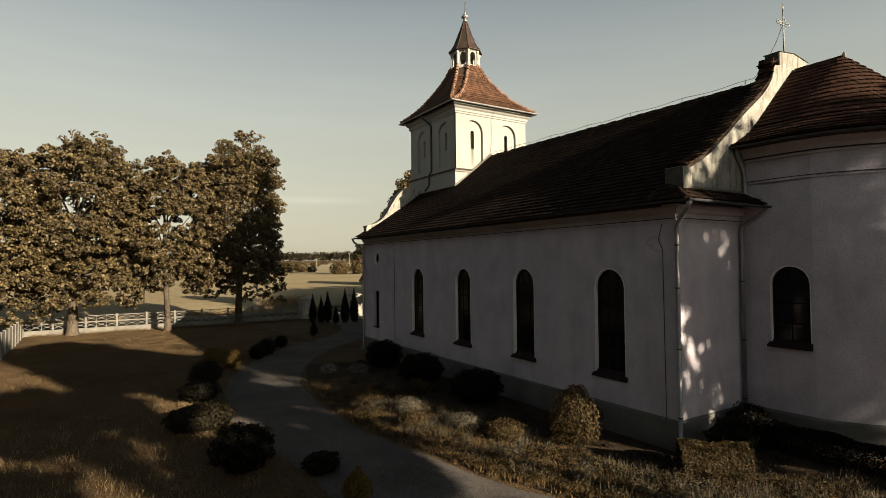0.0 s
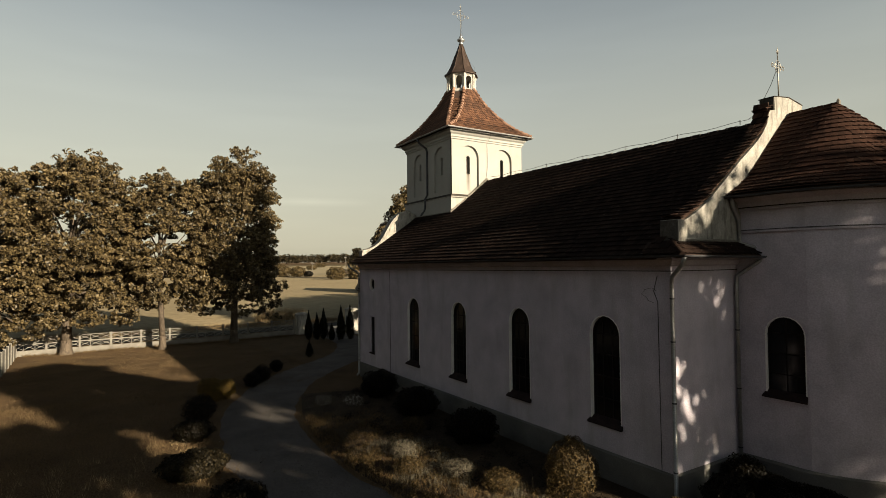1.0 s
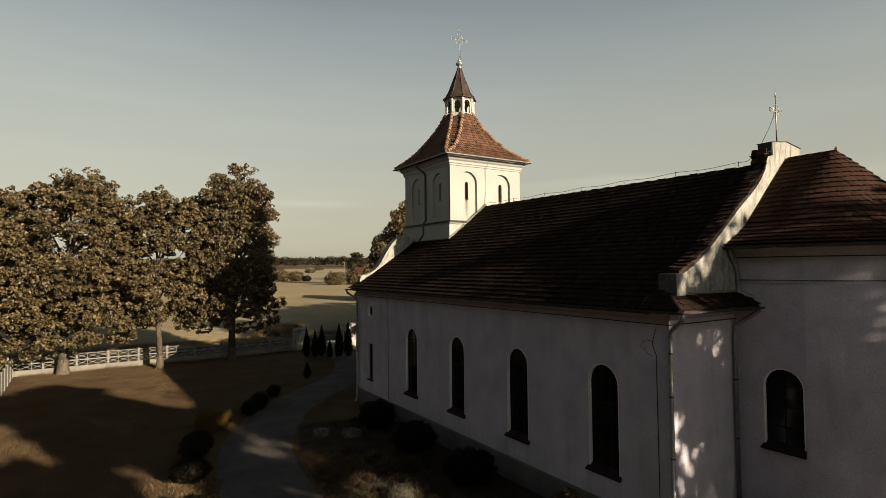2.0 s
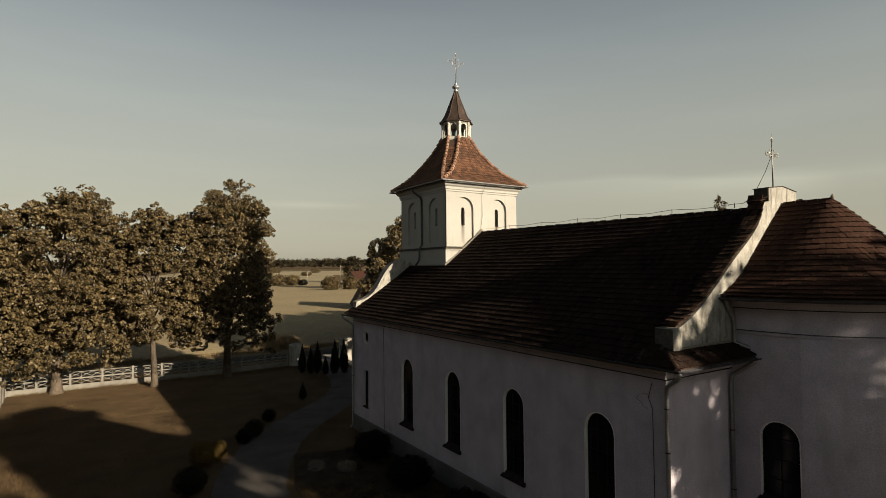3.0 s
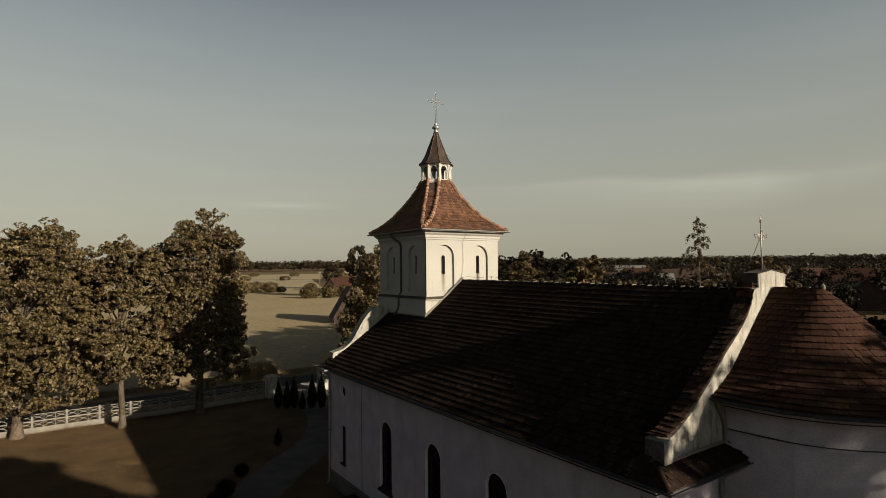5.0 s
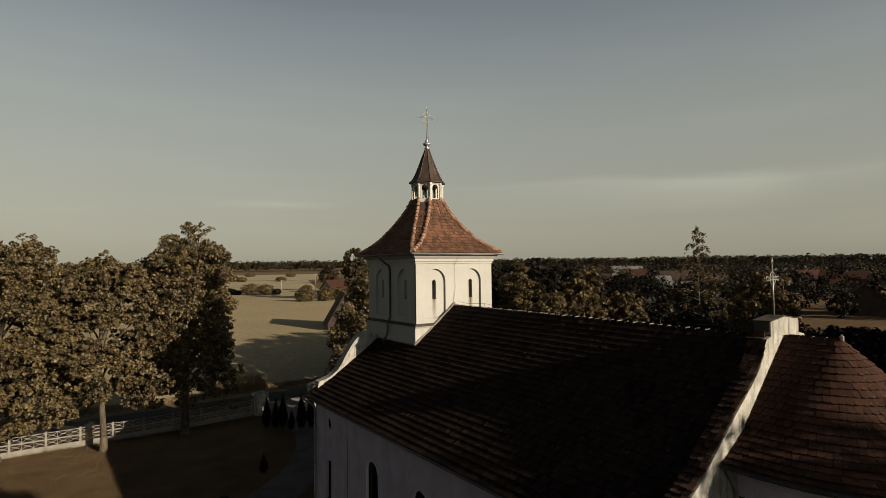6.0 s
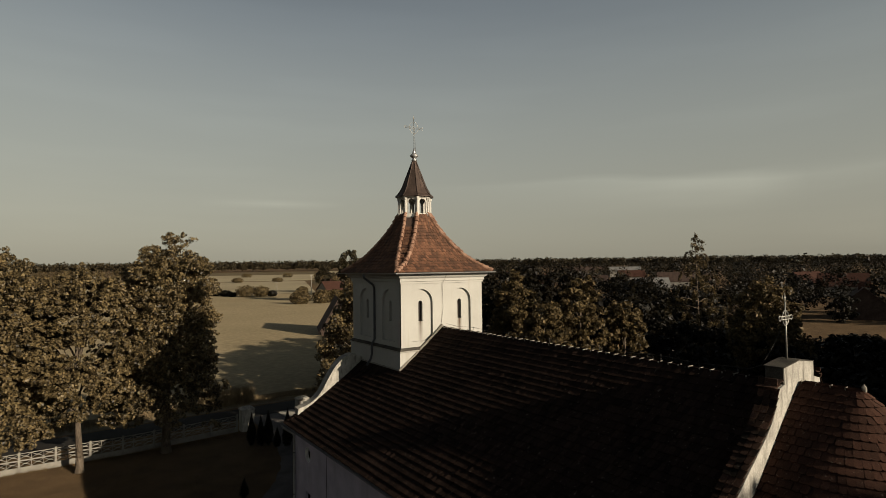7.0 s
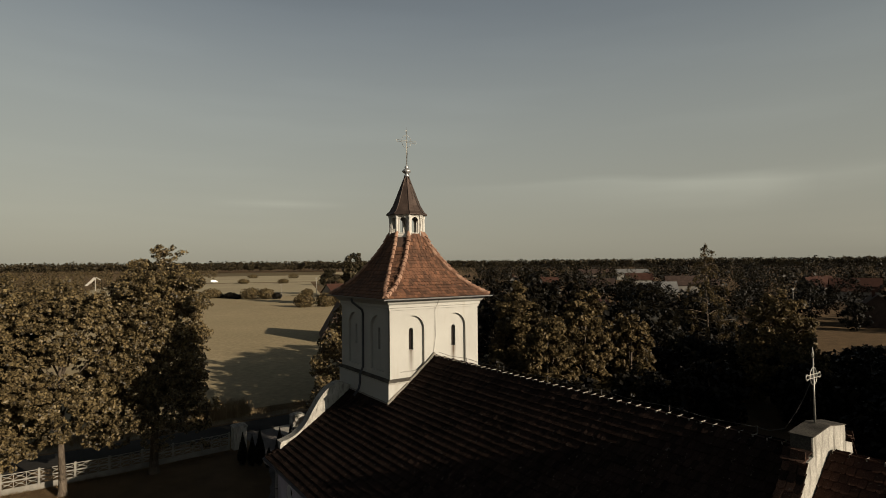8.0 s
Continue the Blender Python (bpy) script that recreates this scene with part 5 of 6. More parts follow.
tree(-2.0, -24.0, 13.7, 3.3, 0.3, 0.78, 2400, 0.5, 60, leaf_tree, "leafy lime tree at the back of the churchyard", shade)

# ---- fence ----
def fence_panel(x0, y0, x1, y1, z, zt, parent, mat):
    """A cast concrete panel: bottom slab, two rows of pierced lattice and a top rail."""
    d = Vector((x1 - x0, y1 - y0, 0))
    length = d.length
    d.normalize()
    nrm = Vector((-d.y, d.x, 0))
    at = lambda u, v, w: tuple(Vector((x0, y0, 0)) + d * u + nrm * w + Vector((0, 0, v)))
    part("slab", Build().plate([(0.0, z - 0.1), (length, z - 0.1), (length, z + 0.42), (0, z + 0.42)], [], at, -0.025, 0.025), mat, parent)
    h = zt - z - 0.42
    for k in range(2):
        v0, v1 = z + 0.425 + k * h / 2, z + 0.42 + (k + 1) * h / 2
        vm = (v0 + v1) / 2
        b = Build()
        b.plate([(0, v0), (length, v0), (length, v0 + 0.05), (0, v0 + 0.05)], [], at, -0.03, 0.03)
        b.plate([(0, v1 - 0.05), (length, v1 - 0.05), (length, v1), (0, v1)], [], at, -0.03, 0.03)
        n = 3
        for j in range(n):
            u0, u1 = length * j / n, length * (j + 1) / n
            for s in (-1, 1):
                arc = [(u0 + (u1 - u0) * t / 8, vm + s * (v1 - v0 - 0.08) / 2 * (1 - math.sin(math.pi * t / 8) * 0.95)) for t in range(9)]
                outer = arc + [(u, v + 0.045) for u, v in reversed(arc)]
                b.plate(outer, [], at, -0.025, 0.025)
            b.plate([(u0 - 0.02, v0), (u0 + 0.02, v0), (u0 + 0.02, v1), (u0 - 0.02, v1)], [], at, -0.022, 0.022)
        part("lattice", b, mat, parent)


def fence_run(p, q, count, height, mat, label="cast concrete fence with pierced lattice panels", first=0):
    ob = thing("fence", p[0], p[1], land(*p), label, "fence")
    for i in range(count + 1):
        x, y = p[0] + (q[0] - p[0]) * i / count, p[1] + (q[1] - p[1]) * i / count
        z = land(x, y)
        post = Build().box(x - 0.075, x + 0.075, y - 0.075, y + 0.075, z - 0.3, z + height + 0.06)
        post.add([(x - 0.09, y - 0.09, z + height + 0.06), (x + 0.09, y - 0.09, z + height + 0.06), (x + 0.09, y + 0.09, z + height + 0.06), (x - 0.09, y + 0.09, z + height + 0.06), (x, y, z + height + 0.12)], [(0, 1, 4), (1, 2, 4), (2, 3, 4), (3, 0, 4), (3, 2, 1, 0)])
        if i >= first:
            part("post", post, mat, ob)
        if i < count:
            x1, y1 = p[0] + (q[0] - p[0]) * (i + 1) / count, p[1] + (q[1] - p[1]) * (i + 1) / count
            fence_panel(x, y, x1, y1, (z + land(x1, y1)) / 2, (z + land(x1, y1)) / 2 + height, ob, mat)
    return ob


fence_run((-19.9, 46.9), (-5.98, 46.8), 6, 1.55, concrete)
fence_run((-5.98, 46.8), (3.6, 47.6), 4, 1.55, concrete, first=1)


def slat_fence(p, q, count, height):
    ob = thing("fence", p[0], p[1], land(*p), "pale weathered solid concrete panel fence", "fence")
    for i in range(count + 1):
        x, y = p[0] + (q[0] - p[0]) * i / count, p[1] + (q[1] - p[1]) * i / count
        z = land(x, y)
        part("post", Build().box(x - 0.08, x + 0.08, y - 0.07, y + 0.07, z - 0.3, z + height + 0.08), concrete, ob, bevel=0.01)
        if i < count:
            x1, y1 = p[0] + (q[0] - p[0]) * (i + 1) / count, p[1] + (q[1] - p[1]) * (i + 1) / count
            for k in range(3):
                h0, h1 = z + height * k / 3, z + height * (k + 1) / 3 - 0.012
                part("panel", Build().add([(x - 0.025, y, h0), (x + 0.025, y, h0), (x1 + 0.025, y1, h0), (x1 - 0.025, y1, h0), (x - 0.025, y, h1), (x + 0.025, y, h1), (x1 + 0.025, y1, h1), (x1 - 0.025, y1, h1)],
                                          [(0, 3, 2, 1), (4, 5, 6, 7), (0, 1, 5, 4), (1, 2, 6, 5), (2, 3, 7, 6), (3, 0, 4, 7)]), concrete, ob)


slat_fence((-18.4, 12.0), (-19.6, 46.6), 17, 1.55)

# unseen tree behind the tower, added to shade the gate pier and fence
tree(10.9, 29.6, 10.0, 3.5, 0.2, 0.15, 13000, 0.28, 120, leaf_tree, "unseen small tree by the church front, shading the gate", "village trees")

# gate piers
def pier(x, y, w, d, h, label):
    z = land(x, y)
    ob = thing("gate_pier", x, y, z, label, "gate pier", "gate piers")
    part("shaft", Build().box(x - w / 2, x + w / 2, y - d / 2, y + d / 2, z - 0.3, z + h), parapet_plaster, ob, bevel=0.02)
    part("cap", Build().lathe(x, y, [(0.74, z + h), (0.78, z + h + 0.03), (0.78, z + h + 0.12), (0.55, z + h + 0.24), (0.1, z + h + 0.36)], 4, math.pi / 4, w, d * 1.0), parapet_plaster, ob)
    return ob


pier(4.5, 47.6, 1.2, 1.0, 2.0, "stained white plastered gate pier")
pier(9.9, 47.0, 1.2, 1.0, 2.3, "white plastered gate pier with a stone cap")

# the iron gate leaf, swung open against its pier
z = land(9.2, 47)
leaf = thing("gate", 9.25, 46.9, z, "open dark iron gate leaf beside a white pier", "gate")
part("gate_frame", Build().tube([(9.25, 46.9, z + 0.1), (9.25, 46.9, z + 1.75), (9.05, 45.6, z + 1.6), (9.05, 45.6, z + 0.1), (9.25, 46.9, z + 0.1)], 0.03, 6), dark_pipe, leaf)
part("rail", Build().tube([(9.25, 46.9, z + 1.2), (9.05, 45.6, z + 1.1)], 0.02, 6), dark_pipe, leaf)
for k in range(1, 8):
    gx, gy = 9.25 - 0.2 * k / 8, 46.9 - 1.3 * k / 8
    part("bar", Build().tube([(gx, gy, z + 0.1), (gx, gy, z + 1.75 - 0.15 * k / 8)], 0.012, 6), dark_pipe, leaf)

# columnar arborvitae by the gate, and a young one by the path
for x, y, h, r in ((3.55, 42.6, 2.7, 0.36), (4.18, 42.0, 2.5, 0.34), (4.75, 41.7, 3.0, 0.40), (5.25, 40.8, 1.6, 0.28), (6.0, 40.3, 3.2, 0.40), (6.85, 40.1, 3.2, 0.42)):
    bush(x, y, r, h, needle, "dark columnar arborvitae by the gate", 1500, 0.14, "arborvitae", "arborvitae by the gate", cone=True)
bush(-0.2, 31.0, 0.27, 1.2, needle, "small young arborvitae by the path", 900, 0.10, "arborvitae", cone=True)

# shrubs along the path
edge = "clipped shrubs along the path"
bush(-8.95, 19.9, 0.62, 1.25, leaf_gold, "golden globe shrub beside the path", 2600, 0.06, "shrub", edge)
bush(-8.15, 20.4, 0.50, 1.0, leaf_gold, "golden globe shrub beside the path", 2000, 0.06, "shrub", edge)
bush(-9.9, 16.6, 0.68, 1.15, leaf_shaded, "dark rounded shrub beside the path", 2000, 0.06, "shrub", edge)
bush(-10.5, 14.0, 0.75, 0.8, leaf_shaded, "low brownish shrub beside the path", 2000, 0.07, "shrub", edge)
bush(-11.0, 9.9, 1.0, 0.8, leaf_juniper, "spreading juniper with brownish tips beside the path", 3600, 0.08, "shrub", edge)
bush(-10.55, 5.6, 0.80, 1.15, leaf_shaded, "dark reddish rounded shrub beside the path", 3600, 0.07, "shrub", edge)
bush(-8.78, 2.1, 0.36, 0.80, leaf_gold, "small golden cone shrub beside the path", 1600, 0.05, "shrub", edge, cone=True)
bush(-8.9, 4.2, 0.45, 0.5, leaf_shaded, "low dark spiky plants on the path edge", 900, 0.09, "plants")
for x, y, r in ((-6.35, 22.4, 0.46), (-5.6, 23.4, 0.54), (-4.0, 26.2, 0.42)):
    bush(x, y, r, r * 1.8, leaf_shaded, "dark clipped globe shrub beside the path", 1700, 0.06, "shrub", edge)
# shrubs by the wall, with their shade and sun put into the leaf colours
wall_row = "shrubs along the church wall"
bush(-1.40, 16.2, 0.95, 1.35, leaf_shaded, "dark rounded shrub by the church wall", 3600, 0.08, "shrub", wall_row)
bush(-1.50, 12.0, 0.95, 1.28, leaf_shaded, "dark rounded shrub by the church wall", 3600, 0.08, "shrub", wall_row)
bush(-1.55, 7.6, 0.95, 1.28, leaf_shaded, "dark rounded shrub by the church wall", 3600, 0.08, "shrub", wall_row)
bush(-1.85, 2.15, 0.66, 1.75, leaf_bed, "bushy shrub by the church wall, sunlight put into its golden leaf colour", 3600, 0.06, "shrub", wall_row, pear=True)


def hedge(x0, y0, x1, y1, w, h, mat, label, leaves=6000, leaf=0.034):
    """A clipped hedge: a box of small leaves over a core of twigs."""
    z = land(x0, y0)
    ob = thing("hedge", (x0 + x1) / 2, (y0 + y1) / 2, z, label, "hedge")
    d = np.array([x1 - x0, y1 - y0])
    length = np.hypot(*d)
    d = d / length
    nrm = np.array([-d[1], d[0]])
    core = Build()
    for k in range(int(length / 0.3)):
        c = np.array([x0, y0]) + d * (k + 0.5) * 0.3
        core.tube([(c[0], c[1], z - 0.05), (c[0] + 0.05, c[1], z + h * 0.5), (c[0] + nrm[0] * 0.1, c[1] + nrm[1] * 0.1, z + h * 0.8)], 0.02, 5, 0.008)
    tagged(part("twig_tangle", core, bark, ob), kind="stuff")
    u, s, t = nrng.random(leaves) * length, nrng.uniform(-1, 1, leaves), nrng.random(leaves)
    face = nrng.random(leaves)
    s = np.where(face < 0.45, np.sign(s) * (1 - 0.2 * nrng.random(leaves) ** 2), s)
    t = np.where(face >= 0.45, 1 - 0.15 * nrng.random(leaves) ** 2, t)
    nor = np.where((face < 0.45)[:, None], np.stack([nrm[0] * np.sign(s), nrm[1] * np.sign(s), 0.2 + 0 * s], 1), np.array([0, 0, 1.0]))
    wob = np.array([noise.noise((a * 1.3, b * 2, 0.3)) for a, b in zip(u, s)])
    p = np.stack([x0 + d[0] * u + nrm[0] * s * w / 2 * (1 + 0.15 * wob), y0 + d[1] * u + nrm[1] * s * w / 2 * (1 + 0.15 * wob), z + t * h * (1 + 0.18 * wob)], 1)
    v, f = leaf_mesh(p, nor, leaf, 0.7, 1.6)
    cloud("foliage", v, f, mat, ob)


# one hedge in two leaf colours: painted sun at the corner, shade beyond
hedge(-1.35, -0.9, -0.15, -2.0, 0.7, 0.75, leaf_bed, "low clipped hedge at the church corner, sunlight put into its leaf colour", 16000)
hedge(2.4, -1.0, 2.6, -7.5, 0.6, 0.75, leaf_shaded, "low clipped dark hedge round the apse", 26000)
bush(0.6, -1.15, 0.6, 1.1, leaf_shaded, "dark rounded shrub in the corner by the apse", 2200, 0.07, "shrub", wall_row)
bush(2.2, -0.75, 0.6, 1.15, leaf_shaded, "dark rounded shrub in the corner by the apse", 2200, 0.07, "shrub", wall_row)

# planted bed between path and wall
bed_in = [(-4.6, 19.0), (-5.9, 14.5), (-6.45, 10.5), (-6.35, 7.0), (-5.75, 3.5), (-4.75, 0.0), (-3.2, -3.2), (-0.4, -5.9), (2.4, -7.7)]
bed_out = [(-0.1, 17.5), (-0.1, 14.0), (-0.1, 10.5), (-0.1, 7.0), (-0.1, 3.5), (-0.1, 0.0), (0.0, -0.1), (2.0, -0.5), (3.2, -1.5)]
verts, faces = [], []
ins, outs = smooth_line([(x, y, 0) for x, y in bed_in], 6), smooth_line([(x, y, 0) for x, y in bed_out], 6)
for a, b in zip(ins, outs):
    for k in range(9):
        p = a.lerp(b, k / 8)
        verts.append((p.x, p.y, land(p.x, p.y) + 0.05 * noise.noise((p.x * 0.35, p.y * 0.35, 3.1)) + (0.02 if k in (0, 8) else 0.07 + 0.04 * noise.noise((p.x * 1.5, p.y * 1.5, 0)))))
faces = [(i * 9 + k, i * 9 + k + 1, (i + 1) * 9 + k + 1, (i + 1) * 9 + k) for i in range(len(ins) - 1) for k in range(8)]
tagged(part("flower_bed", Build().add(verts, faces), soil_mat, smooth=True), "planted bed of dry soil between path and church wall", "flower bed", kind="structure")


def in_bed(n, lo=0.0, hi=1.0, t0=0.0, t1=1.0):
    out = []
    for _ in range(n):
        i = (t0 + (t1 - t0) * nrng.random()) * (len(ins) - 1)
        k = int(min(i, len(ins) - 2))
        a, b = ins[k].lerp(ins[k + 1], i - k), outs[k].lerp(outs[k + 1], i - k)
        p = a.lerp(b, lo + (hi - lo) * nrng.random())
        out.append((p.x, p.y))
    return out


def blades(name, spots, height, width, per, spread, mat, label, category, lean=0.35):
    """Upright grass-like blades in tufts, one mesh."""
    n = len(spots) * per
    base = np.repeat(np.array(spots), per, axis=0) + nrng.normal(0, spread, (n, 2))
    z = np.array([land(x, y) + 0.02 for x, y in base])
    h = height * nrng.uniform(0.45, 1.25, n)
    a = nrng.uniform(0, 2 * np.pi, n)
    side = np.stack([np.cos(a), np.sin(a), 0 * a], 1) * (width * nrng.uniform(0.6, 1.3, n))[:, None]
    b = np.stack([base[:, 0], base[:, 1], z], 1)
    tip = b + np.stack([nrng.normal(0, lean, n) * h, nrng.normal(0, lean, n) * h, h], 1)
    v = np.stack([b - side, b + side, tip], 1).reshape(-1, 3)
    f = np.arange(n * 3).reshape(n, 3)
    return tagged(cloud(name, v, f, mat), label, category, kind="stuff")


def low_plants(name, spots, size, height, per, mat, label):
    """Leafy ground cover: small mounds of leaves, one mesh."""
    pts, nor = [], []
    for x, y in spots:
        r = size * nrng.uniform(0.5, 1.4)
        p, d = clump_points(np.array([x, y, land(x, y) + height * 0.35]), r, per, height / size * 0.8, 0.5)
        p[:, 2] = np.maximum(p[:, 2], land(x, y) + 0.02)
        pts.append(p)
        nor.append(d + (0, 0, 0.6))
    v, f = leaf_mesh(np.concatenate(pts), np.concatenate(nor), 0.03, 0.6, 1.9)
    return tagged(cloud(name, v, f, mat), label, "ground cover", kind="stuff")


low_plants("ground_cover", in_bed(380, 0.02, 0.55, 0.2, 0.92), 0.20, 0.26, 150, leaf_bed, "low brownish-green bedding plants")
low_plants("pale_ground_cover", in_bed(60, 0.1, 0.5, 0.35, 0.85), 0.22, 0.28, 150, leaf_pale, "pale silvery bedding plants")
# near-black leaf colour paints the shade near the wall
low_plants("dark_ground_cover", in_bed(170, 0.3, 0.85, 0.0, 0.9), 0.3, 0.3, 110, leaf_shaded, "dark leafy bedding plants near the wall")
blades("dry_bed_grass", in_bed(2600, 0.0, 0.55, 0.12, 1.0), 0.13, 0.009, 24, 0.12, bed_blade, "dry golden grass and stalks in the bed", "grass", 0.28)
blades("pale_bed_stalks", [(x + nrng.normal(0, 0.22), y + nrng.normal(0, 0.22)) for x, y in in_bed(60, 0.12, 0.5, 0.3, 0.9) for _ in range(7)], 0.34, 0.008, 14, 0.09, leaf_pale, "pale flowering stalks in the bed", "flowers", 0.22)
bush(-3.2, 15.2, 0.5, 0.55, petal, "small plant with white blossoms in the bed", 110, 0.05, "flowers")
bush(-4.4, 16.2, 0.45, 0.5, petal, "small plant with white blossoms in the bed", 90, 0.05, "flowers")
bush(-3.8, 5.2, 0.55, 0.5, leaf_pale, "pale flowering plant in the bed", 900, 0.05, "flowers")
bush(-2.9, 9.8, 0.45, 0.7, leaf_bed, "small leafy plant in the bed", 700, 0.06, "plant")
bush(-4.5, 7.6, 0.5, 0.6, leaf_pale, "pale flowering plant in the bed", 900, 0.05, "flowers")
bush(-3.3, 3.6, 0.6, 0.6, leaf_bed, "leafy plant in the bed", 1100, 0.06, "plant")
bush(-5.1, 6.2, 0.5, 0.55, leaf_bed, "golden-brown leafy plant in the bed", 1000, 0.06, "plant")

# lawn blades and fallen leaves
lawn = [(nrng.uniform(-18.2, -9.5), nrng.uniform(-6, 24)) for _ in range(3600)] + [(nrng.uniform(-18.5, -1.5), nrng.uniform(22, 46)) for _ in range(2600)]
blades("lawn_grass", lawn, 0.10, 0.006, 14, 0.18, blade_mat, "short dry lawn grass", "grass")
blades("tall_lawn_grass", [(-13.5 + nrng.normal(0, 0.7), 1.6 + nrng.normal(0, 0.9)) for _ in range(240)] + [(nrng.uniform(-18.2, -10.5), nrng.uniform(0, 14)) for _ in range(260)], 0.22, 0.006, 14, 0.12, straw_mat, "longer dry grass tufts in the lawn", "grass")
pl = smooth_line([Vector((x, y, 0)) for x, y in PATH_LINE], 10)
litter = []
for _ in range(1900):
    p = pl[nrng.integers(20, 85)]
    litter.append((p.x + nrng.normal(0, 1.1), p.y + nrng.normal(0, 0.6), land(p.x, p.y) + 0.06))
v, f = leaf_mesh(np.array(litter), np.tile((0, 0, 1.0), (len(litter), 1)), 0.046, 0.35, 1.4)
tagged(cloud("fallen_leaves", v, f, leaf_pale), "pale fallen leaves on the path", "leaves", kind="stuff")
reeds = [(nrng.uniform(2.8, 8.4), nrng.uniform(58.6, 60.8)) for _ in range(300)]
blades("tall_dry_grass", reeds, 1.7, 0.02, 16, 0.25, straw_mat, "tall dry grass at the field edge by the road", "grass", 0.12)
blades("verge_grass", [(nrng.uniform(-30, 30), nrng.uniform(57.2, 60.8)) for _ in range(1400)], 0.5, 0.012, 12, 0.3, straw_mat, "dry grass along the road verge", "grass", 0.25)
blades("fence_grass", [(nrng.uniform(-19, 3), 46.4 + nrng.normal(0, 0.25)) for _ in range(500)], 0.22, 0.008, 10, 0.12, blade_mat, "grass along the fence foot", "grass")

# ---- trees, houses and woods beyond ----
tree(14.4, 41.0, 16.6, 4.9, 0.3, 0.04, 34000, 0.19, 300, leaf_tree, "leafy tree beyond the church front", "village trees", shape=lambda t: 1.6 - 1.05 * t, clump=0.16)
tree(113, 284, 16.5, 5.6, 0.5, 0.1, 5000, 0.6, 80, leaf_far, "round dark tree behind the red-roofed house", "village trees", limb_count=8)
tree(90, 203, 23, 6.0, 0.5, 0.15, 3500, 0.8, 60, leaf_far, "tall tree far behind the tower", "village trees", limb_count=8)
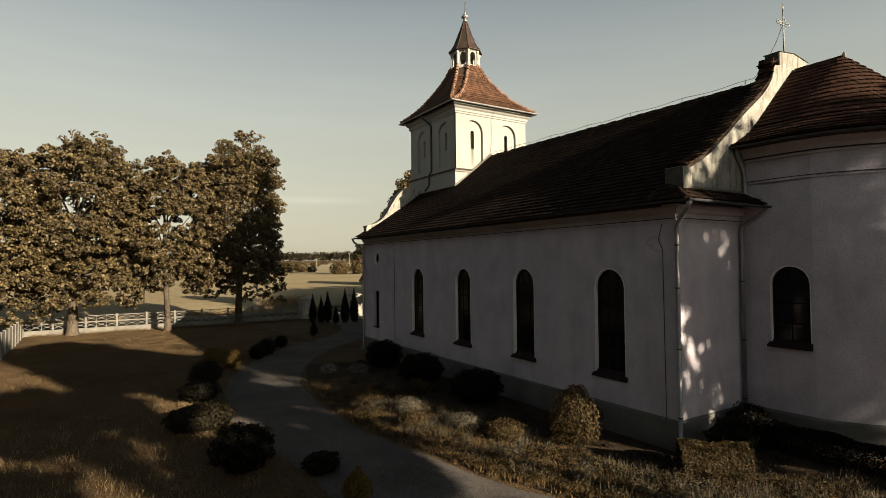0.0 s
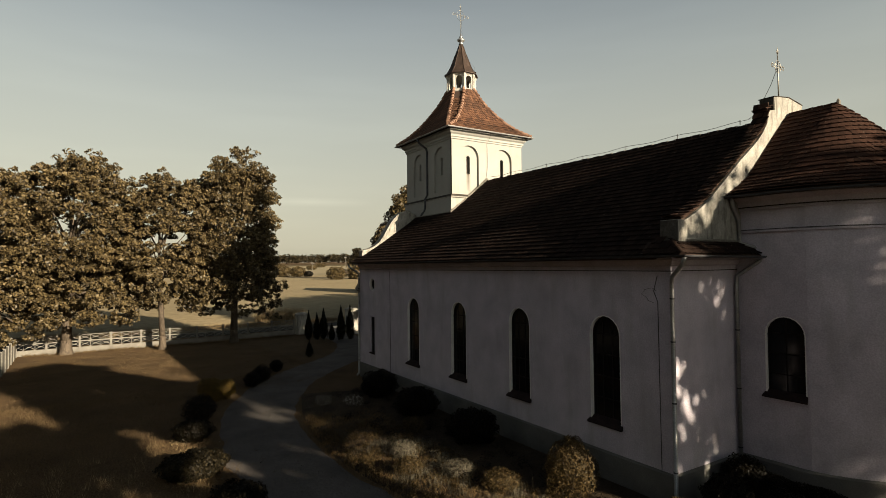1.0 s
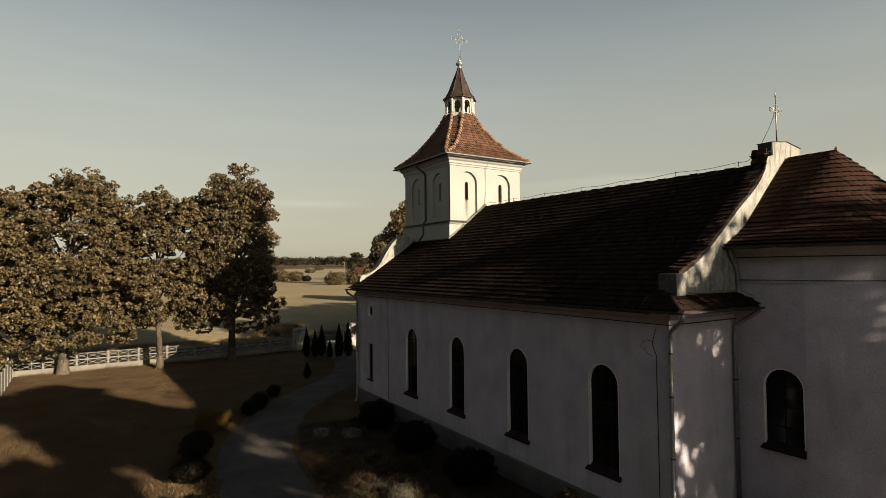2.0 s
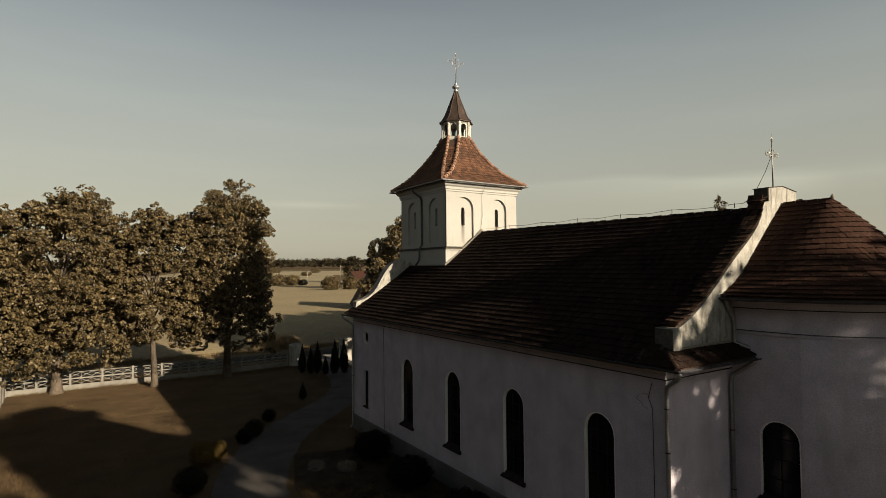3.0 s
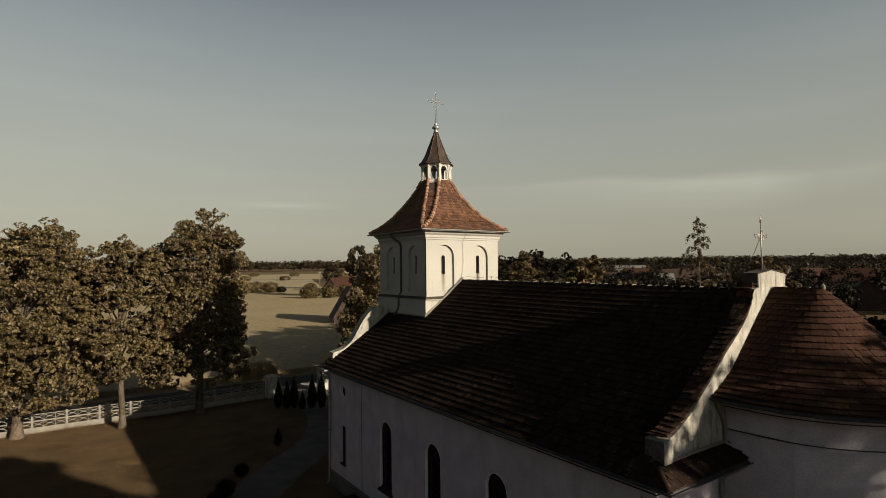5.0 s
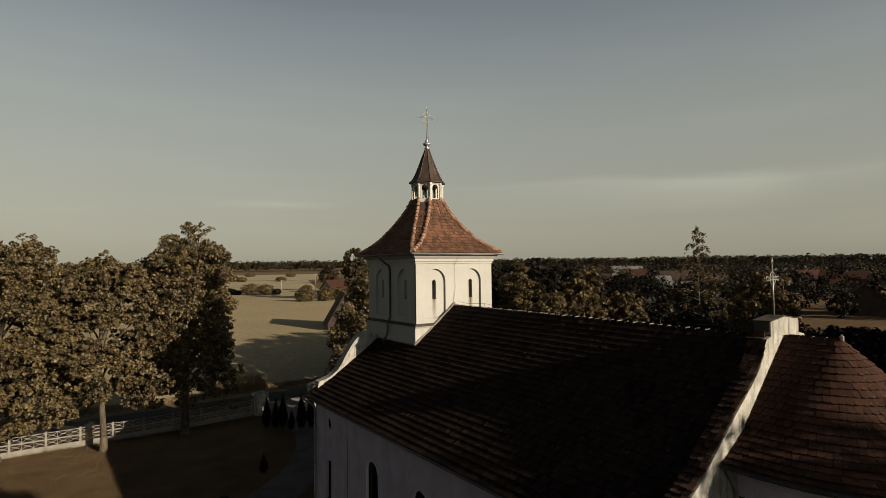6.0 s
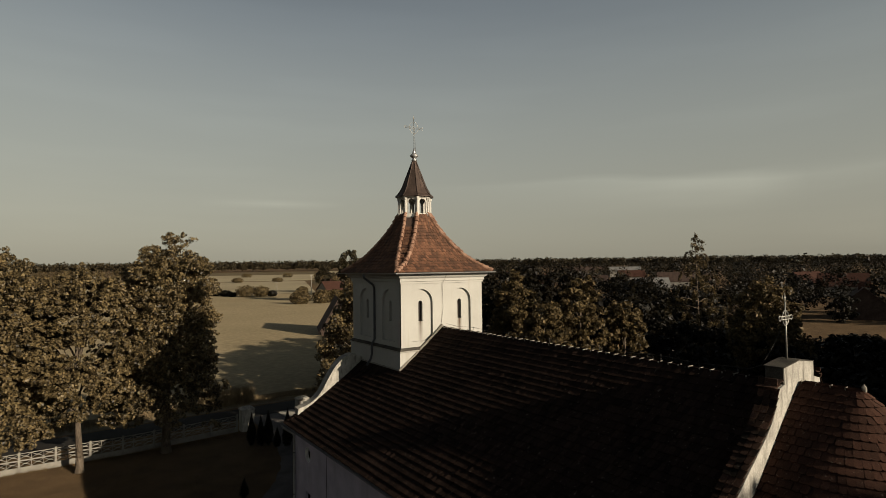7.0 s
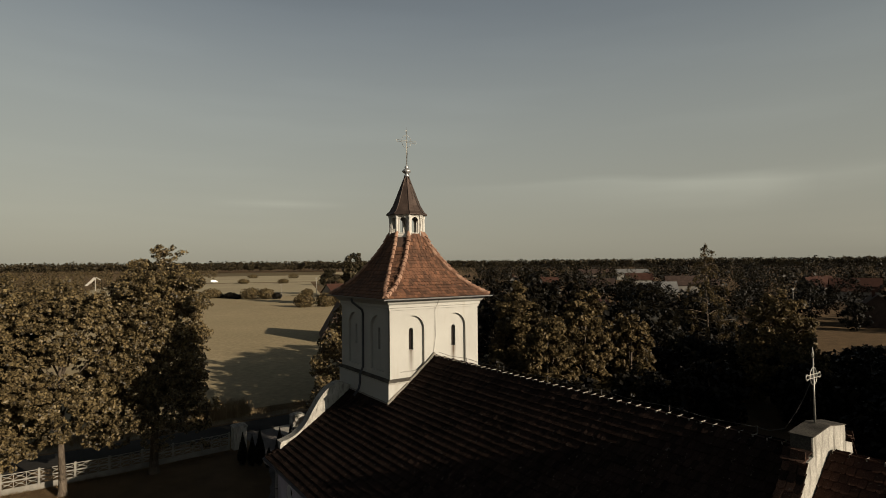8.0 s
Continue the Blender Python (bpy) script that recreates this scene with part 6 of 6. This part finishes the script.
# light and shade of these trees are put into their two leaf colours
for x, y, h, r, n, mat in ((34.8, 41.5, 15.2, 3.7, 9000, leaf_garden), (32, 34, 12.3, 3.0, 6000, leaf_garden), (38.2, 34.6, 14.8, 3.0, 7000, leaf_garden), (43.5, 32.7, 12.6, 2.6, 6000, leaf_garden), (55.8, 22.2, 13.9, 4.3, 9000, leaf_garden),
                           (52, 58, 16.3, 5.0, 5000, leaf_shaded), (47.5, 60, 16.0, 5.0, 4500, leaf_shaded), (39.5, 60.5, 16.0, 4.8, 4500, leaf_shaded), (56.5, 61, 16.2, 5.0, 4500, leaf_shaded), (31.5, 55, 13.5, 4.2, 4000, leaf_shaded), (66, 58, 15.8, 5.0, 4500, leaf_shaded), (44.5, 52, 15.5, 4.8, 4500, leaf_shaded), (27.5, 49, 11, 3.8, 3600, leaf_shaded), (36, 48, 12.5, 4.4, 4000, leaf_shaded), (27.2, 56, 15.5, 4.0, 5000, leaf_shaded), (24.5, 54, 13.5, 4.0, 5000, leaf_shaded), (34, 60, 15.5, 4.6, 5000, leaf_shaded), (22.5, 52, 12.0, 3.8, 4500, leaf_shaded), (20.5, 50.5, 11.0, 3.8, 4500, leaf_shaded), (17.5, 48.0, 9.0, 3.6, 4000, leaf_shaded), (31, 53, 15.0, 4.0, 5000, leaf_shaded), (28, 27, 7.0, 3.6, 3600, leaf_shaded), (36, 26, 7.0, 3.8, 3600, leaf_shaded), (44, 24, 7.0, 4.0, 3600, leaf_shaded), (52, 18, 6.5, 4.0, 3600, leaf_shaded), (24, 36, 8.0, 3.6, 3600, leaf_shaded), (42, 40, 9.5, 4.2, 3600, leaf_shaded), (48, 36, 9, 4.2, 3600, leaf_shaded), (61, 61, 16.0, 5.0, 5000, leaf_shaded), (43, 62, 16.0, 5.0, 5000, leaf_shaded), (36, 58, 14, 4.5, 4000, leaf_shaded), (70, 52, 11, 5.0, 4000, leaf_shaded), (48, 44, 10.5, 4.6, 4000, leaf_shaded), (58, 40, 9.5, 4.6, 4000, leaf_shaded), (52, 30, 8.5, 4.0, 4000, leaf_shaded),
                           (66, 32, 7.5, 4.5, 3000, leaf_shaded), (62, 16, 7.0, 4.2, 3000, leaf_shaded), (74, 22, 5.5, 4.5, 3000, leaf_shaded), (84, 14, 5.5, 4.5, 3000, leaf_shaded), (80, 36, 8, 5, 3000, leaf_shaded), (78, 46, 8, 5, 3000, leaf_shaded), (90, 42, 7, 5, 3000, leaf_shaded), (101, 27.0, 3.0, 3.6, 3000, leaf_shaded), (51, 11, 6.0, 3.8, 3000, leaf_shaded), (57, 12.5, 6.0, 3.8, 3000, leaf_shaded), (63.5, 13.5, 6.0, 3.8, 3000, leaf_shaded), (70, 15, 6.0, 3.8, 3000, leaf_shaded), (45, 9, 6.0, 3.8, 3000, leaf_shaded), (58, 20, 6.5, 3.8, 3000, leaf_shaded), (60, 27, 7.5, 4.2, 3000, leaf_shaded),
                           (150, 45.5, 8.0, 3.4, 2200, leaf_shaded), (140, 62, 9.0, 4.5, 2200, leaf_shaded), (165, 62, 12, 5.0, 2600, leaf_shaded), (182, 58, 13, 6, 2600, leaf_shaded), (125, 88, 11, 5.0, 2600, leaf_shaded), (150, 100, 12, 6.0, 2600, leaf_shaded), (190, 90, 13, 6.0, 2600, leaf_shaded), (100, 70, 9, 5, 2600, leaf_shaded), (112, 60, 9, 5, 2600, leaf_shaded), (88, 62, 9, 5, 2600, leaf_shaded), (84, 82, 10, 5, 2600, leaf_shaded), (70, 74, 11, 5, 2600, leaf_shaded)):
    tree(x, y, h, r, 0.25, -0.02, int(n * 2.2) if mat is leaf_garden else int(n * 0.8), 0.23 if mat is leaf_garden else 0.40, 200 if mat is leaf_garden else 90, mat, "leafy village tree beyond the church" if mat is leaf_garden else "village tree beyond the church, shade put into its dark leaf colour", "village trees", limb_count=8, clump=0.17 if mat is leaf_garden else 0.21)


def drooping_tree(x, y, h, spread, label):
    """A thin tree with tiers of long hanging branches."""
    z0 = land(x, y)
    ob = thing("tree", x, y, z0, label, "tree", "village trees")
    part("trunk", Build().tube([(x, y, z0 - 0.2), (x + 0.15, y, z0 + h * 0.5), (x - 0.1, y + 0.1, z0 + h)], 0.12, 8, 0.02), bark, ob, smooth=True)
    pts = []
    for k in range(34):
        s = 0.38 + 0.61 * (k + nrng.random()) / 34
        a = k * 2.4 + nrng.normal(0, 0.3)
        reach = spread * (1.03 - s) / 0.6 * nrng.uniform(0.55, 1.1)
        top = Vector((x, y, z0 + h * s))
        tip = top + Vector((math.cos(a) * reach, math.sin(a) * reach, 0.15 * reach))
        end = tip + Vector((math.cos(a) * 0.4, math.sin(a) * 0.4, -0.45 * reach))
        part("limb", Build().tube([tuple(top), tuple(top.lerp(tip, 0.5) + Vector((0, 0, 0.2))), tuple(tip), tuple(end)], 0.05, 5, 0.012), bark, ob, smooth=True)
        for t in nrng.random(int(60 + 95 * reach)):
            q = top.lerp(tip, 0.35 + 0.65 * t * 1.3) if t < 0.5 else tip.lerp(end, (t - 0.5) * 2)
            pts.append((q.x + nrng.normal(0, 0.10), q.y + nrng.normal(0, 0.10), q.z - abs(nrng.normal(0, 0.28))))
    v, f = leaf_mesh(np.array(pts), np.tile((0.3, -0.3, 0.5), (len(pts), 1)), 0.11, 0.8, 2.2)
    cloud("crown", v, f, leaf_garden, ob)


drooping_tree(56.2, 30.7, 19.5, 4.3, "tall thin birch with tiers of hanging branches")
for x, y, h, r in ((68, 203, 7.5, 5.0), (76, 201, 7.0, 4.6), (82, 199, 5.0, 4.0), (66.5, 276, 7.5, 6.0), (73, 272, 7.0, 5.0), (52, 296, 6.5, 6.0), (60, 290, 4.0, 4.0), (44, 300, 5, 5), (30, 306, 5, 6), (36, 299, 3.5, 3), (40, 303, 3, 3), (48, 301, 3.6, 3), (56, 296, 3.2, 2.6), (22, 308, 4, 4), (14, 312, 4, 4), (78, 270, 4, 3), (62, 283, 3, 2.5), (150, 480, 9, 6), (120, 500, 9, 6), (60, 545, 10, 7), (90, 530, 7, 5), (215, 640, 12, 8), (180, 690, 10, 8), (100, 285, 5, 4), (88, 196, 4.5, 4.0), (94, 193, 4.5, 4.0), (166, 420, 20, 8), (176, 415, 17, 7), (97, 246, 4.4, 4.2), (101.5, 244, 4.6, 4.2), (106, 242, 4.3, 4.2), (110.5, 240, 4.6, 4.2), (115, 238, 4.4, 4.2)):
    bush(x, y, r * 0.8, h * (0.8 if y < 400 else 0.5), leaf_garden if h > 4.2 else leaf_shaded, "rounded brownish bush at a field edge", 1100, 0.5, "bush", "field bushes")


render_wall = material("house_render", (0.1125, 0.105, 0.09375), (0.1875, 0.1762, 0.1575), 0.6, 0.9, fine=8, grain=0.1, bump=0.01)
house_tile = material("house_roof_tile", (0.0236, 0.0118, 0.0085), (0.0472, 0.0217, 0.0156), 0.8, 0.8, fine=3, grain=0.3, bump=0.03, stretch=(1, 1, 4))
grey_roof = material("grey_sheet_roof", (0.08, 0.08, 0.0784), (0.136, 0.1344, 0.128), 0.5, 0.7, fine=3, grain=0.15)
brown_roof = material("brown_house_roof", (0.0262, 0.0184, 0.0157), (0.0577, 0.0394, 0.0315), 0.6, 0.85, fine=3, grain=0.25)


HOUSES = []


def house(x, y, w, d, h, rise, turn, roof_mat, label, chimney=True, wall_mat=None):
    """A gabled house: w along its ridge, d across; walls, two roof slopes, windows and a chimney."""
    z = land(x, y)
    HOUSES.append((x, y))
    ob = thing("house", x, y, z, label, "house", "village houses")
    m = pose(x, y, z, 0, 0, turn)
    put = lambda b: Build().add([m @ Vector(p) for p in b.v], b.f)
    walls = Build()
    walls.add([(-w / 2, -d / 2, -0.5), (w / 2, -d / 2, -0.5), (w / 2, d / 2, -0.5), (-w / 2, d / 2, -0.5), (-w / 2, -d / 2, h), (w / 2, -d / 2, h), (w / 2, d / 2, h), (-w / 2, d / 2, h), (-w / 2, 0, h + rise), (w / 2, 0, h + rise)],
              [(0, 1, 5, 4), (2, 3, 7, 6), (1, 2, 6, 9, 5), (3, 0, 4, 8, 7), (4, 5, 9, 8), (6, 7, 8, 9), (0, 3, 2, 1)])
    part("wall", put(walls), wall_mat or render_wall, ob)
    o = 0.5
    for s in (-1, 1):
        k = rise / (d / 2)
        b = Build().add([(-w / 2 - o, s * (d / 2 + o), h - o * k + 0.06), (w / 2 + o, s * (d / 2 + o), h - o * k + 0.06), (w / 2 + o, 0, h + rise + 0.06), (-w / 2 - o, 0, h + rise + 0.06),
                         (-w / 2 - o, s * (d / 2 + o), h - o * k + 0.26), (w / 2 + o, s * (d / 2 + o), h - o * k + 0.26), (w / 2 + o, 0, h + rise + 0.28), (-w / 2 - o, 0, h + rise + 0.28)],
                        [(0, 3, 2, 1), (4, 5, 6, 7), (0, 1, 5, 4), (1, 2, 6, 5), (3, 0, 4, 7)])
        part("roof", put(b), roof_mat, ob)
    for s in (-1, 1):
        for k in np.arange(-w / 2 + 1.6, w / 2 - 1.0, 3.0):
            win = part("window", put(Build().box(k - 0.5, k + 0.5, s * d / 2 - 0.04 if s > 0 else s * d / 2 - 0.03, s * d / 2 + 0.03 if s > 0 else s * d / 2 + 0.04, 0.9, 2.2)), white_wood, ob)
            part("pane", put(Build().box(k - 0.42, k + 0.42, s * d / 2 + s * 0.032 - 0.006, s * d / 2 + s * 0.032 + 0.006, 0.98, 2.12)), glass, win)
    if chimney:
        part("chimney", put(Build().box(-w / 6 - 0.35, -w / 6 + 0.35, 0.3, 1.0, h + rise - 0.6, h + rise + 1.3)), house_tile, ob)
    return ob


house(178, 196, 11, 9, 3.2, 4.2, -20, brown_roof, "village house with a brown roof")
house(240, 196, 15, 9, 4.0, 4.0, -60, brown_roof, "long village house with a brown roof")
house(140, 118, 9, 8, 3.0, 3.6, 15, house_tile, "small village house with a red roof")
house(330, 235, 18, 10, 4.5, 4.5, -40, house_tile, "village house with a reddish roof")
house(250, 118, 12, 9, 4.0, 4.5, 30, brown_roof, "village house with a steep brown roof")
house(110, 263, 17, 10, 2.8, 4.2, 10, house_tile, "low house with a red tiled roof by the field")
house(42.0, 110.0, 12, 7.6, 2.0, 6.6, 70, brown_roof, "steep dark-roofed wooden barn behind the tree", False, brown_roof)
house(106, 101, 11, 9, 3.0, 3.6, -35, house_tile, "village house with a red roof and brick chimney")
house(211, 211, 14, 10, 4.0, 5.0, -30, house_tile, "village house with a reddish roof")
house(196, 220, 8, 9, 5.0, 5.0, 40, brown_roof, "village house with a steep gable")
house(420, 345, 46, 14, 5, 5, -40, brown_roof, "long low farm building with a brown roof", False)
house(436, 318, 30, 12, 6, 4, -40, grey_roof, "long building with a pale roof", False)
house(217, 144, 15, 10, 4.0, 4.0, -45, grey_roof, "house with a grey sheet roof")
house(268, 158, 26, 11, 5.0, 4.5, -50, brown_roof, "long house with a brown roof")
house(262, 82, 17, 10, 4.8, 5.0, -65, house_tile, "village house with white walls and a red-brown roof")
house(165, 46, 13, 10, 4.0, 4.5, 20, brown_roof, "dark village house with a steep roof", True, brown_roof)
house(300, 110, 14, 10, 4.5, 5.0, -30, house_tile, "village house with a reddish roof")

def woods(name, spots, low, high, mat, label, per=44, grain=0.42):
    """Many far trees as one mesh of leaf clumps."""
    pts, nor, size = [], [], []
    for x, y in spots:
        h = nrng.uniform(low, high)
        r = h * nrng.uniform(0.24, 0.42)
        z = land(x, y)
        lumps = [(nrng.normal(0, r * 0.45), nrng.normal(0, r * 0.45), h * nrng.uniform(0.35, 0.82)) for _ in range(4)]
        for lx, ly, lz in lumps:
            p, d = clump_points(np.array([x + lx, y + ly, z + lz]), r * nrng.uniform(0.45, 0.75), per // 4, 0.95, 0.3)
            p[:, 2] = np.maximum(p[:, 2], z + 0.1)
            pts.append(p)
            nor.append(d + (0, 0, 0.3))
            size.append(np.full(per // 4, r * grain))
    v, f = leaf_mesh(np.concatenate(pts), np.concatenate(nor), np.concatenate(size), 0.5, 1.3)
    return tagged(cloud(name, v, f, mat), label, "woods", kind="stuff")


def open_sight(spots):
    """Leaves out the spots that would stand close in front of a village house."""
    keep = []
    for x, y in spots:
        ok = True
        for hx, hy in HOUSES:
            d = Vector((hx + 9, hy + 6))
            far = d.length
            d.normalize()
            along = (x + 9) * d.x + (y + 6) * d.y
            across = abs((x + 9) * d.y - (y + 6) * d.x)
            if far * 0.8 < along < far + 8 and across < 11:
                ok = False
        if ok:
            keep.append((x, y))
    return np.array(keep)


def sector(n, a0, a1, r0, r1, power=1.0):
    """Spots between two bearings (degrees from +y towards +x) and two distances."""
    a = np.radians(nrng.uniform(a0, a1, n))
    r = r0 + (r1 - r0) * nrng.random(n) ** power
    return np.stack([np.sin(a) * r - 10, np.cos(a) * r - 6], 1)


woods("far_woods", np.concatenate([sector(1900, -14, 86, 1250, 1300), sector(900, -14, 86, 1300, 1480)]), 21, 25, leaf_far, "dark band of far woodland on the horizon", 36, 0.36)
woods("scrub_woods", np.concatenate([sector(650, -14, 3, 330, 1250, 0.8), sector(420, -14, 1, 210, 520), sector(160, 3, 12, 620, 1250)]), 5, 11, leaf_scrub, "brownish scrub woodland beyond the fields", 44, 0.3)
woods("village_woods", open_sight(np.concatenate([sector(360, 38, 84, 230, 520), sector(500, 38, 84, 500, 1250)])), 9, 17, leaf_shaded, "dark village woodland", 112, 0.17)
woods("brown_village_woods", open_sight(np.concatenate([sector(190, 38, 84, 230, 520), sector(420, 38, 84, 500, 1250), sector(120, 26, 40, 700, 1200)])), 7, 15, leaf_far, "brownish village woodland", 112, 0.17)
woods("village_trees_near", open_sight(np.concatenate([sector(90, 52, 82, 165, 240), sector(80, 48, 62, 85, 170), sector(70, 40, 56, 150, 240)])), 7, 12, leaf_shaded, "trees between village houses, shade put into their dark leaf colour", 240, 0.18)

# unseen tree belts round churchyard and gardens, added to block sky light and sun
def belt(name, line, low, high, label, step=4.5):
    spots = []
    for (ax, ay), (bx, by) in zip(line, line[1:]):
        n = int(math.hypot(bx - ax, by - ay) / step)
        spots += [(ax + (bx - ax) * k / n + nrng.normal(0, 0.8), ay + (by - ay) * k / n + nrng.normal(0, 0.8)) for k in range(n)]
    return woods(name, spots, low, high, leaf_shaded, label, 400, 0.42)


belt("tree_belt", [(-29, 2), (-29, -30)], 16, 19, "unseen belt of tall dark trees beside the churchyard, blocking sky light")
belt("tree_belt", [(-39, 46), (-36, 6)], 20, 23, "unseen belt of tall dark trees beside the churchyard, blocking sky light")
belt("tree_belt", [(-28, -34), (-16, -52), (30, -50)], 10, 12.5, "unseen belt of dark trees behind the churchyard, blocking sky light")
belt("tree_belt", [(24, -14), (44, -6), (74, 2), (104, 8)], 14, 17, "unseen belt of tall dark trees that shades the village gardens", 3.2)

# poles
pole_mat = material("weathered_pole", (0.16, 0.15, 0.13), (0.30, 0.28, 0.25), 2, 0.9, fine=10, stretch=(1, 1, 0.2))


def pole(x, y, h, label="grey power pole with a crossarm", arm=0.8):
    z = land(x, y)
    ob = thing("power_pole", x, y, z, label, "pole", "power poles")
    part("mast", Build().tube([(x, y, z - 0.3), (x, y, z + h)], 0.16, 8, 0.10), pole_mat, ob)
    part("crossarm", Build().box(x - arm, x + arm, y - 0.05, y + 0.05, z + h - 0.55, z + h - 0.42), pole_mat, ob)
    for s in (-1, 1):
        part("insulator", Build().lathe(x + s * arm * 0.85, y, [(0.05, z + h - 0.42), (0.07, z + h - 0.34), (0.05, z + h - 0.2)], 8), white_wood, ob)


for x, y, h in ((82.5, 276, 7.5), (102, 277, 10.5), (159, 63.3, 10.0), (130, 91, 5.0), (57.5, 53.0, 5.0), (175, 120, 9.0)):
    pole(x, y, h)
z = land(0, 279)
ob = thing("wind_pump", 0, 279, z, "pale slender mast with a tilted grey tail vane", "mast")
part("mast", Build().tube([(0, 279, z - 0.3), (0, 279, z + 12.5)], 0.28, 8, 0.2), pole_mat, ob)
part("vane", Build().add([(-3.9, 279, z + 9.2), (-3.1, 279, z + 8.8), (0.3, 279, z + 12.0), (-0.5, 279, z + 12.9), (-3.9, 279.2, z + 9.2), (-3.1, 279.2, z + 8.8), (0.3, 279.2, z + 12.0), (-0.5, 279.2, z + 12.9)],
                         [(0, 1, 2, 3), (7, 6, 5, 4), (0, 4, 5, 1), (1, 5, 6, 2), (2, 6, 7, 3), (3, 7, 4, 0)]), pole_mat, ob)
part("blade", Build().add([(0.1, 278.9, z + 12.6), (1.9, 278.9, z + 11.3), (2.1, 278.9, z + 11.6), (0.3, 278.9, z + 13.0), (0.1, 279.1, z + 12.6), (1.9, 279.1, z + 11.3), (2.1, 279.1, z + 11.6), (0.3, 279.1, z + 13.0)],
                          [(0, 1, 2, 3), (7, 6, 5, 4), (0, 4, 5, 1), (1, 5, 6, 2), (2, 6, 7, 3), (3, 7, 4, 0)]), pole_mat, ob)

# pale vans on the far lane
van_white = material("white_van_paint", (0.6, 0.59, 0.56), (0.72, 0.71, 0.68), 1, 0.4, fine=5, grain=0.04)
rubber = material("tyre_rubber", (0.02, 0.02, 0.02), (0.04, 0.04, 0.04), 3, 0.9)


def van(x, y, turn, length=6.2):
    z = land(x, y) + 0.3
    ob = thing("van", x, y, z, "white van standing on a far field lane", "van", "vans on the lane")
    m = pose(x, y, z, 0, 0, turn)
    side = [(-length / 2, 0.4), (length / 2, 0.4), (length / 2, 1.3), (length / 2 - 0.9, 1.5), (length / 2 - 1.7, 2.5), (-length / 2, 2.6)]
    part("body", Build().plate(side, [], lambda u, v, w: tuple(m @ Vector((u, w, v))), -1.0, 1.0), van_white, ob)
    part("windscreen", Build().add([m @ Vector(p) for p in ((length / 2 - 0.86, -0.85, 1.58), (length / 2 - 0.86, 0.85, 1.58), (length / 2 - 1.62, 0.85, 2.45), (length / 2 - 1.62, -0.85, 2.45))], [(0, 1, 2, 3)]), glass, ob)
    for u in (-length / 2 + 1.1, length / 2 - 1.1):
        for s in (-0.95, 0.95):
            part("wheel", Build().tube([m @ Vector((u, s - 0.1, 0.4)), m @ Vector((u, s + 0.1, 0.4))], 0.4, 12), rubber, ob)


van(106, 555, 8)
van(86, 560, 8, 4.6)
